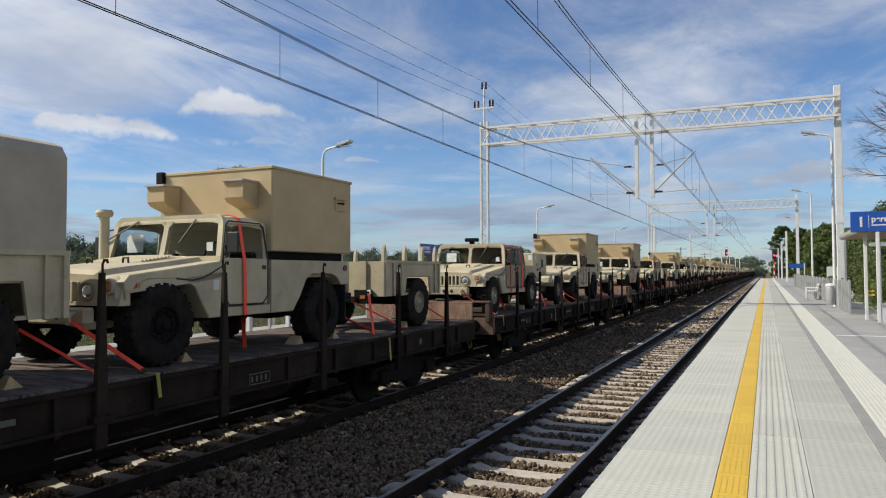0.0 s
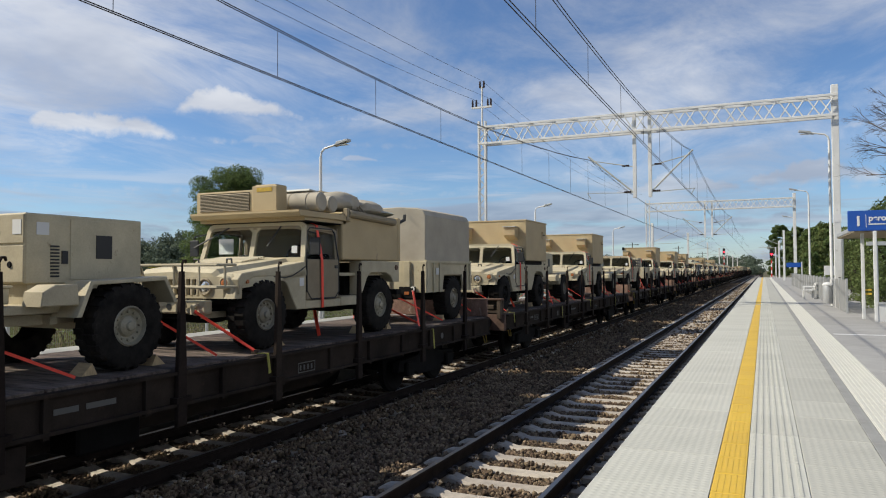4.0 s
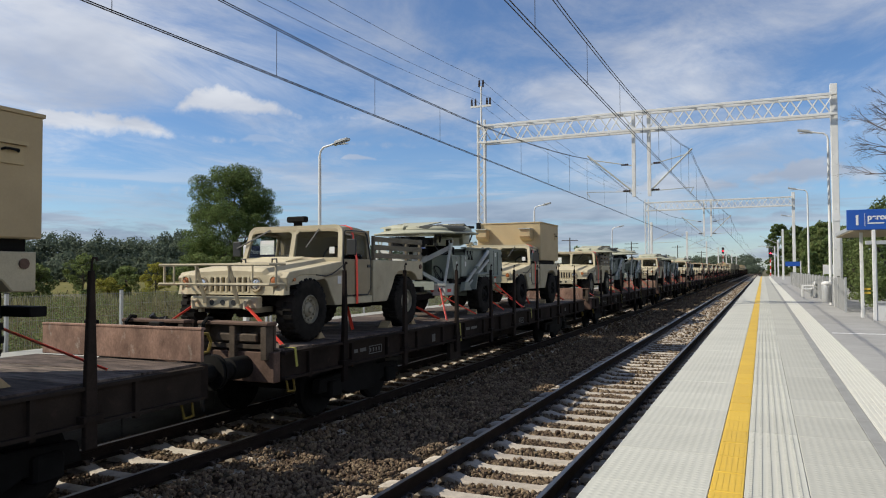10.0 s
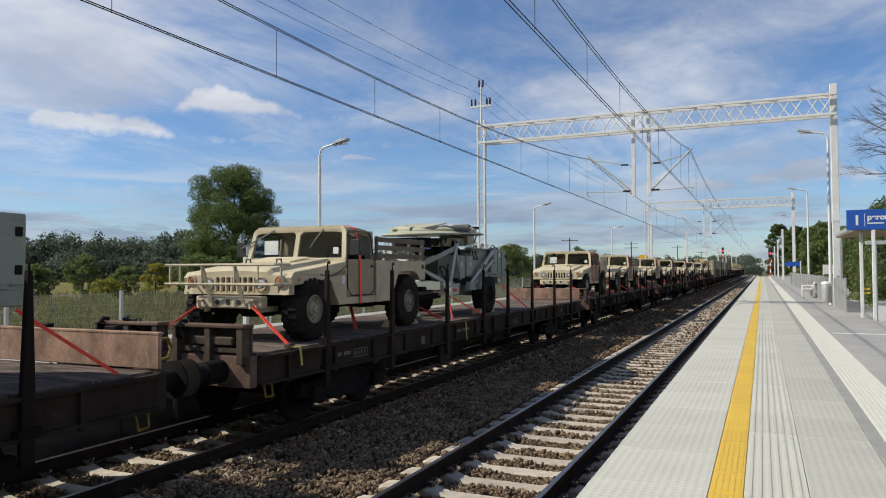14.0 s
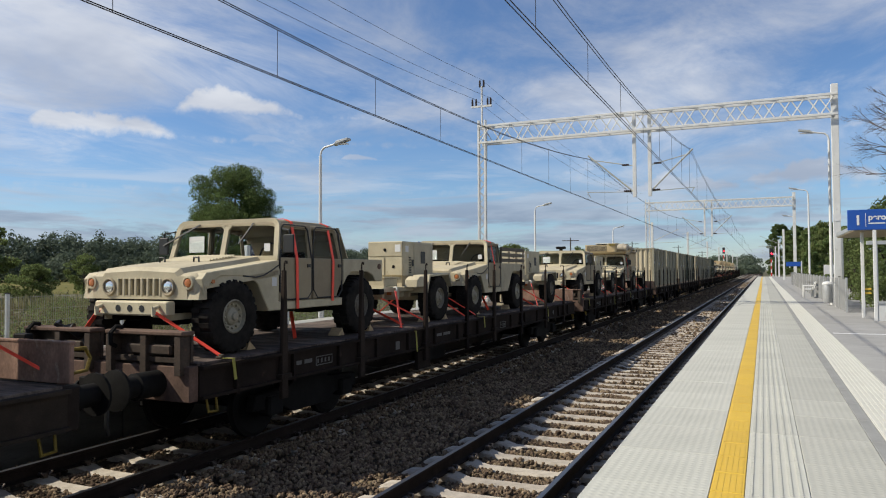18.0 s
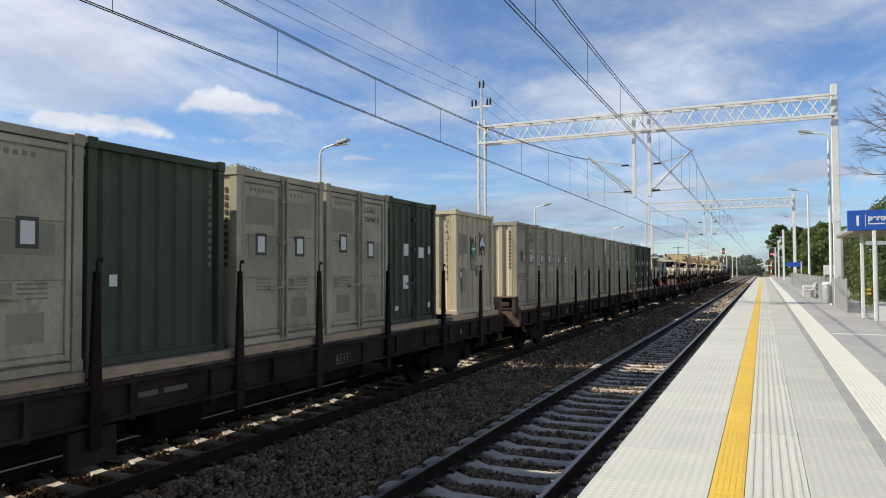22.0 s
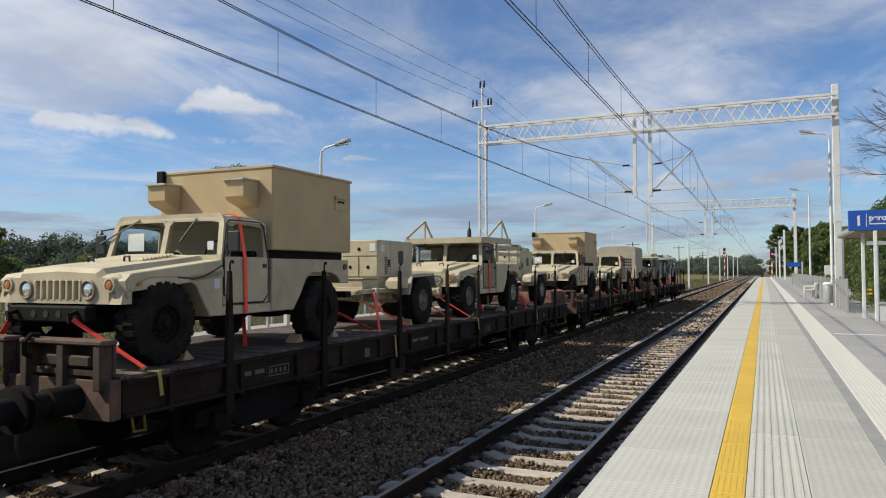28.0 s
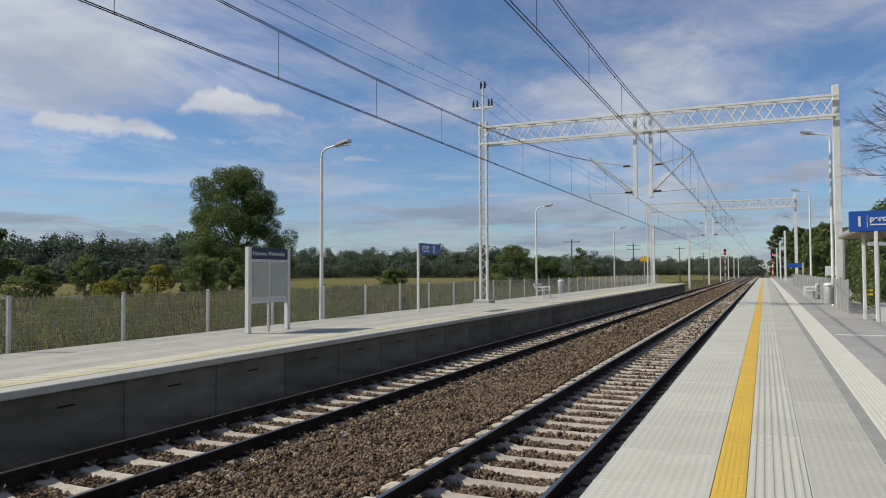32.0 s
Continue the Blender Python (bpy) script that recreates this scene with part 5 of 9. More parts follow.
def strap_to(parent, p, q, w=0.055, side=(0, 1, 0)):
    bm = bar(B(), p, q, w, 0.008, side)
    return part("tie_down_strap", bm, STRAP, parent, "bright orange-red lashing strap")


def ratchet(parent, p, hang=0.28):
    x, y, z = p
    r = part("ratchet", box(box(B(), x - 0.05, x + 0.04, y - 0.03, y + 0.03, z, z + 0.04, 0.01), x - 0.02, x + 0.055, y - 0.022, y + 0.022, z + 0.035, z + 0.055, 0.008), GREY_STEEL, parent, "grimy steel ratchet")
    edge = 1.455
    part("strap_end", bar(bar(B(), (x + 0.03, y, z + 0.012), (edge, y + 0.02, z + 0.012), 0.045, 0.006, (0, 1, 0)), (edge, y + 0.02, z + 0.015), (edge + 0.01, y + 0.05, z - hang), 0.045, 0.006, (0, 1, 0)), STRAP_END, r, "hanging yellow strap end")


def chock(parent, x, y, flip):
    part("wheel_chock", prism(B(), [(y - flip * 0.06, 0), (y + flip * 0.13, 0), (y, 0.12)], "x", x - 0.10, x + 0.10), CHOCK, parent, "pale wooden wheel chock")


def truck(kind, paint=None, snorkel=False, guard=False, mirrors=True, lamp=False, flaps=False, dark_bumper=False, label=""):
    """A broad four-wheeled military utility truck; kind: shelter, air, roof, frame, slats, rack, four, fast."""
    P = paint or TAN
    root = thing("military_truck", label, "truck", "trucks on the train")
    k = P.name
    shaded_rims = kind in ("shelter", "rack")
    for y in (0.0, 3.15):
        wheel(root, 0.90, y, 1, dusty=not shaded_rims)
        wheel(root, -0.90, y, -1, dusty=not shaded_rims)
    chock(root, 0.85, 0.42, 1), chock(root, 0.85, 3.62, 1), chock(root, 0.85, 2.72, -1)

    def chassis():
        bm = B()
        for x in (-0.42, 0.42):
            box(bm, x - 0.05, x + 0.05, -0.55, 3.95, 0.42, 0.56)
        box(bm, -0.72, 0.72, -0.30, 3.75, 0.54, 0.66)
        for y in (0, 3.15):
            box(bm, -0.74, 0.74, y - 0.07, y + 0.07, 0.38, 0.48)
            box(bm, -0.2, 0.2, y - 0.2, y + 0.2, 0.34, 0.56, 0.05)
        box(bm, -0.74, 0.74, -0.42, 0.9, 0.62, 0.96)
        box(bm, -0.72, 0.72, 2.5, 3.8, 0.62, 0.98)
        return bm
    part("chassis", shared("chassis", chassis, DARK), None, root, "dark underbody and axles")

    out = [(-0.50, 0.76), (-0.54, 0.95), (-0.46, 1.03), (0.96, 1.20), (0.96, 0.50), (0.74, 0.50), (0.63, 0.66), (0.50, 0.88), (0.30, 0.985), (-0.22, 0.985), (-0.40, 0.90)]
    for s in (-1, 1):
        part("fender", shared(("wing", s, k), lambda s=s: prism(B(), out, "x", s * 0.66, s * 1.02, 0.012), P), None, root)

    def hood():
        bm = B()
        xs = (-1.02, -0.985, -0.90, -0.72, -0.66, 0.0, 0.66, 0.72, 0.90, 0.985, 1.02)
        lift = (-0.14, -0.055, -0.014, -0.012, 0.052, 0.078, 0.052, -0.012, -0.014, -0.055, -0.14)
        ys = (-0.56, -0.50, -0.1, 0.4, 0.97)
        zb = (0.98, 1.035, 1.085, 1.135, 1.205)
        g = [[bm.verts.new((x * (0.90 if j == 0 else (0.96 if j == 1 else 1)), y, z + l)) for x, l in zip(xs, lift)] for j, (y, z) in enumerate(zip(ys, zb))]
        fs = [bm.faces.new((g[j][i], g[j][i + 1], g[j + 1][i + 1], g[j + 1][i])) for j in range(4) for i in range(10)]
        ex = bmesh.ops.extrude_face_region(bm, geom=fs)
        for v in ex["geom"]:
            if isinstance(v, bmesh.types.BMVert):
                v.co.z -= 0.07
        return bm
    h = part("hood", shared(("hood", k), hood, P), None, root, "sloping vented hood")

    part("hood_seal", shared("hseal", lambda: bent(B(), [(1.02, 0.20, 0.985), (1.022, 0.45, 0.965), (1.022, 0.62, 0.99), (1.022, 0.80, 1.06), (1.02, 0.95, 1.13)], 0.011, 5), BLACK), None, h, "dark rubber hood seal")

    def vents():
        bm = B()
        for i in range(9):
            y = 0.24 + i * 0.06
            z = 1.188 + i * 0.0084
            prism(bm, [(y, z), (y + 0.012, z + 0.026), (y + 0.05, z + 0.008)], "x", -0.42, 0.42)
        return bm
    part("hood_vent", shared(("hood_vents", k), vents, P), None, h, "louvred hood vent")
    for s in (-1, 1):
        part("hood_bracket", shared(("hbrk", s), lambda s=s: bent(B(), [(s * 0.30 - 0.05, 0.12, 1.15), (s * 0.30 - 0.04, 0.12, 1.235), (s * 0.30 + 0.04, 0.12, 1.235), (s * 0.30 + 0.05, 0.12, 1.15)], 0.012, 5), BLACK), None, h, "dark hood lifting shackle")

    def grille():
        bm = B()
        box(bm, -0.80, 0.80, -0.565, -0.50, 0.955, 0.985)
        box(bm, -0.80, 0.80, -0.565, -0.50, 0.70, 0.745)
        for s in (-1, 1):
            box(bm, s * 0.80, s * 0.36, -0.565, -0.50, 0.745, 0.955)
            prism(bm, [(-0.565, 0.70), (-0.50, 0.985), (-0.42, 0.985), (-0.42, 0.70)], "x", s * 0.80, s * 0.98)
        for i in range(8):
            x = -0.36 + i * 0.103
            box(bm, x - 0.021, x + 0.021, -0.574, -0.50, 0.735, 0.962, 0.008)
        return bm
    g = part("grille", shared(("grille", k), grille, P), None, root, "slotted front grille")
    part("grille_dark", shared("grille_dark", lambda: box(B(), -0.36, 0.36, -0.52, -0.505, 0.74, 0.96), BLACK), None, g)
    for s in (-1, 1):
        hl = part("headlight", shared(("headlight", s), lambda s=s: lathe(B(), [(-0.020, 0.030), (-0.016, 0.062), (-0.006, 0.082), (0.0, 0.086)], (s * 0.50, -0.567, 0.852), "y", 18), LENS), None, root, "round headlight")
        part("bezel", shared(("hring", s), lambda s=s: lathe(B(), [(0.0, 0.086), (-0.022, 0.090), (-0.026, 0.102), (-0.012, 0.114), (0.006, 0.116)], (s * 0.50, -0.567, 0.852), "y", 18, caps=False), DOOR_TAN), None, hl, "brown headlight ring")
        ts = part("turn_signal", shared(("turn", s), lambda s=s: lathe(B(), [(-0.040, 0.02), (-0.036, 0.042), (-0.02, 0.054), (0.01, 0.056)], (s * 0.82, -0.552, 0.905), "y", 14), AMBER), None, root, "amber turn signal")
        part("lamp_housing", shared(("tring", s, k), lambda s=s: lathe(B(), [(-0.016, 0.055), (-0.034, 0.064), (-0.030, 0.084), (0.03, 0.098)], (s * 0.82, -0.552, 0.905), "y", 14, caps=False), P), None, ts)
        if s > 0:
            part("side_marker", shared(("mark", s), lambda s=s: lathe(B(), [(-0.012, 0.026), (0.012, 0.026)], (s * 1.02, -0.36, 0.92), "x", 10), AMBER), None, root, "amber side marker")

    def bumper():
        bm = box(B(), -0.62, 0.62, -0.70, -0.56, 0.50, 0.68, 0.02)
        for s in (-1, 1):
            bent(bm, [(s * 0.48, -0.70, 0.62), (s * 0.48, -0.78, 0.60), (s * 0.48, -0.78, 0.52), (s * 0.48, -0.70, 0.50)], 0.025, 6)
            box(bm, s * 0.50 - 0.03, s * 0.50 + 0.03, -0.62, -0.2, 0.44, 0.52)
        return bm
    dark_front = dark_bumper or P is CAMO
    bp = part("bumper", shared(("bumper", dark_front, k), bumper, DARK if dark_front else P), None, root, "flat front bumper")
    part("bumper_holes", shared("bholes", lambda: [lathe(bm_, [(-0.006, 0.042), (0.0, 0.042)], (x, -0.70, 0.59), "y", 10) for bm_ in [B()] for x in (-0.2, 0.0, 0.2)][0], BLACK), None, bp)

    # windscreen
    y0, y1, z0, z1 = 0.97, 1.10, 1.22, 1.765

    def ws():
        bm = B()
        bar(bm, (0, y0, z0), (0, y1, z1), 0.085, 0.05, (1, 0, 0))
        for s in (-1, 1):
            pts = [(s * 0.97, z0)] + [(s * (0.80 + 0.115 * math.sin(a)), z1 - 0.11 + 0.115 * math.cos(a)) for a in (math.pi / 2 * (1 - i / 5) for i in range(6))] + [(s * 0.6, z1 + 0.005)]
            ring = [[bm.verts.new((x + nx * d, y0 + (y1 - y0) * (z - z0) / (z1 - z0) + e, z + nz * d)) for d, e in ((-0.04, -0.03), (0.04, -0.03), (0.04, 0.03), (-0.04, 0.03))]
                    for x, z, nx, nz in [(x, z, s * math.sin(t), math.cos(t)) for (x, z), t in zip(pts, [math.pi / 2] + [math.pi / 2 * (1 - i / 5) for i in range(6)] + [0.0])]]
            for A, C in zip(ring[:-1], ring[1:]):
                for i in range(4):
                    bm.faces.new((A[i], A[(i + 1) % 4], C[(i + 1) % 4], C[i]))
        bmesh.ops.recalc_face_normals(bm, faces=bm.faces[:])
        bar(bm, (-1.0, y0, z0 + 0.01), (1.0, y0, z0 + 0.01), 0.07, 0.06, (0, 0, 1))
        for s in (-1, 1):
            for xa, d in ((s * 0.035, s),):
                prism(bm, [(xa, z1 - 0.035), (xa + d * 0.085, z1 - 0.035), (xa, z1 - 0.12)], "y", y1 - 0.045, y1)
        bar(bm, (-0.78, y1, z1), (0.78, y1, z1), 0.085, 0.06, (0, 0, 1))
        return bm
    f = part("windscreen_frame", shared(("ws", k), ws, P), None, root, "split windscreen frame")
    for s in (-1, 1):
        def pane(s=s):
            bm = B()
            vs = [bm.verts.new(v) for v in ((s * 0.04, y0 + 0.01, z0 + 0.04), (s * 0.93, y0 + 0.01, z0 + 0.04), (s * 0.905, y1 - 0.03, z1 - 0.13), (s * 0.87, y1 - 0.013, z1 - 0.055), (s * 0.80, y1 - 0.01, z1 - 0.03), (s * 0.04, y1 - 0.01, z1 - 0.03))]
            fc = bm.faces.new(vs)
            ex = bmesh.ops.extrude_face_region(bm, geom=[fc])
            for v in ex["geom"]:
                if isinstance(v, bmesh.types.BMVert):
                    v.co.y += 0.008
            return bm
        o = part("windscreen", shared(("pane", s), pane, GLASS), None, root, "clear windscreen pane")
        o.visible_shadow = False
        part("wiper", shared(("wiper", s), lambda s=s: bar(B(), (s * 0.50, y1 - 0.05, z1 - 0.02), (s * 0.72 - 0.42, y0 - 0.01, z0 + 0.22), 0.022, 0.012, (1, 0, 0)), BLACK), None, f, "black wiper")
    part("paper_notice", shared("pn1", lambda: box(B(), -0.70, -0.41, 1.04, 1.045, 1.33, 1.57), PAPER), None, root, "white paper notice behind the windscreen")
    part("paper_notice", shared("pn2", lambda: box(B(), 0.74, 0.84, 0.985, 0.99, 1.33, 1.44), PAPER), None, root, "small white paper notice")

    # cab
    cab_end = {"four": 2.62, "fast": 2.55}.get(kind, 1.93)
    roof_c = DOOR_TAN if kind in ("slats", "four", "roof", "frame", "rack") and P is not CAMO else P

    def roof():
        e = cab_end
        prof = [(1.06, 1.735), (1.08, 1.775), (1.14, 1.795), (1.32, 1.803), (e - 0.40, 1.806), (e - 0.16, 1.785), (e - 0.03, 1.735), (e + 0.04, 1.66), (e + 0.05, 1.56)]
        xs = (-0.935, -0.925, -0.89, -0.82, -0.70, 0.0, 0.70, 0.82, 0.89, 0.925, 0.935)
        drop = (0.11, 0.065, 0.028, 0.010, 0.003, 0.0, 0.003, 0.010, 0.028, 0.065, 0.11)
        bm = B()
        g = [[bm.verts.new((x * (0.965 if j == 0 else 1), y, z - d * (1 if j < 7 else 0.3))) for x, d in zip(xs, drop)] for j, (y, z) in enumerate(prof)]
        fs = [bm.faces.new((g[j][i], g[j][i + 1], g[j + 1][i + 1], g[j + 1][i])) for j in range(len(prof) - 1) for i in range(len(xs) - 1)]
        ex = bmesh.ops.extrude_face_region(bm, geom=fs)
        for v in ex["geom"]:
            if isinstance(v, bmesh.types.BMVert):
                v.co.z -= 0.03
                v.co.y -= 0.02 if v.co.y > e - 0.1 else 0.0
        bmesh.ops.recalc_face_normals(bm, faces=bm.faces[:])
        return bm
    part("roof", shared(("roof", kind, k), roof, roof_c), None, root, "low cab roof")

    def backwall():
        bm = B()
        e = cab_end
        lean = 0.28 if kind in ("four", "fast") else 0.0
        prism(bm, [(e, 1.74), (e + 0.03, 1.74), (e + 0.03 + lean, 1.25), (e + lean, 1.25)], "x", -0.93, 0.93)
        return bm
    part("cab_back", shared(("back", kind, k), backwall, roof_c), None, root)

    def sill():
        bm = B()
        for s in (-1, 1):
            prism(bm, [(0.96, 0.50), (0.96, 0.62), (cab_end, 0.62), (cab_end, 0.50)], "x", s * 0.70, s * 1.01, 0.01)
        box(bm, -0.70, 0.70, 0.9, cab_end, 0.50, 0.64)
        return bm
    part("sill", shared(("sill", kind, k), sill, P), None, root)
    doors = [(0.985, 1.86)] if cab_end < 2 else [(0.985, 1.76), (1.80, 2.60)]
    for s in (-1, 1):
        for i, (a, b) in enumerate(doors):
            def dr(a=a, b=b, s=s, i=i):
                bm = B()
                prism(bm, [(a, 0.63), (b - (0.16 if i == 1 else 0), 0.63), (b, 0.72 if i == 0 else 0.9), (b, 1.24), (a, 1.24)], "x", s * 0.95, s * 1.015, 0.012)
                return bm

            def window_frame(a=a, b=b, s=s, i=i):
                al, bl = a + 0.10 if i == 0 else a, b - (0.12 if i == 1 else 0.0)
                return bent(B(), [(s * 0.965, a + 0.01, 1.23), (s * 0.965, a + 0.012, 1.26), (s * 0.928, al, 1.68), (s * 0.925, al + 0.03, 1.705), (s * 0.925, bl - 0.03, 1.705), (s * 0.928, bl, 1.68), (s * 0.965, b - 0.012, 1.26), (s * 0.965, b - 0.01, 1.23)], 0.033, 6)
            d = part("door", shared(("door", kind, i, s, k), dr, P if kind in ("shelter", "air") else DOOR_TAN), None, root, "tan cab door" if kind in ("shelter", "air") else "brown-tan cab door")

            part("window_frame", shared(("wframe", kind, i, s, k), window_frame, P if kind in ("shelter", "air") else DOOR_TAN), None, d)

            def win(a=a, b=b, s=s):
                bm = B()
                vs = [bm.verts.new(v) for v in ((s * 0.962, a + 0.06, 1.27), (s * 0.962, b - 0.05, 1.27), (s * 0.93, b - 0.07, 1.67), (s * 0.93, a + 0.14, 1.67))]
                fc = bm.faces.new(vs)
                ex = bmesh.ops.extrude_face_region(bm, geom=[fc])
                for v in ex["geom"]:
                    if isinstance(v, bmesh.types.BMVert):
                        v.co.x -= s * 0.01
                return bm
            o = part("window", shared(("win", kind, i, s), win, GLASS), None, d, "side window")
            o.visible_shadow = False
            if s < 0:
                continue
            part("door_seal", shared(("seal", kind, i, s), lambda a=a, b=b, s=s: bent(B(), [(s * 1.012, b, 1.24), (s * 1.012, b, 0.74), (s * 1.012, b - 0.1, 0.64), (s * 1.012, a + 0.12, 0.64), (s * 1.012, a + 0.01, 0.76), (s * 1.012, a, 1.24), (s * 0.98, a + 0.04, 1.40), (s * 0.955, a + 0.10, 1.66), (s * 0.95, a + 0.16, 1.715), (s * 0.95, b - 0.10, 1.715), (s * 0.958, b - 0.03, 1.65), (s * 0.985, b - 0.01, 1.40), (s * 1.012, b, 1.24)], 0.013, 5), BLACK), None, d, "dark rubber door seal")
            part("handle", shared(("dh", kind, i, s), lambda b=b, s=s: box(B(), s * 1.02 - 0.012, s * 1.02 + 0.012, b - 0.12, b - 0.05, 1.10, 1.15), BLACK), None, d)
    # inside
    for s in (-1, 1):
        part("seat", shared(("seat", s), lambda s=s: box(box(B(), s * 0.68 - 0.22, s * 0.68 + 0.22, 1.35, 1.75, 0.9, 1.08, 0.04), s * 0.68 - 0.21, s * 0.68 + 0.21, 1.70, 1.80, 1.05, 1.33, 0.03), DARK), None, root, "dark seat")
    part("dashboard", shared("dash", lambda: box(B(), -0.9, 0.9, 1.02, 1.2, 1.02, 1.24, 0.02), DARK), None, root)
    part("steering_wheel", shared("steer", lambda: bent(B(), [(0.62 + 0.19 * math.cos(a), 1.28 + 0.05 * math.sin(a), 1.28 + 0.18 * math.sin(a)) for a in (2 * math.pi * i / 14 for i in range(15))], 0.014, 5), BLACK), None, root)

    # rear body
    def rear():
        bm = B()
        y_a = 1.94 if cab_end < 2 else 2.64
        arch = [(3.93, 0.86), (3.70, 0.86), (3.60, 0.97), (3.42, 1.03), (2.90, 1.03), (2.76, 0.95), (2.62, 0.72), (2.44, 0.50)]
        out = [(y_a, 0.50), (y_a, 1.23), (3.93, 1.23)] + arch
        if kind == "roof":
            out = [(2.56, 0.66), (2.56, 1.23), (3.93, 1.23)] + arch[:7]
            for s in (-1, 1):
                box(bm, min(s * 0.72, s * 1.01), max(s * 0.72, s * 1.01), 1.94, 2.58, 0.50, 0.65, 0.01)
        if y_a > 2.5:
            out = [(y_a, 0.82), (y_a, 1.24), (3.93, 1.24)] + arch[:6]
        for s in (-1, 1):
            prism(bm, out, "x", s * 0.78, s * 1.02, 0.012)
        box(bm, -0.9, 0.9, y_a, 3.90, 0.98, 1.03)
        box(bm, -1.0, 1.0, 3.88, 3.94, 0.86, 1.23 if y_a < 2.5 else 1.24, 0.01)
        if y_a < 2.5:
            box(bm, -0.78, 0.78, 1.94, 1.99, 0.55, 1.23)
        else:
            box(bm, -0.9, 0.9, y_a, 3.9, 1.19, 1.235)
        return bm
    rb = part("rear_body", shared(("rear", cab_end > 2, kind == "roof", k), rear, P), None, root, "rear load body")
    for s in (-1, 1):
        if s < 0:
            continue
        part("tail_lamp", shared(("tail", s), lambda s=s: lathe(B(), [(-0.02, 0.045), (0.02, 0.05)], (s * 1.02, 3.80, 1.12), "x", 10), RUST), None, rb, "small red rear marker")
        part("fuel_stencil", shared(("stn", s), lambda s=s: box(B(), s * 1.021 - 0.002, s * 1.021 + 0.003, 0.80, 0.90, 0.84, 0.96), PAPER), None, root, "small white data plate")
    part("tow_hitch", shared("hitch", lambda: tube(box(B(), -0.1, 0.1, 3.9, 4.1, 0.52, 0.66), (0, 4.1, 0.6), (0, 4.28, 0.6), 0.04, 8), DARK), None, root)
    part("rear_bumper", shared("rbump", lambda: box(B(), 0.45, 0.98, 3.9, 4.08, 0.62, 0.72, 0.01), DARK), None, root)
    if flaps:
        for s in (-1, 1):
            part("mud_flap", shared(("flap", s), lambda s=s: box(B(), s * 0.92 - 0.16, s * 0.92 + 0.16, 3.72, 3.735, 0.3, 0.86), BLACK), None, root, "black mud flap")
    # extras
    if snorkel:
        part("snorkel", shared("snorkel", lambda: lathe(B(), [(0, 0.065), (0.60, 0.065), (0.61, 0.10), (0.66, 0.115), (0.70, 0.095)], (-0.86, 0.80, 1.20), "z", 14), TAN), None, root, "upright air intake pipe")
    if mirrors:
        for s in (-1, 1):
            def mir(s=s):
                bm = bent(B(), [(s * 0.98, 1.06, 1.28), (s * 1.16, 1.0, 1.34), (s * 1.16, 1.0, 1.62), (s * 0.95, 1.1, 1.66)], 0.011, 5)
                return box(bm, s * 1.16 - 0.09, s * 1.16 + 0.09, 0.975, 1.01, 1.30, 1.56, 0.012)
            part("mirror", shared(("mirror", s), mir, BLACK), None, root, "black side mirror")
    if guard:
        def bg():
            bm = B()
            zz = (0.86, 1.14)
            for z in zz:
                bent(bm, [(-1.05, -0.62, z), (-1.0, -0.92, z), (1.0, -0.92, z), (1.05, -0.62, z)], 0.017, 6)
            for x in (-1.03, 1.03):
                tube(bm, (x, -0.80, zz[0]), (x, -0.80, zz[1]), 0.017, 6)
            for x in (-0.72, -0.3, 0.3, 0.72):
                tube(bm, (x, -0.92, zz[0]), (x, -0.92, zz[1]), 0.014, 6)
            for x in (-0.3, 0.3):
                bar(bm, (x, -0.92, zz[1]), (x, -0.72, 0.58), 0.06, 0.02, (1, 0, 0))
            return bm
        part("brush_guard", shared(("bg", k), bg, P), None, root, "tubular brush guard")
    if lamp:
        part("roof_lamp", shared("rlamp", lambda: box(box(B(), -0.06, 0.06, 1.12, 1.2, 1.80, 1.87), -0.19, 0.19, 1.08, 1.2, 1.87, 1.97, 0.02), DARK if P is TAN else YELLOW_METAL), None, root, "small roof lamp box")
    # lashing
    ring = -0.95 if kind == "slats" and guard else -0.50
    strap_to(root, (0.48, -0.76, 0.55), (1.26, ring, 0.04), 0.07, (0, 1, 0))
    strap_to(root, (-0.48, -0.76, 0.55), (-1.26, ring, 0.04), 0.07, (0, 1, 0))
    ratchet(root, (1.27, ring - 0.01, 0.0), 0.24)
    if P is CAMO or kind in ("shelter", "slats", "four", "roof", "frame", "air", "rack"):
        bm = B()
        bar(bm, (0.80, 1.36, 1.812), (0.93, 1.36, 1.765), 0.06, 0.008, (0, 1, 0))
        bar(bm, (0.93, 1.36, 1.765), (1.035, 1.36, 1.22), 0.06, 0.008, (0, 1, 0))
        bar(bm, (1.035, 1.36, 1.22), (1.035, 1.38, 0.50), 0.06, 0.008, (0, 1, 0))
        bar(bm, (-0.80, 1.36, 1.812), (0.80, 1.36, 1.812), 0.06, 0.008, (0, 1, 0))
        part("tie_down_strap", bm, STRAP, root, "bright orange-red strap over the cab")
    if kind == "four":
        bm = B()
        bar(bm, (0.80, 2.30, 1.80), (0.93, 2.30, 1.755), 0.06, 0.008, (0, 1, 0))
        bar(bm, (0.93, 2.30, 1.755), (1.035, 2.32, 1.20), 0.06, 0.008, (0, 1, 0))
        bar(bm, (1.035, 2.32, 1.20), (1.035, 2.30, 0.58), 0.06, 0.008, (0, 1, 0))
        part("tie_down_strap", bm, STRAP, root, "bright orange-red strap over the rear door")
    strap_to(root, (0.3, 2.2, 0.5), (0.72, 1.75, 0.03), 0.055, (1, 0, 0))
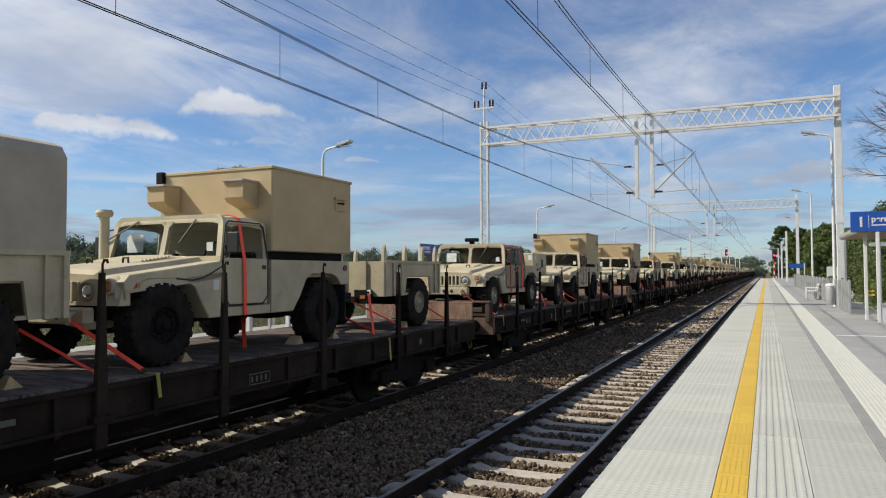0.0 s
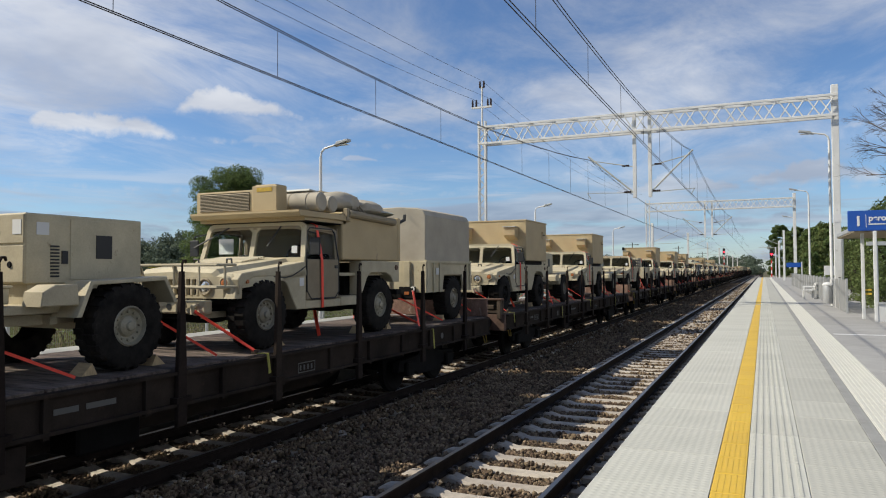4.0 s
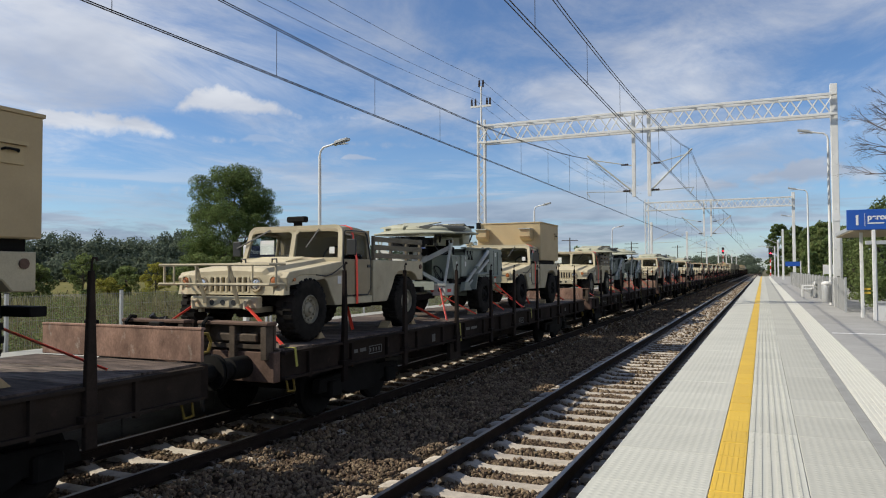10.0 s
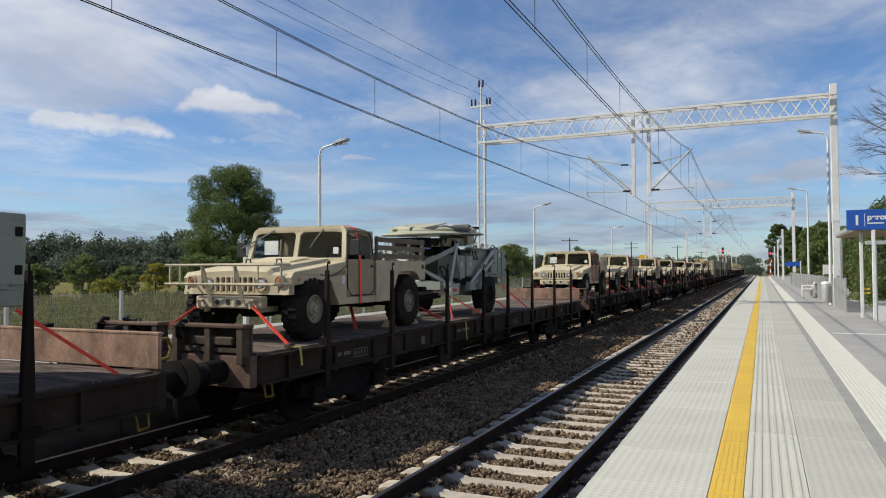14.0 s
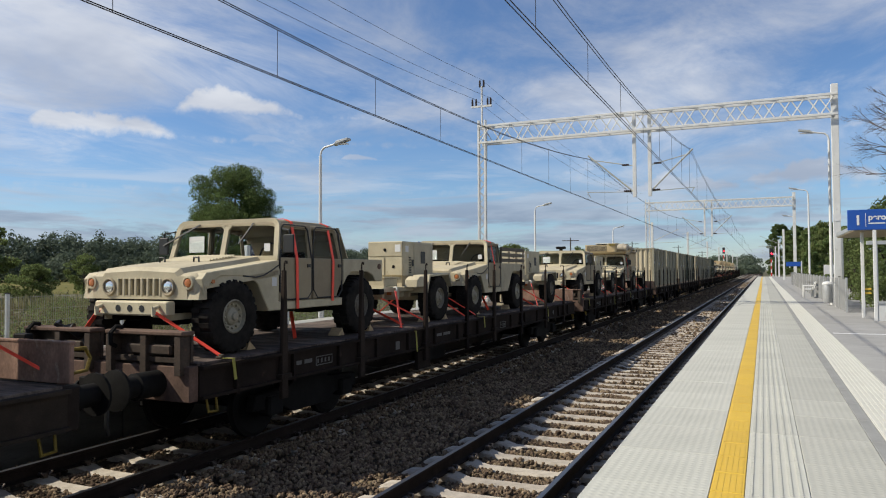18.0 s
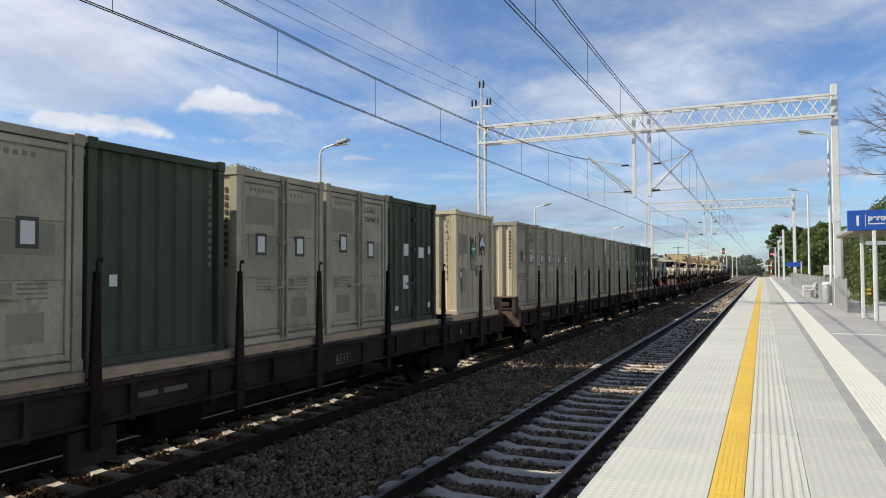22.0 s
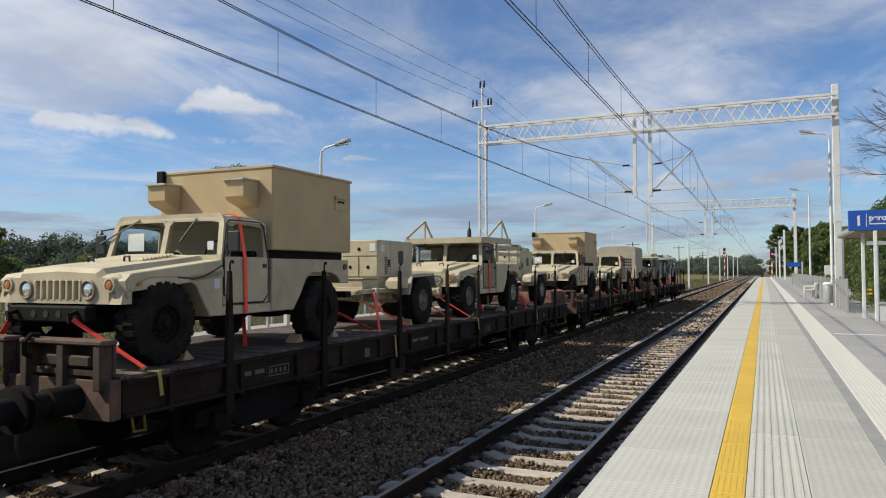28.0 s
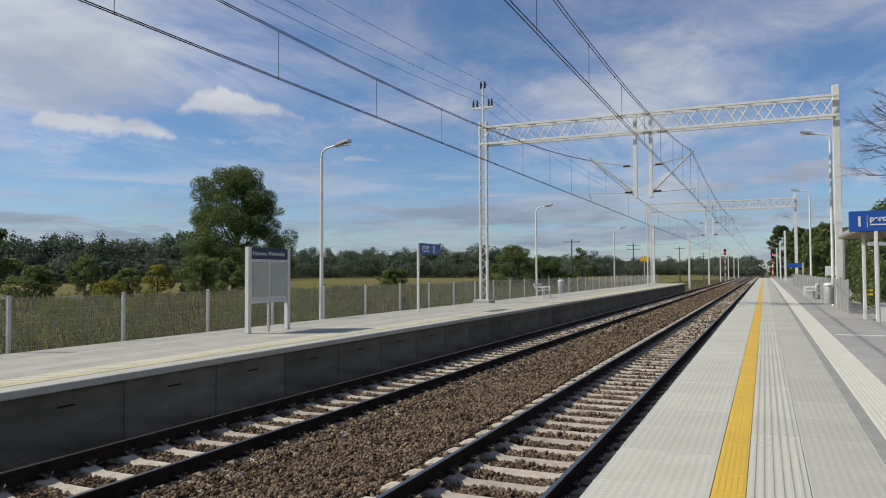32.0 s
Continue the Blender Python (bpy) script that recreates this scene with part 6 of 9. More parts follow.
    strap_to(root, (0.42, 4.0, 0.5), (1.0, 4.75, 0.03), 0.075, (1, 0, 0))

    # loads on the body
    if kind in ("shelter", "air"):
        def bx():
            bm = box(B(), -1.03, 1.03, 1.93, 3.98, 1.35, 2.50, 0.015)
            box(bm, -1.045, 1.045, 1.915, 3.995, 2.49, 2.53, 0.006)
            return bm
        sh = part("shelter_box", shared(("shelter", kind), bx, SAND), None, root, "sand-coloured equipment shelter")
        # near-black block paints the shade in the gap under the shelter
        part("shelter_base", shared("sgap_shade", lambda: box(B(), -0.90, 0.90, 2.0, 3.90, 1.18, 1.445), DARK), None, sh, "dark shelter base")
        part("handle_plate", shared("hplate", lambda: box(box(B(), 1.03, 1.045, 3.50, 3.78, 2.02, 2.2, 0.004), 1.03, 1.075, 3.48, 3.80, 2.2, 2.235), SAND), None, sh)
        part("latch", shared("latch", lambda: bent(B(), [(1.045, 3.56, 2.14), (1.075, 3.58, 2.15), (1.075, 3.70, 2.15), (1.045, 3.72, 2.14)], 0.012, 5), DARK), None, sh, "dark latch")
        part("corner_box", shared("cbox", lambda: box(B(), -1.05, -0.92, 1.86, 1.94, 2.36, 2.55, 0.01), DARK), None, sh)
        if kind == "shelter":
            for x in (-0.80, 0.62):
                def vent(x=x):
                    bm = prism(B(), [(1.93, 2.30), (1.62, 2.30), (1.62, 2.08), (1.68, 2.02), (1.93, 1.94)], "x", x - 0.17, x + 0.17, 0.008)
                    return bm
                v = part("vent_hood", shared(("vent", x), vent, SAND), None, sh, "projecting vent hood")
                part("hood_cap", shared(("vcap", x), lambda x=x: box(B(), x - 0.185, x + 0.185, 1.58, 1.93, 2.30, 2.325), STRUT), None, v)
        else:
            def ac():
                bm = box(B(), -0.95, -0.05, 1.62, 1.93, 1.97, 2.52, 0.02)
                box(bm, 0.02, 0.62, 1.72, 1.93, 2.06, 2.42, 0.02)
                box(bm, -0.98, 0.98, 1.52, 1.93, 1.90, 1.95, 0.01)
                return bm
            a = part("air_conditioner", shared("ac", ac, SAND), None, sh, "air conditioner box over the cab")

            def louvres():
                bm = B()
                for i in range(11):
                    box(bm, -0.89, -0.11, 1.604, 1.62, 2.04 + i * 0.039, 2.058 + i * 0.039)
                for i in range(6):
                    box(bm, -0.89 + i * 0.153, -0.875 + i * 0.153, 1.598, 1.62, 2.03, 2.46)
                return bm
            part("louvre", shared("louvre", louvres, GALV), None, a, "pale louvre grille")
            part("gable_plate", shared("gable", lambda: prism(B(), [(-0.12, 1.95), (0.06, 2.50), (0.14, 2.50), (0.04, 1.95)], "y", 1.63, 1.67), SAND), None, a)
            part("fan_cover", shared("acfan", lambda: box(B(), 0.10, 0.54, 1.70, 1.725, 2.12, 2.36, 0.01), DOOR_TAN), None, a, "brown fan cover")
    if kind == "roof":
        r = part("roof_deck", shared("roofdeck", lambda: box(prism(B(), [(0.76, 1.93), (0.80, 1.87), (2.2, 1.87), (2.2, 1.96), (0.76, 1.96)], "x", -1.04, 1.04, 0.008), -1.0, 1.0, 0.95, 2.1, 1.82, 1.87), SAND), None, root, "sand roof deck")
        # gap under the roof deck filled near-black in place of its shade
        part("deck_bearer", shared("rgap_shade", lambda: box(B(), -0.98, 0.98, 1.05, 2.0, 1.805, 1.87), DARK), None, r, "dark gap under the roof deck")
        part("rear_shelter", shared("rshel", lambda: box(box(B(), -1.0, 1.0, 2.0, 3.98, 1.24, 2.02, 0.02), -1.01, 1.01, 3.90, 4.0, 1.24, 2.04, 0.01), SAND), None, root, "low sand-coloured rear shelter")
        part("rolled_awning", shared("rawn", lambda: box(tube(B(), (1.02, 2.12, 2.0), (1.02, 3.72, 1.95), 0.065, 10), 0.98, 1.06, 2.05, 2.12, 1.88, 2.08, 0.01), DOOR_TAN), None, root, "dark rolled awning along the shelter")
        sb = part("side_box", shared("sidebx", lambda: box(box(B(), 0.16, 0.56, 0.84, 1.12, 1.96, 2.37, 0.015), 0.13, 0.59, 0.82, 0.86, 1.96, 2.35, 0.01), SAND), None, root, "upright sand-coloured box")
        part("warning_plate", shared("sbplate", lambda: box(B(), 0.22, 0.50, 0.814, 0.82, 2.26, 2.32), YELLOW_METAL), None, sb, "yellow warning plate")
        a = part("air_conditioner", shared("ac2", lambda: box(box(B(), -0.95, 0.12, 0.86, 1.40, 1.96, 2.28, 0.02), -0.98, 0.15, 0.84, 0.88, 1.96, 2.30, 0.01), SAND), None, r, "roof air conditioner")
        part("louvre_back", shared("louvb", lambda: box(B(), -0.90, 0.07, 0.834, 0.84, 1.99, 2.27), DARK), None, a, "dark louvre opening")
        part("louvre", shared("louv2", lambda: [prism(bm_, [(0.818, 1.994 + i * 0.0225), (0.835, 2.012 + i * 0.0225), (0.835, 2.002 + i * 0.0225)], "x", -0.90, 0.07) for bm_ in [B()] for i in range(12)][0], DOOR_TAN), None, a, "brown louvre")
        for j, (x, y, z, q, ln) in enumerate(((0.22, 1.42, 2.13, 0.155, 0.78), (0.02, 1.78, 2.12, 0.14, 0.95))):
            rl = part("canvas_roll", shared(("roll", j), lambda x=x, y=y, z=z, q=q, ln=ln: lathe(B(), [(0, q * 0.85), (0.02, q), (ln * 0.3, q), (ln * 0.32, q * 0.92), (ln * 0.34, q), (ln * 0.72, q * 1.02), (ln * 0.74, q * 0.93), (ln * 0.76, q), (ln - 0.02, q * 0.97), (ln, q * 0.8)], (x, y, z), "x", 16), CANVAS), None, r, "rolled canvas")
            part("roll_strap", shared(("rollst", j), lambda x=x, y=y, z=z, q=q, ln=ln: lathe(B(), [(ln * 0.315, q * 0.96), (ln * 0.35, q * 0.96)], (x, y, z), "x", 16), DOOR_TAN), None, rl)

        def bundle(i):
            rng = random.Random(3 + i)
            bm = B()
            sx, sy, sz = rng.uniform(0.28, 0.42), rng.uniform(0.32, 0.5), rng.uniform(0.15, 0.22)
            for v in bmesh.ops.create_icosphere(bm, subdivisions=3, radius=1.0)["verts"]:
                q = v.co * (1 + 0.16 * noise.noise(v.co * 2.2 + Vector((i, 0, 0))) + 0.07 * noise.noise(v.co * 6))
                v.co = Vector((q.x * sx, q.y * sy, max(-0.6, q.z) * sz))
            return bm
        for i, (x, y, z) in enumerate(((-0.55, 2.25, 2.20), (0.05, 2.3, 2.24), (0.60, 2.42, 2.20), (-0.3, 2.8, 2.20), (0.35, 2.95, 2.19), (0.72, 3.10, 2.15), (-0.6, 3.4, 2.15), (0.15, 3.45, 2.14))):
            part("canvas_pack", shared(("bundle", i), lambda i=i: bundle(i), CANVAS), None, r, "lashed canvas bundle", at=pose(x, y, z))
        part("folded_panel", shared("fpanel", lambda: prism(B(), [(2.0, 2.40), (2.02, 2.43), (2.95, 2.36), (2.95, 2.33)], "x", -0.75, 0.35, 0.006), STRUT), None, r, "tilted grey panel on the load")
        for j, (y0, y1) in enumerate(((2.2, 2.6), (2.9, 2.7))):
            part("lashing", shared(("rlash", j), lambda y0=y0, y1=y1: bent(B(), [(-1.0, y0, 2.03), (-0.5, y0, 2.40), (0.3, (y0 + y1) / 2, 2.42), (0.75, y1, 2.33), (1.02, y1, 2.02)], 0.018, 5), DOOR_TAN), None, r, "brown lashing strap")
        part("folded_dish", shared("fdish", lambda: lathe(B(), [(0, 0.45), (0.03, 0.55), (0.06, 0.5), (0.10, 0.3)], (0.55, 3.45, 2.06), "z", 24), DISH_TAN), None, r, "pale flat dish cover")
        part("rear_lamp", shared("rrlamp", lambda: bent(B(), [(0.98, 3.98, 1.95), (1.02, 4.14, 2.02), (1.02, 4.16, 2.12)], 0.03, 6), BLACK), None, root, "dark rear lamp on a bracket")
    if kind == "frame":
        def fr():
            bm = B()
            for x in (-1.03, 1.03):
                bar(bm, (x, 0.86, 1.80), (x, 3.0, 1.83), 0.14, 0.03, (0, 0, 1))
            for y, z in ((0.86, 1.80), (3.0, 1.83)):
                bar(bm, (-1.03, y, z), (1.03, y, z), 0.14, 0.03, (0, 0, 1))
            for y in (1.4, 1.95, 2.5):
                bar(bm, (-1.03, y, 1.83), (1.03, y, 1.83), 0.06, 0.03, (0, 0, 1))
            for x, f in ((-0.97, 0.82), (0.97, 1.42)):
                for a, b in (((x, f, 1.88), (x, f + 1.05, 2.36)), ((x, f + 1.05, 2.36), (x, f + 1.55, 1.90)), ((x, f + 1.05, 1.88), (x, f + 1.05, 2.34))):
                    bar(bm, a, b, 0.055, 0.03, (0, 1, 0))
            for x in (-1.0, 1.0):
                for y in (1.98, 2.9):
                    bar(bm, (x, y, 1.3), (x, y, 1.78), 0.06, 0.04, (0, 1, 0))
            for x in (-1.0, 1.0):
                for z in (1.48, 1.66):
                    bar(bm, (x, 2.0, z), (x, 3.9, z), 0.09, 0.025, (0, 0, 1))
                for y in (2.05, 2.95, 3.85):
                    bar(bm, (x, y, 1.28), (x, y, 1.72), 0.06, 0.03, (0, 1, 0))
            return bm
        r = part("roof_frame", shared("rframe", fr, TAN), None, root, "tan steel frame over the cab")
        part("antenna_base", shared("antb", lambda: lathe(B(), [(0, 0.06), (0.22, 0.05), (0.3, 0.015), (0.45, 0.01)], (0.45, 1.5, 1.85), "z", 10), BLACK), None, r)
        part("deck_board", shared("dboard", lambda: box(B(), -1.0, 1.0, 0.88, 1.95, 1.84, 1.86), SAND), None, r)
    if kind == "slats":
        for s in (-1, 1):
            for z in (1.31, 1.455, 1.60):
                part("slat", shared(("slat", s, z), lambda s=s, z=z: box(B(), s * 1.0 - 0.012, s * 1.0 + 0.012, 1.98, 3.92, z - 0.045, z + 0.045, 0.004), SLAT_WOOD), None, root, "brown wooden side slat")
            for y in (2.02, 2.66, 3.30, 3.88)[:: 1 if s > 0 else 3]:
                part("slat_post", shared(("spost", s, y), lambda s=s, y=y: box(B(), s * 0.975 - 0.02, s * 0.975 + 0.02, y - 0.035, y + 0.035, 1.16, 1.655), SLAT_WOOD), None, root)
    if kind == "rack":
        for x in (-0.85, 0.85):
            part("rack_rail", shared(("rkrail", x), lambda x=x: bar(B(), (x, 1.85, 1.75), (x, 4.62, 1.77), 0.06, 0.05, (0, 0, 1)), TAN), None, root, "tan rack rail")
            part("rack_tube", shared(("rktube", x), lambda x=x: bent(B(), [(x - 0.04, 1.95, 1.60), (x - 0.04, 2.9, 1.62), (x - 0.04, 3.55, 1.60)], 0.018, 6), GALV), None, root, "pale lower rack tube")
            for y in (2.10, 2.66, 2.76, 3.50, 3.62):
                part("rack_post", shared(("rkpost", x, y), lambda x=x, y=y: box(box(B(), x - 0.03, x + 0.03, y - 0.028, y + 0.028, 1.25, 1.72), x - 0.05, x + 0.05, y - 0.06, y + 0.06, 1.28, 1.31), TAN), None, root)
            part("rack_brace", shared(("rkbrace", x), lambda x=x: bar(B(), (x, 3.62, 1.52), (x, 4.15, 1.74), 0.045, 0.03, (0, 1, 0)), TAN), None, root)
        for y in (1.95, 2.5, 3.2, 3.9, 4.5):
            part("rack_crossbar", shared(("rkx", y), lambda y=y: box(B(), -0.85, 0.85, y - 0.025, y + 0.025, 1.775, 1.81), TAN), None, root)
        for j, (x, y) in enumerate(((0.62, 2.42), (-0.30, 2.60), (0.60, 3.56))):
            part("rope_coil", shared(("coil", j), lambda x=x, y=y, j=j: bent(B(), [(x + 0.07 * math.sin(a * 2.1), y + (0.11 + 0.02 * math.sin(a * 0.7)) * math.cos(a), 1.50 + (0.20 + 0.03 * math.sin(a * 0.9)) * math.sin(a * 1.03) - 0.05 * j) for a in [i * 0.45 for i in range(60)]], 0.016, 5), CANVAS), None, root, "hanging coil of sand-coloured rope")
        part("gear_case", shared("fgear", lambda: box(box(B(), 0.15, 0.40, 2.2, 2.42, 1.25, 1.58, 0.03), -0.6, -0.2, 2.3, 2.8, 1.25, 1.40, 0.05), DARK), None, root, "dark stowed gear")
        part("cable", shared("rkcable", lambda: bent(B(), [(-0.85 + 0.17 * i, 2.0 + 0.22 * i, 1.62 + 0.05 * math.sin(i * 1.7)) for i in range(11)], 0.012, 5), WHITE_POST), None, root, "loose white cable")
    return root


def trailer_base(label, frame_paint, kind):
    root = thing("military_trailer", label, "trailer", "trailers on the train")
    wheel(root, 0.86, 0, 1, dusty=kind != "dish")
    wheel(root, -0.86, 0, -1)
    chock(root, 0.85, 0.42, 1), chock(root, 0.85, -0.42, -1)

    def skeleton():
        bm = B()
        for x in (-0.45, 0.45):
            box(bm, x - 0.04, x + 0.04, -1.75, 0.85, 0.52, 0.62)
        for y in (-1.7, -0.6, 0.8):
            box(bm, -0.6, 0.6, y - 0.04, y + 0.04, 0.52, 0.62)
        box(bm, -0.74, 0.74, -0.06, 0.06, 0.42, 0.52)
        tube(bm, (-0.42, -1.7, 0.56), (0, -2.35, 0.56), 0.04, 8)
        tube(bm, (0.42, -1.7, 0.56), (0, -2.35, 0.56), 0.04, 8)
        lathe(bm, [(0, 0.07), (0.05, 0.07)], (0, -2.4, 0.54), "z", 12)
        tube(bm, (0.0, -2.0, 0.1), (0, -2.0, 0.7), 0.035, 8)
        box(bm, -0.1, 0.1, -2.1, -1.9, 0.0, 0.06)
        return bm
    part("frame", shared(("tframe", frame_paint.name), skeleton, frame_paint), None, root, "trailer frame and drawbar")
    hy = -2.24 if kind == "dish" else -1.62
    strap_to(root, (0.82, hy, 0.66), (1.16, hy - 0.42, 0.0), 0.065, (0, 1, 0))
    part("strap_hook", shared(("thook", hy), lambda: bent(B(), [(0.74, hy + 0.08, 0.72), (0.80, hy + 0.07, 0.73), (0.84, hy + 0.02, 0.68), (0.81, hy - 0.02, 0.65)], 0.016, 5), STRUT), None, root, "steel strap hook")
    for p, q in (((0.44, -1.6, 0.54), (1.05, -0.70, 0.02)), ((-0.44, -1.6, 0.54), (-1.0, -0.9, 0.03)), ((0.44, 0.78, 0.54), (1.04, 1.3, 0.02))):
        strap_to(root, p, q, 0.03, (0, 0, 1))
    ratchet(root, (1.17, hy - 0.43, -0.06), 0.36)
    for x in (0.62,):
        pl = part("marker_plate", shared(("tlamp", x, frame_paint.name), lambda x=x: box(B(), x - 0.18, x + 0.18, -1.50, -1.44, 0.50, 0.74, 0.008), frame_paint), None, root, "front marker plate")
        part("marker_lens", shared(("mlens", x), lambda x=x: box(B(), x - 0.05, x + 0.05, -1.512, -1.50, 0.58, 0.64), AMBER), None, pl, "amber marker lens")
    return root


def fender(parent, paint):
    for s in (-1, 1):
        pts = [(-0.66, 0.60), (-0.50, 0.96), (0.50, 1.0), (0.66, 0.72), (0.62, 0.70), (0.47, 0.955), (-0.47, 0.92), (-0.60, 0.60)]
        part("fender", shared(("fender", s, paint.name), lambda s=s: prism(B(), pts, "x", s * 0.64, s * 1.02, 0.006), paint), None, parent, "angular fender")


def generator(dark=False, back=0.0):
    C = GEN_BLACK if dark else TAN
    root = trailer_base("dark green generator set on a tan single-axle trailer" if dark else "tan generator set on a single-axle military trailer", TAN, "gen")
    fender(root, TAN)
    part("bed_plate", shared("bedplate", lambda: box(B(), -0.72, 0.72, -1.95, 0.8, 0.64, 0.72, 0.006), TAN), None, root)

    g = part("generator_housing", shared(("gbox", dark), lambda: box(B(), -0.41, 0.41, -0.78, 0.70, 0.93, 1.66, 0.015), C), None, root, "boxy generator housing", at=pose(0, back, 0))
    part("skid", shared(("gskid", dark), lambda: box(B(), -0.36, 0.36, -0.72, 0.64, 0.72, 0.93), C), None, g)
    for x in (-0.40, 0.015):
        part("front_door", shared(("gfd", dark, x), lambda x=x: box(B(), x, x + 0.385, -0.795, -0.78, 0.95, 1.325, 0.005), C), None, g, "small front door")
    part("top_panel", shared(("gtp", dark), lambda: box(B(), -0.40, 0.40, -0.795, -0.78, 1.35, 1.645, 0.005), C), None, g)
    part("side_door", shared(("gsd", dark), lambda: box(B(), 0.41, 0.422, -0.27, 0.62, 0.97, 1.62, 0.005), C), None, g, "side access door")
    part("panel_window", shared("gpanel", lambda: box(B(), 0.422, 0.43, 0.05, 0.26, 1.20, 1.46), BLACK), None, g, "dark panel window")
    part("louvre", shared("glouv", lambda: [box(bm_, 0.41, 0.42, -0.50, -0.40, 1.0 + i * 0.035, 1.018 + i * 0.035) and bm_ for bm_ in [B()] for i in range(10)][0], BLACK), None, g, "dark louvre")
    part("gauge_plate", shared("gdoor", lambda: box(B(), 0.41, 0.426, -0.37, -0.30, 1.14, 1.28), BLACK), None, g)
    part("data_plate", shared("gplate", lambda: box(B(), 0.24, 0.37, -0.80, -0.795, 1.44, 1.59), PAPER), None, g, "white data plate")
    part("data_plate", shared("gplate2", lambda: box(B(), 0.41, 0.415, -0.66, -0.52, 1.44, 1.57), PAPER), None, g, "white data plate")
    for x, z in ((-0.20, 1.13), (0.20, 1.13), (0.0, 1.48)):
        part("latch", shared(("glatch", x), lambda x=x, z=z: lathe(B(), [(-0.012, 0.028), (0, 0.036)], (x, -0.796, z), "y", 10), DARK), None, g, "round dark latch")
    tb = part("tool_box", shared("toolbox", lambda: box(box(B(), -0.56, 0.56, -1.60, -1.04, 0.74, 0.90, 0.012), -0.58, 0.58, -1.62, -1.02, 0.90, 0.925, 0.006), TAN), None, root, "low tan tool box")
    part("front_rail", shared("gfrail", lambda: box(box(B(), -0.70, 0.70, -1.98, -1.88, 0.62, 0.70, 0.008), -0.66, 0.66, -1.78, -1.70, 0.70, 0.76, 0.006), TAN), None, root)
    part("junction_box", shared("fbrak", lambda: prism(B(), [(-1.02, 0.72), (-1.0, 0.86), (-0.86, 0.93), (-0.62, 0.93), (-0.60, 0.72)], "x", 0.70, 0.98, 0.01), TAN), None, root, "tan box in front of the fender")
    return root


def cargo_trailer(load):
    labels = {"box": "tan cargo trailer carrying a tall tan equipment box", "open": "tan open cargo trailer with upright pointed bows", "cover": "tan cargo trailer under a pale canvas cover"}
    root = trailer_base(labels[load], DARK, "cargo")

    def bed_():
        bm = B()
        out = [(-1.40, 0.62), (-1.40, 1.25), (0.95, 1.25), (0.95, 0.62), (0.55, 0.62), (0.50, 0.98), (-0.50, 0.98), (-0.58, 0.62)]
        for s in (-1, 1):
            prism(bm, out, "x", s * 0.96, s * 1.0)
            for y in (-1.37, -1.05, -0.75, 0.72, 0.92):
                box(bm, s * 1.0, s * 1.035, y - 0.03, y + 0.03, 0.62, 1.25)
            box(bm, s * 0.97, s * 1.04, -1.41, 0.96, 1.22, 1.27)
            box(bm, s * 0.64, s * 0.96, -0.5, 0.5, 0.96, 0.985)
        box(bm, -1.0, 1.0, -1.43, -1.39, 0.62, 1.25)
        box(bm, -1.0, 1.0, 0.93, 0.97, 0.62, 1.25)
        for x in (-0.78, -0.32, 0.14, 0.60, 0.97):
            box(bm, x - 0.07, x + 0.07, -1.47, -1.43, 0.62, 1.25, 0.004)
        box(bm, -0.98, 0.98, -1.4, 0.95, 0.62, 0.66)
        return bm
    b = part("cargo_bed", shared("cbed", bed_, TAN), None, root, "ribbed tan cargo bed")
    part("data_plate", shared("cplate", lambda: box(B(), 1.036, 1.04, -0.98, -0.84, 0.98, 1.12), PAPER), None, b)
    if load != "cover":
        for x in (-0.95, 0.95):
            for y in (-1.3, -0.5, 0.25, 0.85):
                part("bow_post", shared(("bow", x, y, load), lambda x=x, y=y: prism(B(), [(y - 0.06, 1.24), (y - 0.045, 1.44), (y, 1.56), (y + 0.045, 1.44), (y + 0.06, 1.24)], "x", x - 0.03, x + 0.03, 0.006), TAN if load == "open" else DARK), None, root, "pointed upright bow post")
    if load == "box":
        eb = part("equipment_box", shared("ebox", lambda: box(box(B(), -0.72, 0.72, -1.30, 0.02, 0.66, 1.78, 0.015), -0.5, 0.6, 0.02, 0.45, 0.66, 1.5, 0.02), TAN), None, root, "tall tan equipment box")
        part("vent_slots", shared("eslot", lambda: [box(bm_, 0.60, 0.606, 0.16, 0.34, 1.28 + i * 0.03, 1.29 + i * 0.03) and bm_ for bm_ in [B()] for i in range(6)][0], DARK), None, eb)
        part("front_opening", shared("eopen", lambda: box(B(), -0.62, -0.28, -1.306, -1.30, 1.34, 1.56), DARK), None, eb)
        part("red_tag", shared("etag", lambda: bar(B(), (0.735, -0.28, 1.78), (0.735, -0.30, 1.52), 0.10, 0.01, (0, 1, 0)), STRAP), None, eb, "orange-red strap over the box")
        part("yellow_strap", shared("ey", lambda: bar(B(), (-0.66, -1.315, 1.78), (-0.70, -1.42, 1.25), 0.05, 0.008, (1, 0, 0)), STRAP_END), None, eb)
    if load == "cover":
        def cov():
            prof = [(-1.0, 1.22), (-1.0, 2.18), (-0.93, 2.29), (-0.80, 2.34), (-0.4, 2.37), (0.4, 2.37), (0.80, 2.34), (0.93, 2.29), (1.0, 2.18), (1.0, 1.22)]
            bm = B()
            prism(bm, prof, "y", -1.40, 0.95, 0.02)
            return bm
        c = part("canvas_cover", shared("cover", cov, CANVAS), None, root, "pale canvas cover")
        part("rope_hem", shared("hem", lambda: box(B(), -1.02, 1.02, -1.42, 0.97, 1.22, 1.26), TAN), None, c)
    return root


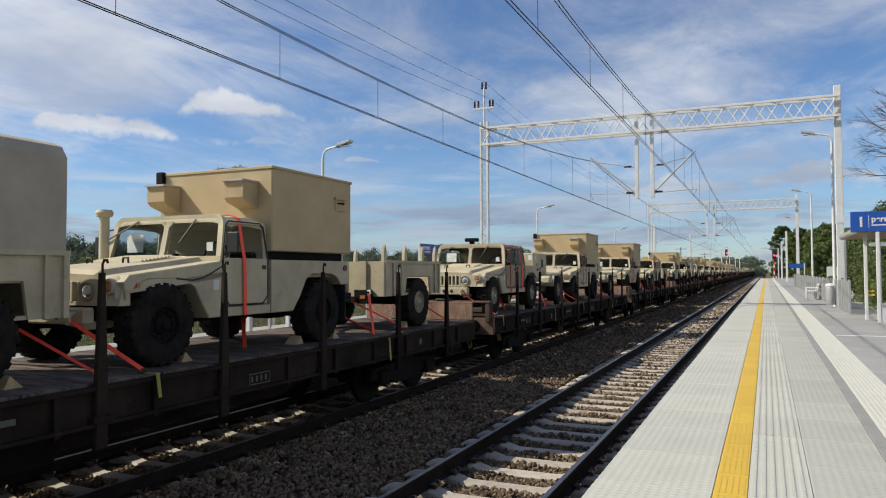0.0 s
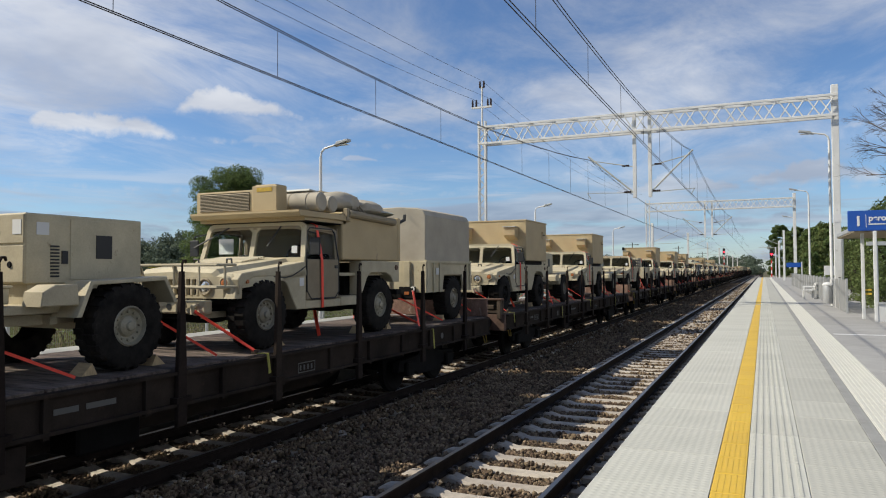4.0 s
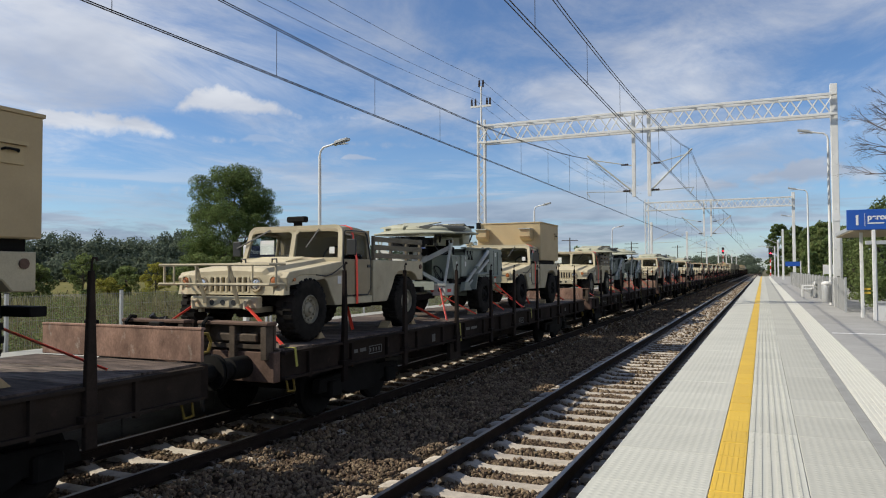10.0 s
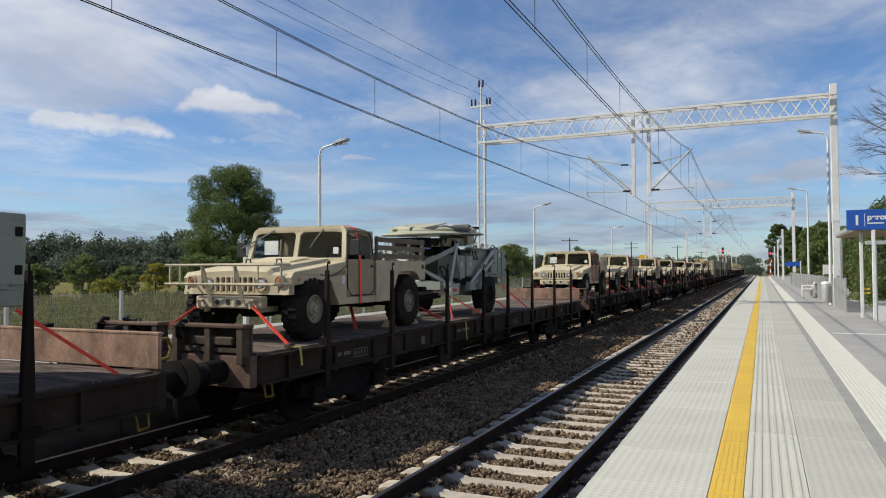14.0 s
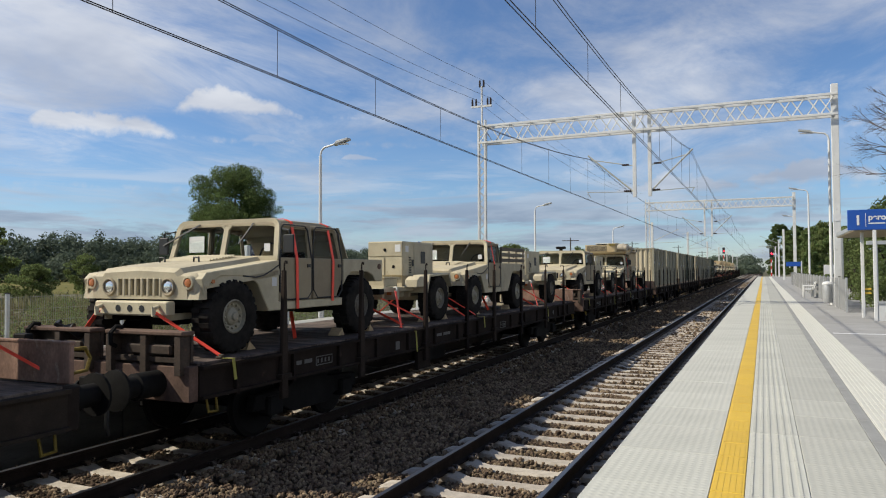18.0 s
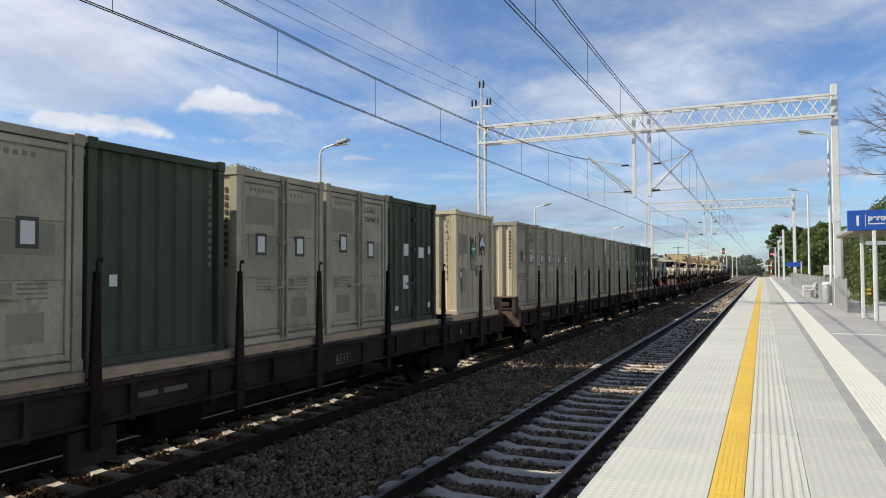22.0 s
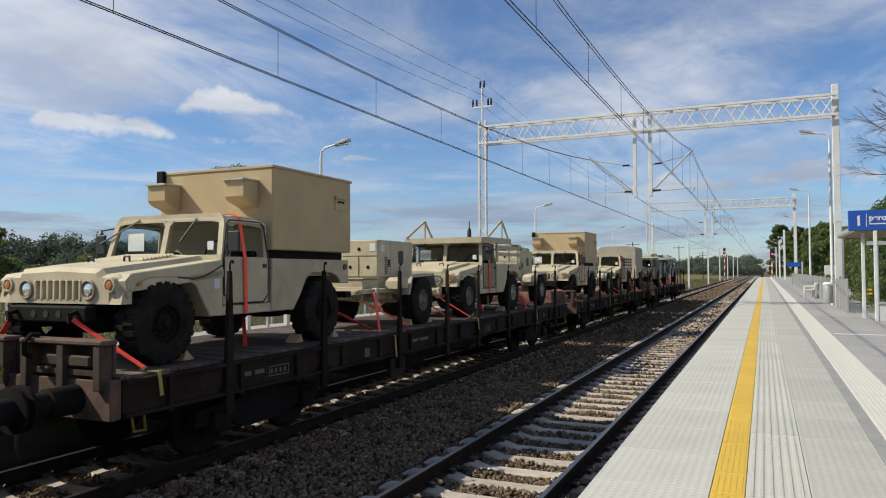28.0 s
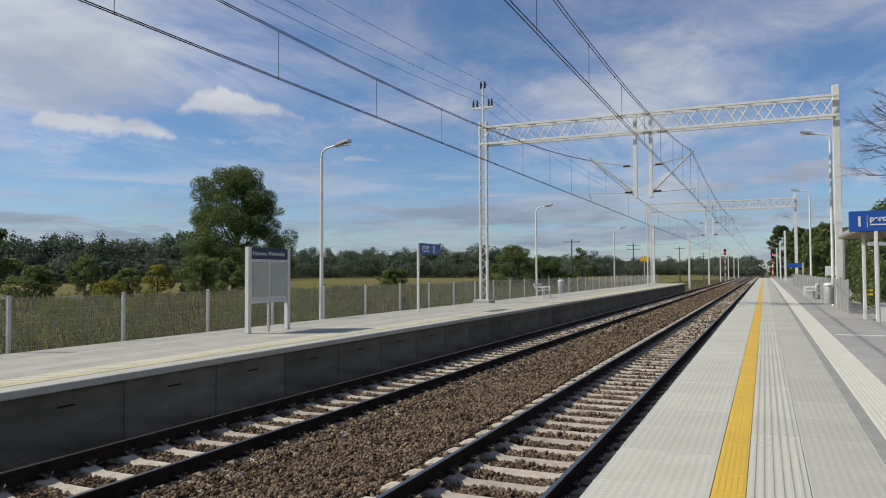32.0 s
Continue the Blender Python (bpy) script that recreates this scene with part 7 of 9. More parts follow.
def dish_trailer(turned=0.0, pale=False):
    G, P = GREY_GREEN, DISH_TAN if pale else DISH_CAMO
    k = "pale" if pale else "blotched"
    root = trailer_base("grey-green satellite dish trailer with a pale folded dish" if pale else "grey-green satellite dish trailer with a blotched folded dish", G, "dish")
    fender(root, G)

    part("cabinet_base", shared("dcbase", lambda: box(B(), -0.7, 0.7, -2.30, 1.2, 0.62, 0.80), G), None, root)
    c = part("cabinet", shared("dcab", lambda: prism(B(), [(-0.70, 0.90), (-0.70, 1.46), (-0.50, 1.56), (1.25, 1.60), (1.25, 0.86), (0.70, 0.82), (0.60, 0.98), (-0.60, 0.94)], "x", -0.74, 0.74, 0.012), G), None, root, "grey-green equipment cabinet")
    part("vent_panel", shared("dvent", lambda: box(B(), 0.74, 0.75, -0.70, -0.12, 1.30, 1.52, 0.004), DARK), None, c, "dark vent opening")
    for y in (-0.60, -0.41, -0.22):
        part("vent_brace", shared(("tri", y), lambda y=y: bar(bar(B(), (0.755, y - 0.10, 1.31), (0.755, y, 1.51), 0.03, 0.012, (0, 1, 0)), (0.755, y, 1.51), (0.755, y + 0.10, 1.31), 0.03, 0.012, (0, 1, 0)), G), None, c, "slanting vent brace")
    part("cabinet_ledge", shared("dledge", lambda: box(B(), 0.66, 0.80, -0.70, 1.25, 1.565, 1.60, 0.006), G), None, c)
    for s in (-1, 1):
        part("side_rail", shared(("drail", s), lambda s=s: box(B(), s * 0.80, s * 1.01, -0.30, 1.50, 0.885, 0.925, 0.006), G), None, root)
    wl = part("warning_label", shared("dwl", lambda: box(B(), 0.80, 0.806, 1.22, 1.36, 0.74, 0.88), PAPER), None, root, "white warning label with a red head")
    part("label_head", shared("dwlh", lambda: box(B(), 0.806, 0.81, 1.22, 1.36, 0.84, 0.88), RED_PAINT), None, wl, "red label strip")
    rc = part("rear_cabinet", shared("drcab", lambda: box(box(B(), -0.80, 0.80, 0.62, 1.82, 0.86, 1.60, 0.015), -0.80, 0.80, 1.20, 1.82, 0.72, 0.88, 0.012), G), None, root, "grey-green rear cabinet")
    part("cabinet_door", shared("dlouv", lambda: box(B(), 0.80, 0.83, 1.46, 1.78, 0.92, 1.53, 0.008), G), None, rc, "raised cabinet door")
    for z in (1.02, 1.38):
        part("door_latch", shared(("dlat", z), lambda z=z: box(B(), 0.83, 0.85, 1.68, 1.75, z, z + 0.09, 0.006), DARK), None, rc, "dark door latch")
    part("panel_seam", shared("dseam", lambda: box(B(), 0.795, 0.803, 1.18, 1.195, 0.90, 1.56), DARK), None, rc)
    part("white_label", shared("dlab", lambda: box(B(), 0.80, 0.806, 1.28, 1.38, 1.40, 1.50), PAPER), None, rc, "small white label")
    part("cabinet_post", shared("dpost", lambda: box(B(), 0.80, 0.84, 0.60, 0.66, 0.88, 1.62, 0.006), G), None, root)
    # two boxes of electronics ahead of the axle, on the near side, and one beyond
    for j, (x0, x1, y0, y1, z0, z1) in enumerate(((0.32, 0.82, -1.02, -0.64, 0.90, 1.40), (0.26, 0.78, -1.46, -1.03, 0.86, 1.40), (-0.80, -0.30, -1.30, -0.60, 0.88, 1.36))):
        e = part("electronics_box", shared(("debox", j), lambda x0=x0, x1=x1, y0=y0, y1=y1, z0=z0, z1=z1: box(box(B(), x0, x1, y0, y1, z0, z1, 0.02), x0 - 0.01, x1 + 0.01, y0 - 0.01, y1 + 0.01, z1 - 0.06, z1 - 0.045), G), None, root, "grey electronics box")
        if x0 > 0:
            part("box_label", shared(("dblab", j), lambda x1=x1, y0=y0: box(B(), x1, x1 + 0.004, y0 + 0.20, y0 + 0.27, 1.14, 1.25), PAPER), None, e, "white printed label")
            part("box_catch", shared(("dbcat", j), lambda x1=x1, y0=y0, y1=y1: box(B(), x1, x1 + 0.02, (y0 + y1) / 2 - 0.03, (y0 + y1) / 2 + 0.03, 1.30, 1.37, 0.005), STRUT), None, e, "steel catch")
    # empty space below the boxes filled near-black to stand for shade
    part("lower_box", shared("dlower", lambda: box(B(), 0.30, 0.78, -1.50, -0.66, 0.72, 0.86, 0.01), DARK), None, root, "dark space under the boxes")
    for k_, (a, b, q) in enumerate((((0.90, -1.06, 0.70), (0.90, 0.60, 1.56), 0.036), ((0.90, -0.98, 0.62), (0.90, 0.52, 1.30), 0.03))):
        st = part("strut", shared(("strut", k_), lambda a=a, b=b, q=q: tube(tube(B(), a, b, q, 8), Vector(a).lerp(Vector(b), 0.45), b, q * 1.3, 8), STRUT), None, root, "pale grey hydraulic strut")
        part("strut_joint", shared(("sjoint", k_), lambda a=a, b=b, q=q: lathe(B(), [(-0.05, q * 1.5), (0.05, q * 1.5)], Vector(a).lerp(Vector(b), 0.46), "x", 10), G), None, st, "grey strut collar")
    part("strut_head", shared("shead", lambda: box(B(), 0.85, 0.95, 0.50, 0.66, 1.22, 1.62, 0.015), G), None, root)
    part("strut_foot", shared("sfoot", lambda: prism(B(), [(-1.20, 0.58), (-1.12, 0.78), (-0.92, 0.78), (-0.72, 0.58)], "x", 0.84, 0.96, 0.01), G), None, root, "grey strut foot plate")
    # the front stand: two leaning stays, a pair of upright tubes, crossing braces
    for s in (-1, 1):
        part("outrigger_leg", shared(("oleg", s), lambda s=s: tube(tube(B(), (s * 0.90, -2.20, 0.70), (s * 0.90, -1.84, 1.60), 0.032, 8), (s * 0.90, -1.88, 1.50), (s * 0.90, -1.83, 1.64), 0.048, 8), STRUT), None, root, "pale steel stay")
        part("stay_eye", shared(("oeye", s), lambda s=s: bent(B(), [(s * 0.90 + 0.05 * math.cos(t), -1.82, 1.69 + 0.06 * math.sin(t)) for t in (2 * math.pi * i / 8 for i in range(9))], 0.014, 5), STRUT), None, root, "steel lifting eye")
        part("stay_plate", shared(("oplate", s), lambda s=s: bar(B(), (s * 0.90, -1.86, 1.56), (s * 0.20, -2.10, 1.20), 0.10, 0.03, (0, 0, 1)), STRUT), None, root)
        part("stay_brace", shared(("obrace", s), lambda s=s: bar(B(), (s * 0.86, -2.16, 0.74), (-s * 0.42, -2.02, 1.36), 0.07, 0.03, (0, 0, 1)), STRUT), None, root, "crossing flat brace")
        part("leg_brace", shared(("lbrace", s), lambda s=s: bar(B(), (s * 0.88, -1.84, 1.58), (s * 0.80, -1.36, 0.84), 0.06, 0.03, (0, 1, 0)), G), None, root)
        part("post_tube", shared(("ptube", s), lambda s=s: tube(B(), (s * 0.10, -2.18, 0.70), (s * 0.13, -2.02, 1.62), 0.055, 10), STRUT), None, root, "pale support tube")
        eb = part("end_box", shared(("ebx", s), lambda s=s: box(box(B(), s * 0.92, s * 0.50, -2.22, -1.75, 0.51, 0.74, 0.012), s * 0.94, s * 0.48, -2.24, -1.73, 0.72, 0.75, 0.006), STRUT), None, root, "pale corner box with lamps")
        for j, (x, q, m_) in enumerate(((0.80, 0.05, BLACK), (0.62, 0.045, RED_PAINT))):
            part("lamp_lens", shared(("ebl", s, j), lambda s=s, x=x, q=q: lathe(B(), [(-0.012, q * 0.8), (0.0, q)], (s * x, -2.222, 0.62), "y", 12), m_), None, eb)
        part("side_marker", shared(("ebm", s), lambda s=s: box(B(), s * 0.92, s * 0.926, -2.08, -1.88, 0.57, 0.64), RED_PAINT if s > 0 else BLACK), None, eb, "dull red side marker")
    part("collar", shared("dcollar", lambda: box(B(), -0.20, 0.20, -2.20, -2.02, 1.02, 1.10, 0.015), STRUT), None, root, "tube collar")
    part("post_head", shared("phead", lambda: box(B(), -0.28, 0.28, -2.20, -1.80, 1.58, 1.68, 0.02), G), None, root)
    part("drawbar", shared("dcoup", lambda: box(bar(bar(bar(B(), (-0.62, -2.15, 0.50), (0, -3.05, 0.40), 0.12, 0.10, (0, 0, 1)), (0.62, -2.15, 0.50), (0, -3.05, 0.40), 0.12, 0.10, (0, 0, 1)), (-0.40, -2.50, 0.47), (0.40, -2.50, 0.47), 0.10, 0.08, (0, 0, 1)), -0.10, 0.10, -3.20, -2.95, 0.32, 0.48, 0.02), DARK), None, root, "dark drawbar frame")
    part("tow_ring", shared("dring", lambda: bent(B(), [(0.09 * math.cos(t), -3.27 + 0.09 * math.sin(t), 0.40) for t in (2 * math.pi * i / 10 for i in range(11))], 0.024, 6), DARK), None, root, "steel tow ring")
    part("support_block", shared("jblock", lambda: box(box(B(), -0.16, 0.24, -2.95, -2.75, 0.0, 0.10, 0.008), -0.12, 0.16, -2.93, -2.78, 0.10, 0.22, 0.008), CHOCK), None, root, "stacked pine blocks under the drawbar")
    part("jack_post", shared("djack", lambda: tube(B(), (0.02, -2.85, 0.22), (0.02, -2.82, 0.80), 0.035, 10), STRUT), None, root, "pale jack post")
    for j, (x, y) in enumerate(((0.45, -1.60), (-0.30, -2.30))):
        part("cable_coil", shared(("coil", j), lambda x=x, y=y: bent(B(), [(x + 0.10 * math.cos(t * 1.3), y + 0.012 * t, 0.98 + 0.17 * math.sin(t)) for t in [i * 0.5 for i in range(26)]], 0.012, 5), BLACK), None, root, "black cable loops")
    part("hanging_cable", shared("dcab2", lambda: bent(B(), [(0.5, -1.83 + 0.11 * i, 1.62 - 0.20 * math.sin(math.pi * i / 9)) for i in range(10)], 0.012, 5), BLACK), None, root, "slack black cable")
    part("turntable", shared("ttable", lambda: lathe(B(), [(0, 0.40), (0.06, 0.40), (0.08, 0.32), (0.13, 0.30), (0.14, 0.36), (0.2, 0.36)], (0, -0.55, 1.50), "z", 22), DARK), None, root, "dark turntable")
    part("pedestal_gear", shared("dgear", lambda: box(box(B(), 0.10, 0.52, -1.10, -0.72, 1.42, 1.60, 0.02), -0.45, 0.05, -1.25, -0.80, 1.40, 1.56, 0.02), DARK), None, root, "dark drive gear beside the turntable")
    # the folded dish
    at = Matrix.Translation((0, -1.10, 1.86)) @ pose(0, 0, 0, 2.0, 0, turned)
    d = part("dish", shared(("dish", k), dish_mesh, [P, P]), None, root, "pale folded dish reflector", at=at)
    for s in (-1, 1):
        part("dish_petal", shared(("petal", s, k), lambda s=s: petal(s), P), None, d, "pale folded dish petal")
        part("petal_slot", shared(("pslot", s), lambda s=s: box(B(), min(s * 0.80, s * 0.905), max(s * 0.80, s * 0.905), 0.46, 0.70, 0.165, 0.225, 0.01), DARK), None, d, "dark petal opening")
    part("cover_sheet", shared(("tsheet", k), lambda: prism(B(), [(-1.15, 0.17), (-1.10, 0.20), (0.10, 0.33), (0.10, 0.305)], "x", -0.66, 0.30, 0.004), DISH_TAN), None, d, "thin pale cover sheet")
    part("rim_band", shared(("rband", k), lambda: bent(B(), [(1.125 * math.cos(t), (1.645 if math.sin(t) < 0 else 1.525) * math.sin(t), 0.045) for t in (2 * math.pi * i / 40 for i in range(41))], 0.016, 5), DISH_TAN), None, d, "pale dish rim")
    part("boom", shared(("boom", k), lambda: prism(B(), [(-1.45, -0.24), (-1.45, -0.12), (1.46, -0.03), (1.54, -0.08), (1.54, -0.20), (1.30, -0.24)], "x", -0.30, 0.30, 0.015), P), None, d, "tan boom under the dish")
    part("boom_lip", shared(("blip", k), lambda: box(B(), -0.36, 0.36, -0.10, 1.30, -0.06, -0.035, 0.006), P), None, d)
    part("feed_box", shared("feed", lambda: box(box(box(B(), -0.26, 0.40, -1.52, -0.98, -0.26, -0.03, 0.02), 0.40, 0.56, -1.40, -1.10, -0.20, -0.06, 0.01), -0.10, 0.30, -0.95, -0.62, -0.20, -0.05, 0.01), DOOR_TAN if pale else DARK), None, d, "feed box under the dish")
    part("feed_horn", shared("fhorn", lambda: lathe(B(), [(0, 0.05), (0.10, 0.06), (0.16, 0.11), (0.18, 0.11)], (0.20, -1.70, -0.14), "y", 14), BLACK), None, d, "black feed horn")
    part("feed_arm", shared("farm", lambda: bent(B(), [(0.34, -0.36, -0.16), (0.37, -0.36, 0.0), (0.37, -0.10, 0.0), (0.34, -0.10, -0.16)], 0.022, 6), BLACK), None, d)
    for j, y in enumerate((-0.72, 0.35)):
        part("boom_fitting", shared(("bfit", j), lambda y=y: box(B(), 0.30, 0.40, y, y + 0.14, -0.22 + 0.02 * (j % 2), -0.10, 0.01), DARK), None, d, "dark fitting on the boom")
    part("hinge_block", shared(("hblock", k), lambda: prism(B(), [(1.20, -0.20), (1.16, 0.14), (1.34, 0.32), (1.52, 0.26), (1.66, 0.0), (1.60, -0.20)], "x", -0.40, 0.40, 0.02), P), None, d, "rear hinge block")
    part("hinge_cable", shared("hinge", lambda: bent(B(), [(0.42, 1.30, 0.22), (0.45, 1.56, 0.20), (0.44, 1.68, 0.02), (0.40, 1.60, -0.16)], 0.018, 6), BLACK), None, d, "black hinge cable")
    strap_to(root, (0.60, 1.86, 0.68), (1.18, 2.55, 0.0), 0.035, (0, 0, 1))
    return root


def petal(s):
    """A folded side petal: half of an oval lid with a rounded edge, domed along its length."""
    bm = B()
    n = 18
    ring = [(0.03, -1.24)] + [(0.98 * math.cos(t) + 0.0, (1.30 if math.sin(t) > 0 else 1.24) * math.sin(t)) for t in (-math.pi / 2 + 0.06 + (math.pi - 0.12) * i / n for i in range(n + 1))] + [(0.03, 1.30)]

    def dome(x, y):
        return 0.285 - 0.05 * (y + 0.1) ** 2 - 0.05 * x * x - (0.03 if s > 0 else 0.0)
    lo = [bm.verts.new((s * x, y, 0.10)) for x, y in ring]
    mid = [bm.verts.new((s * x, y, dome(x, y) - 0.05)) for x, y in ring]
    top = [bm.verts.new((s * (0.03 + (x - 0.03) * 0.93), y * 0.95, dome(x, y))) for x, y in ring]
    k = len(ring)
    for A, C in ((lo, mid), (mid, top)):
        for i in range(k):
            bm.faces.new((A[i], A[(i + 1) % k], C[(i + 1) % k], C[i]))
    bm.faces.new(lo[::-1])
    crest = [bm.verts.new((s * 0.45, y, dome(0.4, y) + 0.012)) for y in (-0.8, 0.0, 0.8)]
    for i in range(k):
        p, q = top[i], top[(i + 1) % k]
        c = min(crest, key=lambda v: abs(v.co.y - p.co.y))
        e = min(crest, key=lambda v: abs(v.co.y - q.co.y))
        bm.faces.new((p, q, c))
        if e is not c:
            bm.faces.new((q, e, c))
    return bm


def dish_mesh():
    """The reflector lies face down: a thin shell, pale above, dark below."""
    bm = B()
    n = 48
    levels = ((1.0, 0.02), (0.985, 0.055), (0.80, 0.12), (0.5, 0.165), (0.2, 0.18))

    def ring(f, z):
        return [bm.verts.new((math.cos(t) * 1.12 * f, math.sin(t) * (1.64 if math.sin(t) < 0 else 1.52) * f, z)) for t in (2 * math.pi * i / n for i in range(n))]
    up = [ring(f, z) for f, z in levels]
    down = [ring(f, z) for f, z in ((0.97, 0.015), (0.78, 0.07), (0.45, 0.11))]

    def join(A, C, mi):
        for i in range(n):
            bm.faces.new((A[i], A[(i + 1) % n], C[(i + 1) % n], C[i])).material_index = mi
    for A, C in zip(up[:-1], up[1:]):
        join(A, C, 0)
    bm.faces.new(up[-1])
    join(down[0], up[0], 0)
    join(down[1], down[0], 1)
    join(down[2], down[1], 1)
    bm.faces.new(down[-1]).material_index = 1
    return bm


# ---- containers ----
def flat_text(body, size):
    """Stencilled lettering as a shared mesh."""
    if ("text", body) not in SHARED:
        o = lettering("lettering", body, size, pose(0, 0, 0), DARK_LABEL, None)
        SHARED[("text", body)] = o.data
        bpy.data.objects.remove(o)
    return SHARED[("text", body)]


CW = 1.93


def container(paint, face, marks="", seed=0, hazard=False, CW=CW, end_text=""):
    """A small steel container; face: doors or ribs on the near long side."""
    green = paint is CONT_GREEN
    root = thing("shipping_container", ("dark green" if green else "weathered tan") + (" steel container with double doors on bearer timbers" if face == "doors" else " corrugated steel container on bearer timbers"),
                 "container", "containers on the train")
    H0, H1 = 0.09, 2.37
    n = paint.name + ("" if CW < 2 else " wide")

    def skeleton():
        bm = B()
        for x in (-1.16, 1.16):
            for y in (0.05, CW - 0.05):
                box(bm, x - 0.06, x + 0.06, y - 0.05, y + 0.05, H0, H1, 0.006)
                for z in (H0, H1 - 0.11):
                    box(bm, x - 0.075, x + 0.075, y - 0.06, y + 0.06, z, z + 0.12, 0.01)
        for z in (H0 + 0.02, H1 - 0.09):
            for y in (0.03, CW - 0.09):
                box(bm, -1.1, 1.1, y, y + 0.06, z, z + 0.08)
            for x in (-1.21, 1.13):
                box(bm, x, x + 0.07, 0.1, CW - 0.1, z, z + 0.08)
        box(bm, -1.15, 1.15, 0.05, CW - 0.05, H1 - 0.06, H1 - 0.03)
        box(bm, -1.15, 1.15, 0.05, CW - 0.05, H0 + 0.10, H0 + 0.14)
        return bm
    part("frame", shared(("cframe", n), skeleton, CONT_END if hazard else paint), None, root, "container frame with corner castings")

    def wave(a, b, base, depth, k):
        pts, st = [], (b - a) / k
        for i in range(k):
            p = a + i * st
            pts += [(p, base), (p + st * 0.36, base), (p + st * 0.5, base + depth), (p + st * 0.86, base + depth)]
        pts.append((b, base))
        return pts

    def end(e):
        p = wave(-1.1, 1.1, 0.10 if e == 0 else CW - 0.10, -0.045 if e == 0 else 0.045, 8)
        q = 0.12 if e == 0 else CW - 0.12
        return prism(B(), p + [(1.1, q), (-1.1, q)], "z", H0 + 0.10, H1 - 0.08)
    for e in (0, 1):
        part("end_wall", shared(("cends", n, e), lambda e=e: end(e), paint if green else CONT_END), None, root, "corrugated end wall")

    def ribs(s):
        bm = B()
        p = [(s * (b_), a_) for a_, b_ in wave(0.1, CW - 0.1, 1.125, 0.035, 7)]
        prism(bm, p + [(s * 1.09, CW - 0.1), (s * 1.09, 0.1)], "z", H0 + 0.10, H1 - 0.08)
        return bm
    part("side_wall", shared(("cside", n, -1), lambda: ribs(-1), paint), None, root, "corrugated side wall")
    if face == "ribs":
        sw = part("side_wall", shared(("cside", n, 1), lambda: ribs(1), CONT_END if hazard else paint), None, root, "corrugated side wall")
        if seed == 9:
            part("lettering", flat_text("\n".join("USAU180386") + "\n\n4", 0.155), None, sw, "dark vertical stencilled lettering", at=Matrix.Translation((1.172, CW - 0.29, 2.08)) @ pose(0, 0, 0, 90, 0, 90))
        else:
            part("stencil", shared(("cst_r", n), lambda: [box(bm_, 1.167, 1.170, CW - 0.21, CW - 0.17, 2.06 - i * 0.095, 2.11 - i * 0.095) and bm_ for bm_ in [B()] for i in range(11)][0], FAINT_STENCIL), None, sw, "faint vertical stencil marks")
            for k_, (y0, y1, z0, z1) in enumerate(((0.14, 0.72, 1.42, 1.86), (0.98, 1.22, 1.05, 1.62), (1.30, 1.74, 0.92, 1.18), (0.40, 0.66, 0.60, 1.10))):
                part("repaint_patch", shared(("rpatch", k_), lambda y0=y0, y1=y1, z0=z0, z1=z1: box(B(), 1.168, 1.1715, y0, y1, z0, z1), CONT_PATCH), None, sw, "repainted darker tan patch") if not green else None
        part("paper_label", shared("cpl_r", lambda: box(B(), 1.167, 1.171, 0.30, 0.40, 0.9, 1.02), PAPER), None, sw)
    else:
        for i, (a, b) in enumerate(((0.11, CW / 2 - 0.006), (CW / 2 + 0.006, CW - 0.11))):
            d = part("door", shared(("cdoor", n, i), lambda a=a, b=b: box(B(), 1.12, 1.17, a, b, H0 + 0.11, H1 - 0.09, 0.008), paint), None, root, "panelled steel door")
            def gasket(a=a, b=b):
                bm = B()
                for y0, y1 in ((a - 0.012, a + 0.012), (b - 0.012, b + 0.006)):
                    box(bm, 1.15, 1.1725, y0, y1, H0 + 0.11, H1 - 0.09)
                box(bm, 1.15, 1.1725, a, b, H1 - 0.10, H1 - 0.082)
                return bm
            part("door_gasket", shared(("cgask", i), gasket, BLACK), None, d, "black rubber door gasket")
            if green:
                for k_ in range(3):
                    part("door_rib", shared(("crib", i, k_), lambda a=a, b=b, k_=k_: prism(B(), [(1.17, a + 0.08 + k_ * 0.26), (1.205, a + 0.11 + k_ * 0.26), (1.205, a + 0.20 + k_ * 0.26), (1.17, a + 0.23 + k_ * 0.26)], "z", H0 + 0.16, H1 - 0.14), paint), None, d)
            else:
                for z0_, z1_ in ((0.28, 0.90), (0.97, 1.45), (1.52, 2.18)):
                    part("door_panel", shared(("cpan", n, i, z0_), lambda a=a, b=b, z0_=z0_, z1_=z1_: box(B(), 1.17, 1.182, a + 0.06, b - 0.06, z0_, z1_, 0.006), paint), None, d)

                def frame_bars(a=a, b=b):
                    bm = B()
                    for y0, y1 in ((a + 0.002, a + 0.055), (b - 0.055, b - 0.002)):
                        box(bm, 1.165, 1.205, y0, y1, H0 + 0.115, H1 - 0.095, 0.008)
                    for z0_, z1_ in ((0.215, 0.27), (2.195, 2.26)):
                        box(bm, 1.165, 1.20, a + 0.05, b - 0.05, z0_, z1_, 0.008)
                    return bm
                part("door_frame", shared(("cdf", i), frame_bars, paint), None, d, "raised door framing")

            def rod(a=a, b=b, i=i):
                y = (b - 0.04) if i == 0 else (a + 0.04)
                bm = tube(B(), (1.232, y, H0 + 0.05), (1.232, y, H1 - 0.03), 0.018, 8)
                for z in (0.3, 0.86, 1.42, 1.98):
                    box(bm, 1.17, 1.255, y - 0.035, y + 0.035, z, z + 0.06)
                bar(bm, (1.24, y, 0.84), (1.25, y + (-0.3 if i == 0 else 0.3), 0.82), 0.035, 0.018, (0, 0, 1))
                return bm
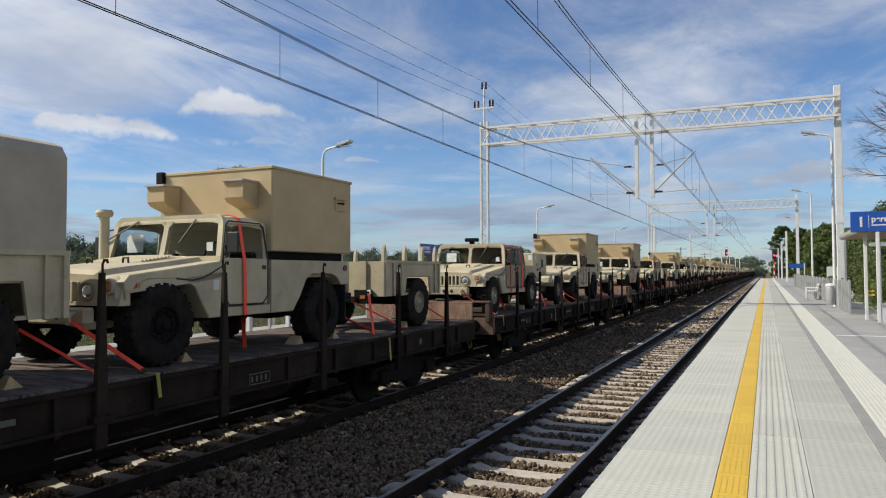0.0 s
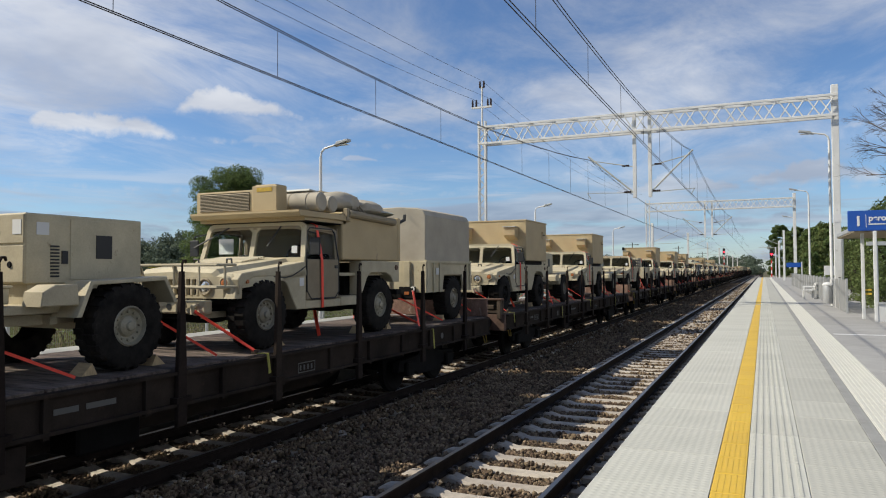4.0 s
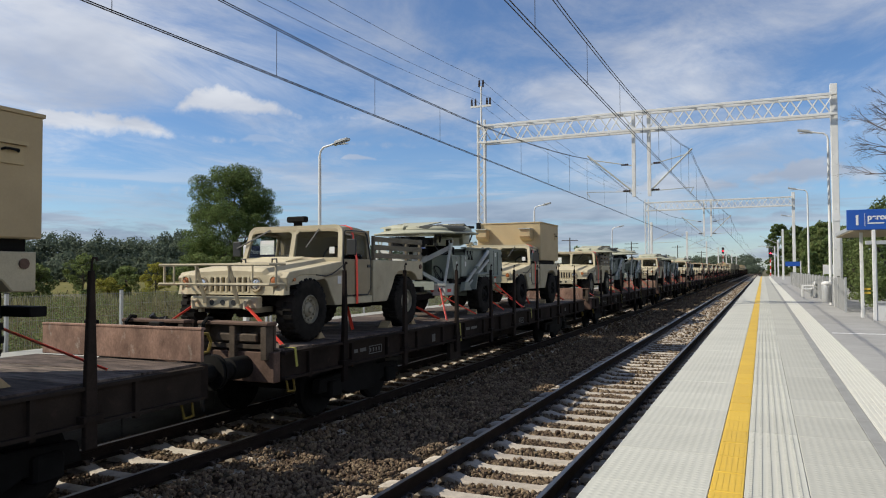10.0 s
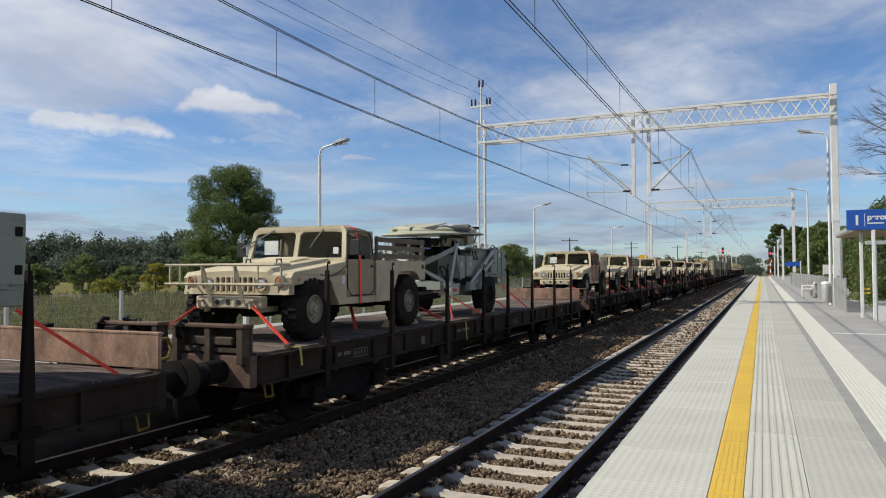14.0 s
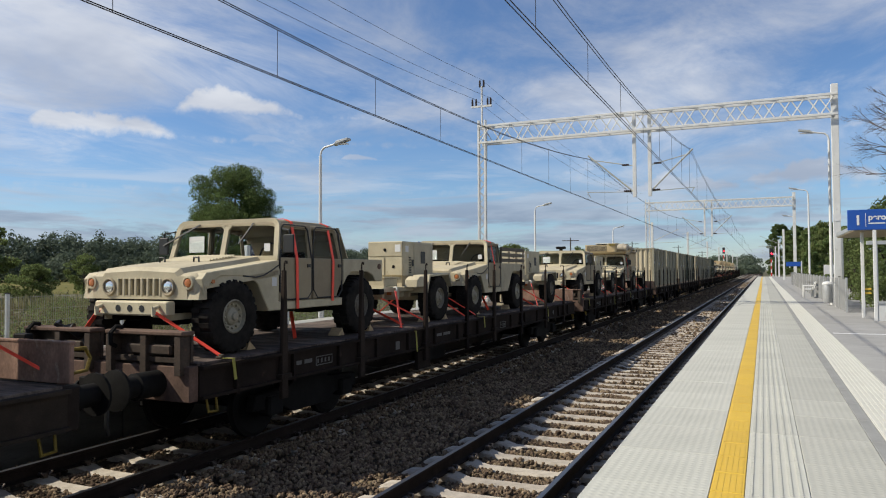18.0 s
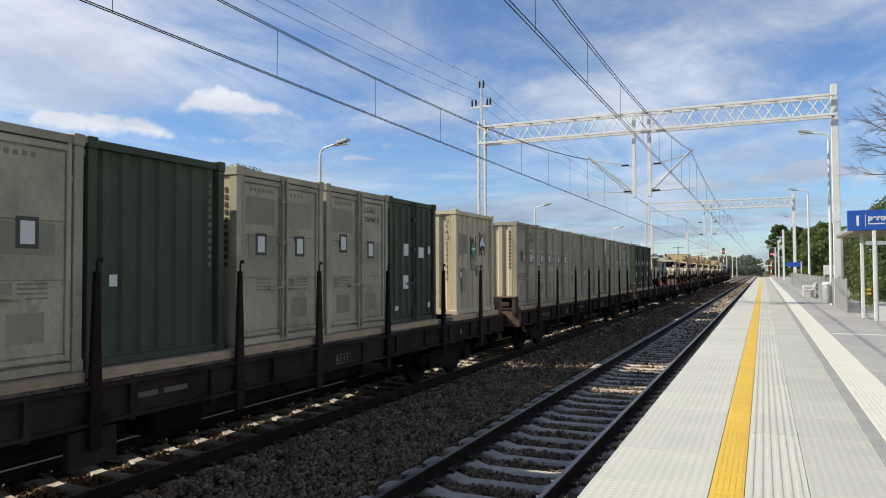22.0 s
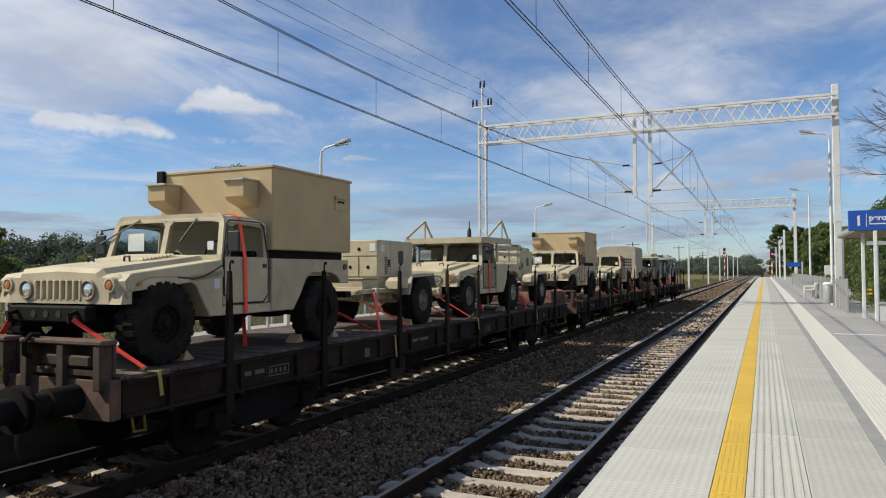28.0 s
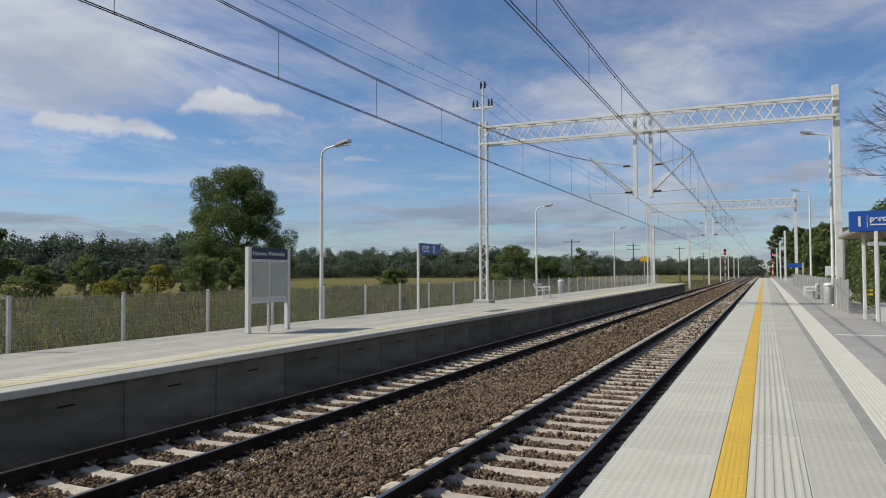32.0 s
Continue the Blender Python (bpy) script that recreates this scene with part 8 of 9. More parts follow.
            part("lock_rod", shared(("crod", n, i), rod, paint), None, d, "locking rod and handle")
            for z in (0.45, 1.90):
                y = 0.10 if i == 0 else CW - 0.10
                part("hinge", shared(("chin", n, i, z), lambda y=y, z=z: box(B(), 1.15, 1.20, y - 0.05, y + 0.05, z, z + 0.07, 0.006), paint), None, d)
            if not green:
                for k_, (pz0, pz1) in enumerate(((1.66, 2.02), (1.20, 1.50), (0.40, 0.68))):
                    if (k_ + i + seed) % 3 != 1:
                        part("repaint_patch", shared(("cpatch", i, k_), lambda a=a, b=b, pz0=pz0, pz1=pz1: box(B(), 1.1815, 1.1835, a + 0.10 + 0.06 * k_, b - 0.16 - 0.1 * (k_ == 2), pz0, pz1), CONT_PATCH), None, d, "repainted darker tan patch")
            rng = random.Random(seed * 7 + i)
            pz = rng.choice((1.30, 1.34, 1.38))
            if not green:
                part("label_backing", shared(("clb", i, pz), lambda a=a, pz=pz: box(B(), 1.183, 1.186, a + 0.30, a + 0.52, pz - 0.04, pz + 0.25), DARK_LABEL), None, d, "dark label holder")
            if green:
                for k_, (dy, wd, z0, z1) in enumerate((((0.44, 0.19, 1.33, 1.55), (0.42, 0.20, 0.72, 0.97), (0.10, 0.12, 0.34, 0.42)), ((0.20, 0.22, 1.30, 1.50), (0.62, 0.09, 1.38, 1.53), (0.60, 0.10, 0.34, 0.44)))[i]):
                    part("paper_label", shared(("gpl", i, k_), lambda a=a, dy=dy, wd=wd, z0=z0, z1=z1: box(B(), 1.204, 1.208, a + dy, a + dy + wd, z0, z1), PAPER), None, d, "white paper label")
                continue
            if rng.random() < 0.85:
                part("paper_label", shared(("cpp", i, pz), lambda a=a, pz=pz: box(B(), 1.187, 1.190, a + 0.34, a + 0.48, pz, pz + 0.21), PAPER), None, d, "white paper label")
            if rng.random() < 0.6:
                part("paper_label", shared(("cpq", i), lambda a=a: box(B(), 1.187, 1.190, a + 0.60, a + 0.68, 1.38, 1.48), PAPER), None, d, "white paper label")
            if rng.random() < 0.5:
                part("paper_label", shared(("cps", i), lambda a=a: box(B(), 1.187, 1.190, a + 0.16, a + 0.27, 0.80, 0.95), CONT_PATCH if not green else PAPER), None, d, "small paper label")
            if marks and i == (1 if "\n" in marks else 0):
                for j, word in enumerate(marks.split("\n")):
                    part("lettering", flat_text(word, 0.15 if j == 0 else 0.13), None, d, "dark stencilled lettering", at=Matrix.Translation((1.184, a + 0.20, 2.02 - j * 0.15)) @ pose(0, 0, 0, 90, 0, 90))
            elif not green:
                part("stencil", shared(("cstd", i), lambda a=a: [box(bm_, 1.183, 1.186, a + 0.18 + j * 0.085, a + 0.225 + j * 0.085, 2.09, 2.14) and bm_ for bm_ in [B()] for j in range(6 - 2 * (a > 0.5))][0], FAINT_STENCIL), None, d, "dark stencilled marks")
                part("stencil", shared(("cste", i), lambda a=a: [box(bm_, 1.183, 1.186, a + 0.32, a + 0.62, 0.80 + j * 0.045, 0.815 + j * 0.045) and bm_ for bm_ in [B()] for j in range(4)][0], FAINT_STENCIL), None, d, "faint stencilled lines")
    if end_text:
        part("lettering", flat_text("\n".join(end_text), 0.125), None, root, "dark vertical stencilled lettering", at=Matrix.Translation((0.93, 0.049, 2.10)) @ pose(0, 0, 0, 90, 0, 0))
        if hazard:
            part("lettering", flat_text("\n".join(end_text), 0.125), None, root, "dark vertical stencilled lettering", at=Matrix.Translation((1.163, 0.20, 2.08)) @ pose(0, 0, 0, 90, 0, 90))
    elif not green:
        part("end_stencil", shared("cend_st", lambda: [box(bm_, 0.98, 1.03, 0.047, 0.05, 2.06 - i * 0.095, 2.12 - i * 0.095) and bm_ for bm_ in [B()] for i in range(11)][0], DARK_LABEL), None, root, "dark vertical stencil marks")
    if hazard:
        for j, (pt, m_) in enumerate((((1.10, 1.55), GREEN_LABEL), ((1.66, 1.66), PAPER))):
            part("placard", shared(("plac", j), lambda pt=pt: prism(B(), [(pt[0] - 0.16, pt[1]), (pt[0], pt[1] - 0.20), (pt[0] + 0.16, pt[1]), (pt[0], pt[1] + 0.20)], "x", 1.172, 1.178), m_), None, root, "diamond placard" + (" in green" if j == 0 else " in white and black"))
            part("placard_rim", shared(("placr", j), lambda pt=pt: prism(B(), [(pt[0] - 0.21, pt[1]), (pt[0], pt[1] - 0.26), (pt[0] + 0.21, pt[1]), (pt[0], pt[1] + 0.26)], "x", 1.166, 1.172), BLACK), None, root, "black placard holder")
            part("placard_band", shared(("placb", j), lambda pt=pt, j=j: box(B(), 1.178, 1.1795, pt[0] - 0.10, pt[0] + 0.10, pt[1] - (0.02 if j == 0 else 0.14), pt[1] + (0.02 if j == 0 else -0.02)), PAPER if j == 0 else BLACK), None, root, "printed band")
            for dy in (-0.17, 0.17):
                part("placard_strap", shared(("placs", j, dy), lambda pt=pt, dy=dy: bar(B(), (1.168, pt[0] + dy, pt[1] - 0.27), (1.168, pt[0] + dy * 0.9, pt[1] + 0.30), 0.03, 0.004, (0, 1, 0)), BLACK), None, root, "black hanging strap")
        for j, (px_, m_) in enumerate(((0.30, GREEN_LABEL), (-0.30, PAPER))):
            part("placard", shared(("place", j), lambda px_=px_: prism(B(), [(px_ - 0.16, 1.62), (px_, 1.42), (px_ + 0.16, 1.62), (px_, 1.82)], "y", 0.036, 0.042), m_), None, root, "diamond placard")
            part("placard_rim", shared(("placer", j), lambda px_=px_: prism(B(), [(px_ - 0.22, 1.62), (px_, 1.35), (px_ + 0.22, 1.62), (px_, 1.89)], "y", 0.042, 0.048), BLACK), None, root, "black placard holder")
            part("placard_band", shared(("placeb", j), lambda px_=px_, j=j: box(B(), px_ - 0.10, px_ + 0.10, 0.0345, 0.036, 1.60 if j == 0 else 1.46, 1.645 if j == 0 else 1.60), PAPER if j == 0 else BLACK), None, root, "printed band")
    return root


# ---- flat wagons ----


def wagon(WL=17.5):
    root = thing("flat_wagon", "grimy flat railway wagon with board deck and upright side stakes", "railway wagon", "wagons of the train")

    def skeleton():
        bm = B()
        for s in (-1, 1):
            # outer sole bar, an I section
            x = s * 1.36
            box(bm, x - 0.012, x + 0.012, 0, WL, 0.84, 1.19)
            for z in (0.82, 1.16):
                box(bm, x - 0.07, x + 0.07, 0, WL, z, z + 0.035)
            for i in range(15):
                y = 0.6 + i * 1.14
                box(bm, min(x + s * 0.012, x + s * 0.062), max(x + s * 0.012, x + s * 0.062), y - 0.03, y + 0.03, 0.79, 1.16) if y < WL else None
            prism(bm, [(4.2, 0.78), (5.6, 0.45), (WL - 5.6, 0.45), (WL - 4.2, 0.78)], "x", s * 0.5 - 0.05, s * 0.5 + 0.05)
        for i in range(9):
            y = 0.3 + i * (WL - 0.6) / 8
            box(bm, -1.34, 1.34, y - 0.06, y + 0.06, 0.9, 1.15)
        return bm
    part("underframe", shared(("uframe", WL), skeleton, WAGON), None, root, "dark grimy steel underframe")

    def boards():
        return box(B(), -1.33, 1.33, 0.006, 0.774, 1.17, DECK_Z, 0.006)
    bm_ = shared("board", boards, DECK)
    count = round(WL / 0.785)
    for i in range(count):
        part("deck_board", bm_, None, root, at=pose(0, i * WL / count + 0.004, random.uniform(-0.006, 0.0)))
    for e, s in ((0.0, -1), (WL, 1)):
        # rear beam takes the darker steel, its shade put into the colour
        h = part("headstock", shared(("headst", WL, e), lambda e=e, s=s: box(B(), -1.36, 1.36, min(e, e + s * 0.14), max(e, e + s * 0.14), 0.80, 1.20, 0.01), RUST if s < 0 else WAGON), None, root, "rust-brown headstock beam" if s < 0 else "dark headstock beam")
        for x in (-0.875, 0.875):
            part("buffer", shared(("buffer", WL, e, x), lambda e=e, s=s, x=x: lathe(B(), [(s * d, r) for d, r in ((0.0, 0.15), (0.33, 0.15), (0.34, 0.12), (0.55, 0.12), (0.56, 0.225), (0.59, 0.225), (0.605, 0.15))][::s], (x, e + s * 0.14, 1.0), "y", 18), DARK), None, h, "round black buffer")
        if s > 0:
            part("hand_rail", shared(("hrail", WL, e), lambda e=e, s=s: bent(B(), [(1.1, e + s * 0.14, 1.28), (1.1, e + s * 0.42, 1.30), (1.1, e + s * 0.46, 1.42), (1.1, e + s * 0.40, 1.52), (1.1, e + s * 0.12, 1.52)], 0.018, 6), DULL_YELLOW), None, h, "bent grimy yellow hand rail")
        part("lashing_ring", shared(("lring", WL, e), lambda e=e, s=s: bent(B(), [(1.36, e - s * 0.12, 0.82), (1.39, e - s * 0.13, 0.66), (1.39, e - s * 0.27, 0.65), (1.36, e - s * 0.28, 0.80)], 0.014, 5), DULL_YELLOW), None, root, "small grimy yellow step")
    # end flaps: raised at the rear, laid forward at the front
    part("end_flap", shared(("eflap", WL), lambda: box(box(B(), -1.33, 1.33, WL + 0.05, WL + 0.10, DECK_Z, DECK_Z + 0.39, 0.008), -1.335, 1.335, WL + 0.045, WL + 0.115, DECK_Z + 0.365, DECK_Z + 0.395, 0.006), FLAP), None, root, "worn rust-brown raised end flap")
    for x in (-0.55, 0.55):
        part("flap_bracket", shared(("fbr", WL, x), lambda x=x: box(B(), x - 0.09, x + 0.09, WL + 0.10, WL + 0.19, DECK_Z + 0.26, DECK_Z + 0.44, 0.01), DARK), None, root)

    for x0, x1 in ((-1.30, -0.12), (0.12, 1.30)):
        def front_flap(x0=x0, x1=x1):
            bm = box(B(), x0, x1, -0.055, -0.015, 1.235, 1.55, 0.006)
            for f in (0.0, 0.46, 0.90):
                x = x0 + (x1 - x0) * f
                box(bm, x, x + 0.10, -0.20, -0.05, 1.10, 1.54, 0.008)
            box(bm, x0 + 0.02, x1 - 0.02, -0.15, -0.05, 1.235, 1.30, 0.006)
            return box(bm, x0 + 0.30, x1 - 0.20, -0.17, -0.05, 1.32, 1.44, 0.02)
        fl = part("front_flap", shared(("fflap", x0), front_flap, GREY_STEEL), None, root, "grimy brown front flap with upright ribs")
        part("top_rail", shared(("fbar", x0), lambda x0=x0, x1=x1: box(B(), x0 - 0.01, x1 + 0.01, -0.21, -0.005, 1.545, 1.595, 0.012), RUST), None, fl, "rusty flat top rail")
        part("flap_hook", shared(("fhook", x0), lambda x0=x0: bent(B(), [(x0 + 0.16, -0.19, 1.40), (x0 + 0.16, -0.27, 1.44), (x0 + 0.16, -0.27, 1.56), (x0 + 0.17, -0.20, 1.63), (x0 + 0.19, -0.12, 1.62)], 0.026, 6), DARK), None, fl, "dark bent hook")
    for x in (-0.52, 0.40):
        part("brake_hose", shared(("hose", x), lambda x=x: bent(B(), [(x, -0.15, 0.86), (x, -0.32, 0.86), (x + 0.02, -0.42, 0.74), (x + 0.03, -0.44, 0.55), (x + 0.02, -0.40, 0.42)], 0.028, 7), BLACK), None, root, "black brake hose")
    part("coupling_hook", shared("chook", lambda: bent(bent(box(B(), -0.05, 0.05, -0.42, -0.14, 0.94, 1.06, 0.01), [(-0.07, -0.40, 1.0), (-0.07, -0.60, 0.80), (-0.07, -0.55, 0.62)], 0.022, 6), [(0.07, -0.40, 1.0), (0.07, -0.60, 0.80), (0.07, -0.55, 0.62)], 0.022, 6), DARK), None, root, "dark screw coupling")
    part("chain", shared("endchain", lambda: bent(B(), [(-0.86 + 0.045 * i, -0.11 + 0.05 * math.sin(i * 2.4), 1.61 + 0.04 * math.sin(i * 1.3) - 0.0012 * i * i) for i in range(15)], 0.026, 5), BLACK), None, root, "heap of dark chain")
    # stakes
    for y in ((1.5, 3.5, 5.85, 7.9, 9.6, 11.65, 13.95, 16.0) if WL > 15 else (0.95, 3.1, 5.2, 6.9, 9.0, 11.1)):
        def st():
            bm = B()
            prism(bm, [(-0.07, 0.60), (0.07, 0.60), (0.062, 1.25), (0.022, 2.28), (-0.022, 2.28), (-0.062, 1.25)], "x", 1.385, 1.445, 0.008)
            bent(bm, [(1.42, 0, 2.27), (1.42, 0, 2.36), (1.42, 0.02, 2.40), (1.42, 0.05, 2.40), (1.42, 0.06, 2.37)], 0.012, 5)
            box(bm, 1.36, 1.47, -0.11, 0.11, 0.86, 0.92)
            return bm
        part("stake", shared("stake", st, STAKE), None, root, "dark tapered steel side stake", at=pose(0, y, 0))
    # sole bar markings: plain bars and plates
    for y0, y1 in ((1.80, 1.95), (2.02, 2.20), (6.4, 6.66), (6.74, 7.08)):
        part("stencil_bar", shared(("wst", y0), lambda y0=y0, y1=y1: box(B(), 1.376, 1.380, y0, y1, 0.985, 1.04), STENCIL), None, root, "pale stencilled mark")

    def outline(y0, y1, z0, z1):
        bm = B()
        for a, b, c, d in ((y0, y1, z0, z0 + 0.012), (y0, y1, z1 - 0.012, z1), (y0, y0 + 0.012, z0, z1), (y1 - 0.012, y1, z0, z1)):
            box(bm, 1.376, 1.380, a, b, c, d)
        n = int((y1 - y0) / 0.09)
        for i in range(n):
            y = y0 + 0.035 + i * (y1 - y0 - 0.05) / n
            box(bm, 1.376, 1.380, y, y + 0.035, z0 + 0.035, z1 - 0.035)
        return bm
    for j, (y0, y1, z0, z1) in enumerate(((2.3, 2.72, 0.92, 1.05), (10.1, 10.5, 0.88, 1.02))):
        part("data_plate", shared(("wplate", j), lambda y0=y0, y1=y1, z0=z0, z1=z1: outline(y0, y1, z0, z1), STENCIL), None, root, "pale framed stencil panel")
    part("data_plate", shared(("wplate2", WL), lambda: box(B(), 1.376, 1.382, 4.72, 4.86, 0.90, 1.04), STENCIL), None, root, "small pale plate")
    part("round_mark", shared(("wround", WL), lambda: lathe(B(), [(0, 0.06), (0.004, 0.06)], (1.376, WL - 2.6, 1.0), "x", 12), STENCIL), None, root)
    # bogies
    for yc in (2.6, WL - 2.6):
        def side_frame(s):
            bm = prism(B(), [(-1.3, 0.42), (-1.25, 0.62), (-0.5, 0.66), (-0.35, 0.76), (0.35, 0.76), (0.5, 0.66), (1.25, 0.62), (1.3, 0.42), (0.7, 0.40), (0.4, 0.28), (-0.4, 0.28), (-0.7, 0.40)], "x", s * 0.95, s * 1.08, 0.01)
            for y in (-0.9, 0.9):
                box(bm, s * 0.94, s * 1.16, y - 0.16, y + 0.16, 0.32, 0.58, 0.03)
            return bm
        b = part("bogie", shared("bogie", lambda: box(side_frame(-1), -1.0, 1.0, -0.2, 0.2, 0.5, 0.78), DARK), None, root, "dark two-axle bogie", at=pose(0, yc, 0))
        part("side_frame", shared("bframe", lambda: side_frame(1), DARK), None, b, "dark cast side frame")
        for y in (-0.9, 0.9):
            part("wheelset", shared("wset", lambda: tube(lathe(lathe(B(), [(-0.815, 0.47), (-0.79, 0.47), (-0.785, 0.455), (-0.69, 0.46), (-0.685, 0.3)], (0, 0, 0.455), "x", 24), [(0.685, 0.3), (0.69, 0.46), (0.785, 0.455), (0.79, 0.44), (0.815, 0.40)], (0, 0, 0.455), "x", 24), (-1.0, 0, 0.455), (1.0, 0, 0.455), 0.08, 10), DARK), None, b, "steel wheelset", at=pose(0, y, 0))
    part("brake_gear", shared(("brake", WL), lambda: tube(box(box(B(), 0.35, 0.95, 7.0, 7.8, 0.42, 0.78, 0.03), -0.4, 0.3, 8.2, 9.0, 0.40, 0.74, 0.03), (0.2, 4.6, 0.55), (0.2, WL - 4.6, 0.55), 0.04, 6), DARK), None, root)
    part("tool_panel", shared(("tpanel", WL), lambda: box(B(), 1.30, 1.375, 5.6, 6.15, 0.44, 0.78, 0.01), WAGON), None, root)
    return root


def bearers(root, spans):
    """Timbers along the deck's edges under containers."""
    for a, b in spans:
        for x in (-1.22, 1.24):
            me = mesh_of(box(B(), x - 0.10, x + 0.10, a, b, DECK_Z, DECK_Z + 0.10, 0.008), TIMBER, "bearer")
            part("bearer", me, None, root, "pale bearer timber")


# ---- making up the train: s is the place along the line at the clip's start ----
MOVED = []
PROTO = {}


def load(key, build, s, z=DECK_Z, label=""):
    """Sets a copy of the load on the train; s: where its first axle (or its corner) stands when the clip starts."""
    if key in PROTO:
        ob = copy_thing(PROTO[key], pose(XF, s, z))
    else:
        ob = PROTO[key] = build()
    MOVED.append((ob, s, z))
    return ob


T_LABEL = {
    "shelter": "tan military utility truck with a sand-coloured box shelter", "shelter_s": "tan military utility truck with box shelter and upright air intake",
    "air": "tan military truck with shelter and a large air conditioner", "roof": "tan military truck with loaded roof deck and canvas rolls",
    "frame": "tan military truck with a steel frame over its roof", "slats": "tan military utility truck with slatted open load bed",
    "guard": "tan military utility truck with brush guard and slatted bed", "guard_s": "tan military utility truck with brush guard and upright air intake", "rack": "tan military truck with brush guard and tube rack",
    "four": "tan four-door military utility truck with hard roof", "fast": "tan four-door military truck with smooth sloping roof", "camo": "camouflaged military utility truck with wooden bed slats"}
BUILD = {
    "shelter": lambda: truck("shelter", label=T_LABEL["shelter"]), "shelter_d": lambda: truck("shelter", dark_bumper=True, label="tan military truck with box shelter and black bumper"), "shelter_s": lambda: truck("shelter", snorkel=True, flaps=True, label=T_LABEL["shelter_s"]),
    "air": lambda: truck("air", snorkel=True, guard=True, label=T_LABEL["air"]), "roof": lambda: truck("roof", guard=True, label=T_LABEL["roof"]),
    "frame": lambda: truck("frame", label=T_LABEL["frame"]), "slats": lambda: truck("slats", lamp=False, mirrors=False, label=T_LABEL["slats"]),
    "guard": lambda: truck("slats", guard=True, lamp=False, mirrors=True, label=T_LABEL["guard"]), "guard_s": lambda: truck("slats", guard=True, snorkel=True, label=T_LABEL["guard_s"]), "rack": lambda: truck("rack", guard=True, mirrors=False, label=T_LABEL["rack"]),
    "four": lambda: truck("four", label=T_LABEL["four"]), "four_l": lambda: truck("four", lamp=True, label="tan four-door military utility truck with a roof lamp box"),
    "slats_l": lambda: truck("slats", lamp=True, mirrors=False, label="tan military truck with slatted bed and roof lamp box"), "guard_l": lambda: truck("slats", guard=True, lamp=True, label="tan military truck with brush guard and roof lamp box"), "fast": lambda: truck("fast", lamp=True, label=T_LABEL["fast"]),
    "camo": lambda: truck("slats", CAMO, lamp=True, label=T_LABEL["camo"]),
    "gen": generator, "gen_f": lambda: generator(back=-0.22), "gen_b": lambda: generator(back=0.25), "dark_gen": lambda: generator(True), "cargo_box": lambda: cargo_trailer("box"), "cargo": lambda: cargo_trailer("open"), "covered": lambda: cargo_trailer("cover"),
    "dish": dish_trailer, "dish_b": lambda: dish_trailer(8.0, True),
    "doors": lambda: container(CONT_TAN, "doors", seed=2), "doors_b": lambda: container(CONT_TAN, "doors", seed=3), "green_doors": lambda: container(CONT_GREEN, "doors", seed=2),
    "doors_a": lambda: container(CONT_TAN, "doors", seed=5, end_text="USAU1956267"), "doors_c": lambda: container(CONT_TAN, "doors", "USAU\n035245 2", seed=1), "doors_d": lambda: container(CONT_TAN, "doors", "USAU166 1", seed=4), "doors_e": lambda: container(CONT_TAN, "doors", "USAU\n206901 4", seed=6),
    "ribs": lambda: container(CONT_TAN, "ribs"), "ribs_n": lambda: container(CONT_TAN, "ribs", seed=9, end_text="USAU160"), "green_ribs": lambda: container(CONT_GREEN, "ribs"), "hazard": lambda: container(CONT_TAN, "ribs", hazard=True, CW=2.29, end_text="USAU0347902")}

LOADS = """covered 3.9; shelter_s 6.05; cargo 12.59
four_l 16.72; gen 22.89; shelter 24.99; gen 31.52
shelter 35.63; gen 42.14; slats 43.94; cargo_box 50.13
shelter_s 54.93; gen 61.47; roof 63.72; covered 70.24
shelter 73.53; gen 79.79; shelter 82.22; gen_f 88.57
guard_s 92.22; cargo_box 98.74; shelter 100.48; gen 106.72
shelter_s 111.14; dark_gen 117.71; air 119.82; gen 126.3
slats_l 130.04; dish 137.25; shelter 140.75
guard_l 149.07; dish 156.52; shelter_s 159.35
slats 168.24; dish 175.18; dish_b 180.65
guard 187.26; dish 194.46; dish_b 200.42
guard 206.69; dish 214.35
four 225.0; gen 231.41; slats 233.75; gen 240.27
rack 244.0; gen 251.0; four_l 252.91; gen 259.47
four 263.25; gen_b 269.68; slats 271.6; gen 278.36
fast 282.25; gen 288.63; roof 291.03; gen 297.62
guard 359.42; dish 366.80
frame 372.27; gen 378.82; shelter 381.52; gen 388.11
air 391.78; gen 398.32; shelter 400.04; gen 406.47
shelter_d 410.39; gen 417.15; frame 419.49; gen_b 425.50
shelter_d 429.33; gen 435.84; slats 437.86; covered 444.52
camo 448.44; dish 455.66; dish_b 461.48"""
for item in LOADS.replace("\n", ";").split(";"):
    key, s = item.split()
    load(key, BUILD[key], float(s))

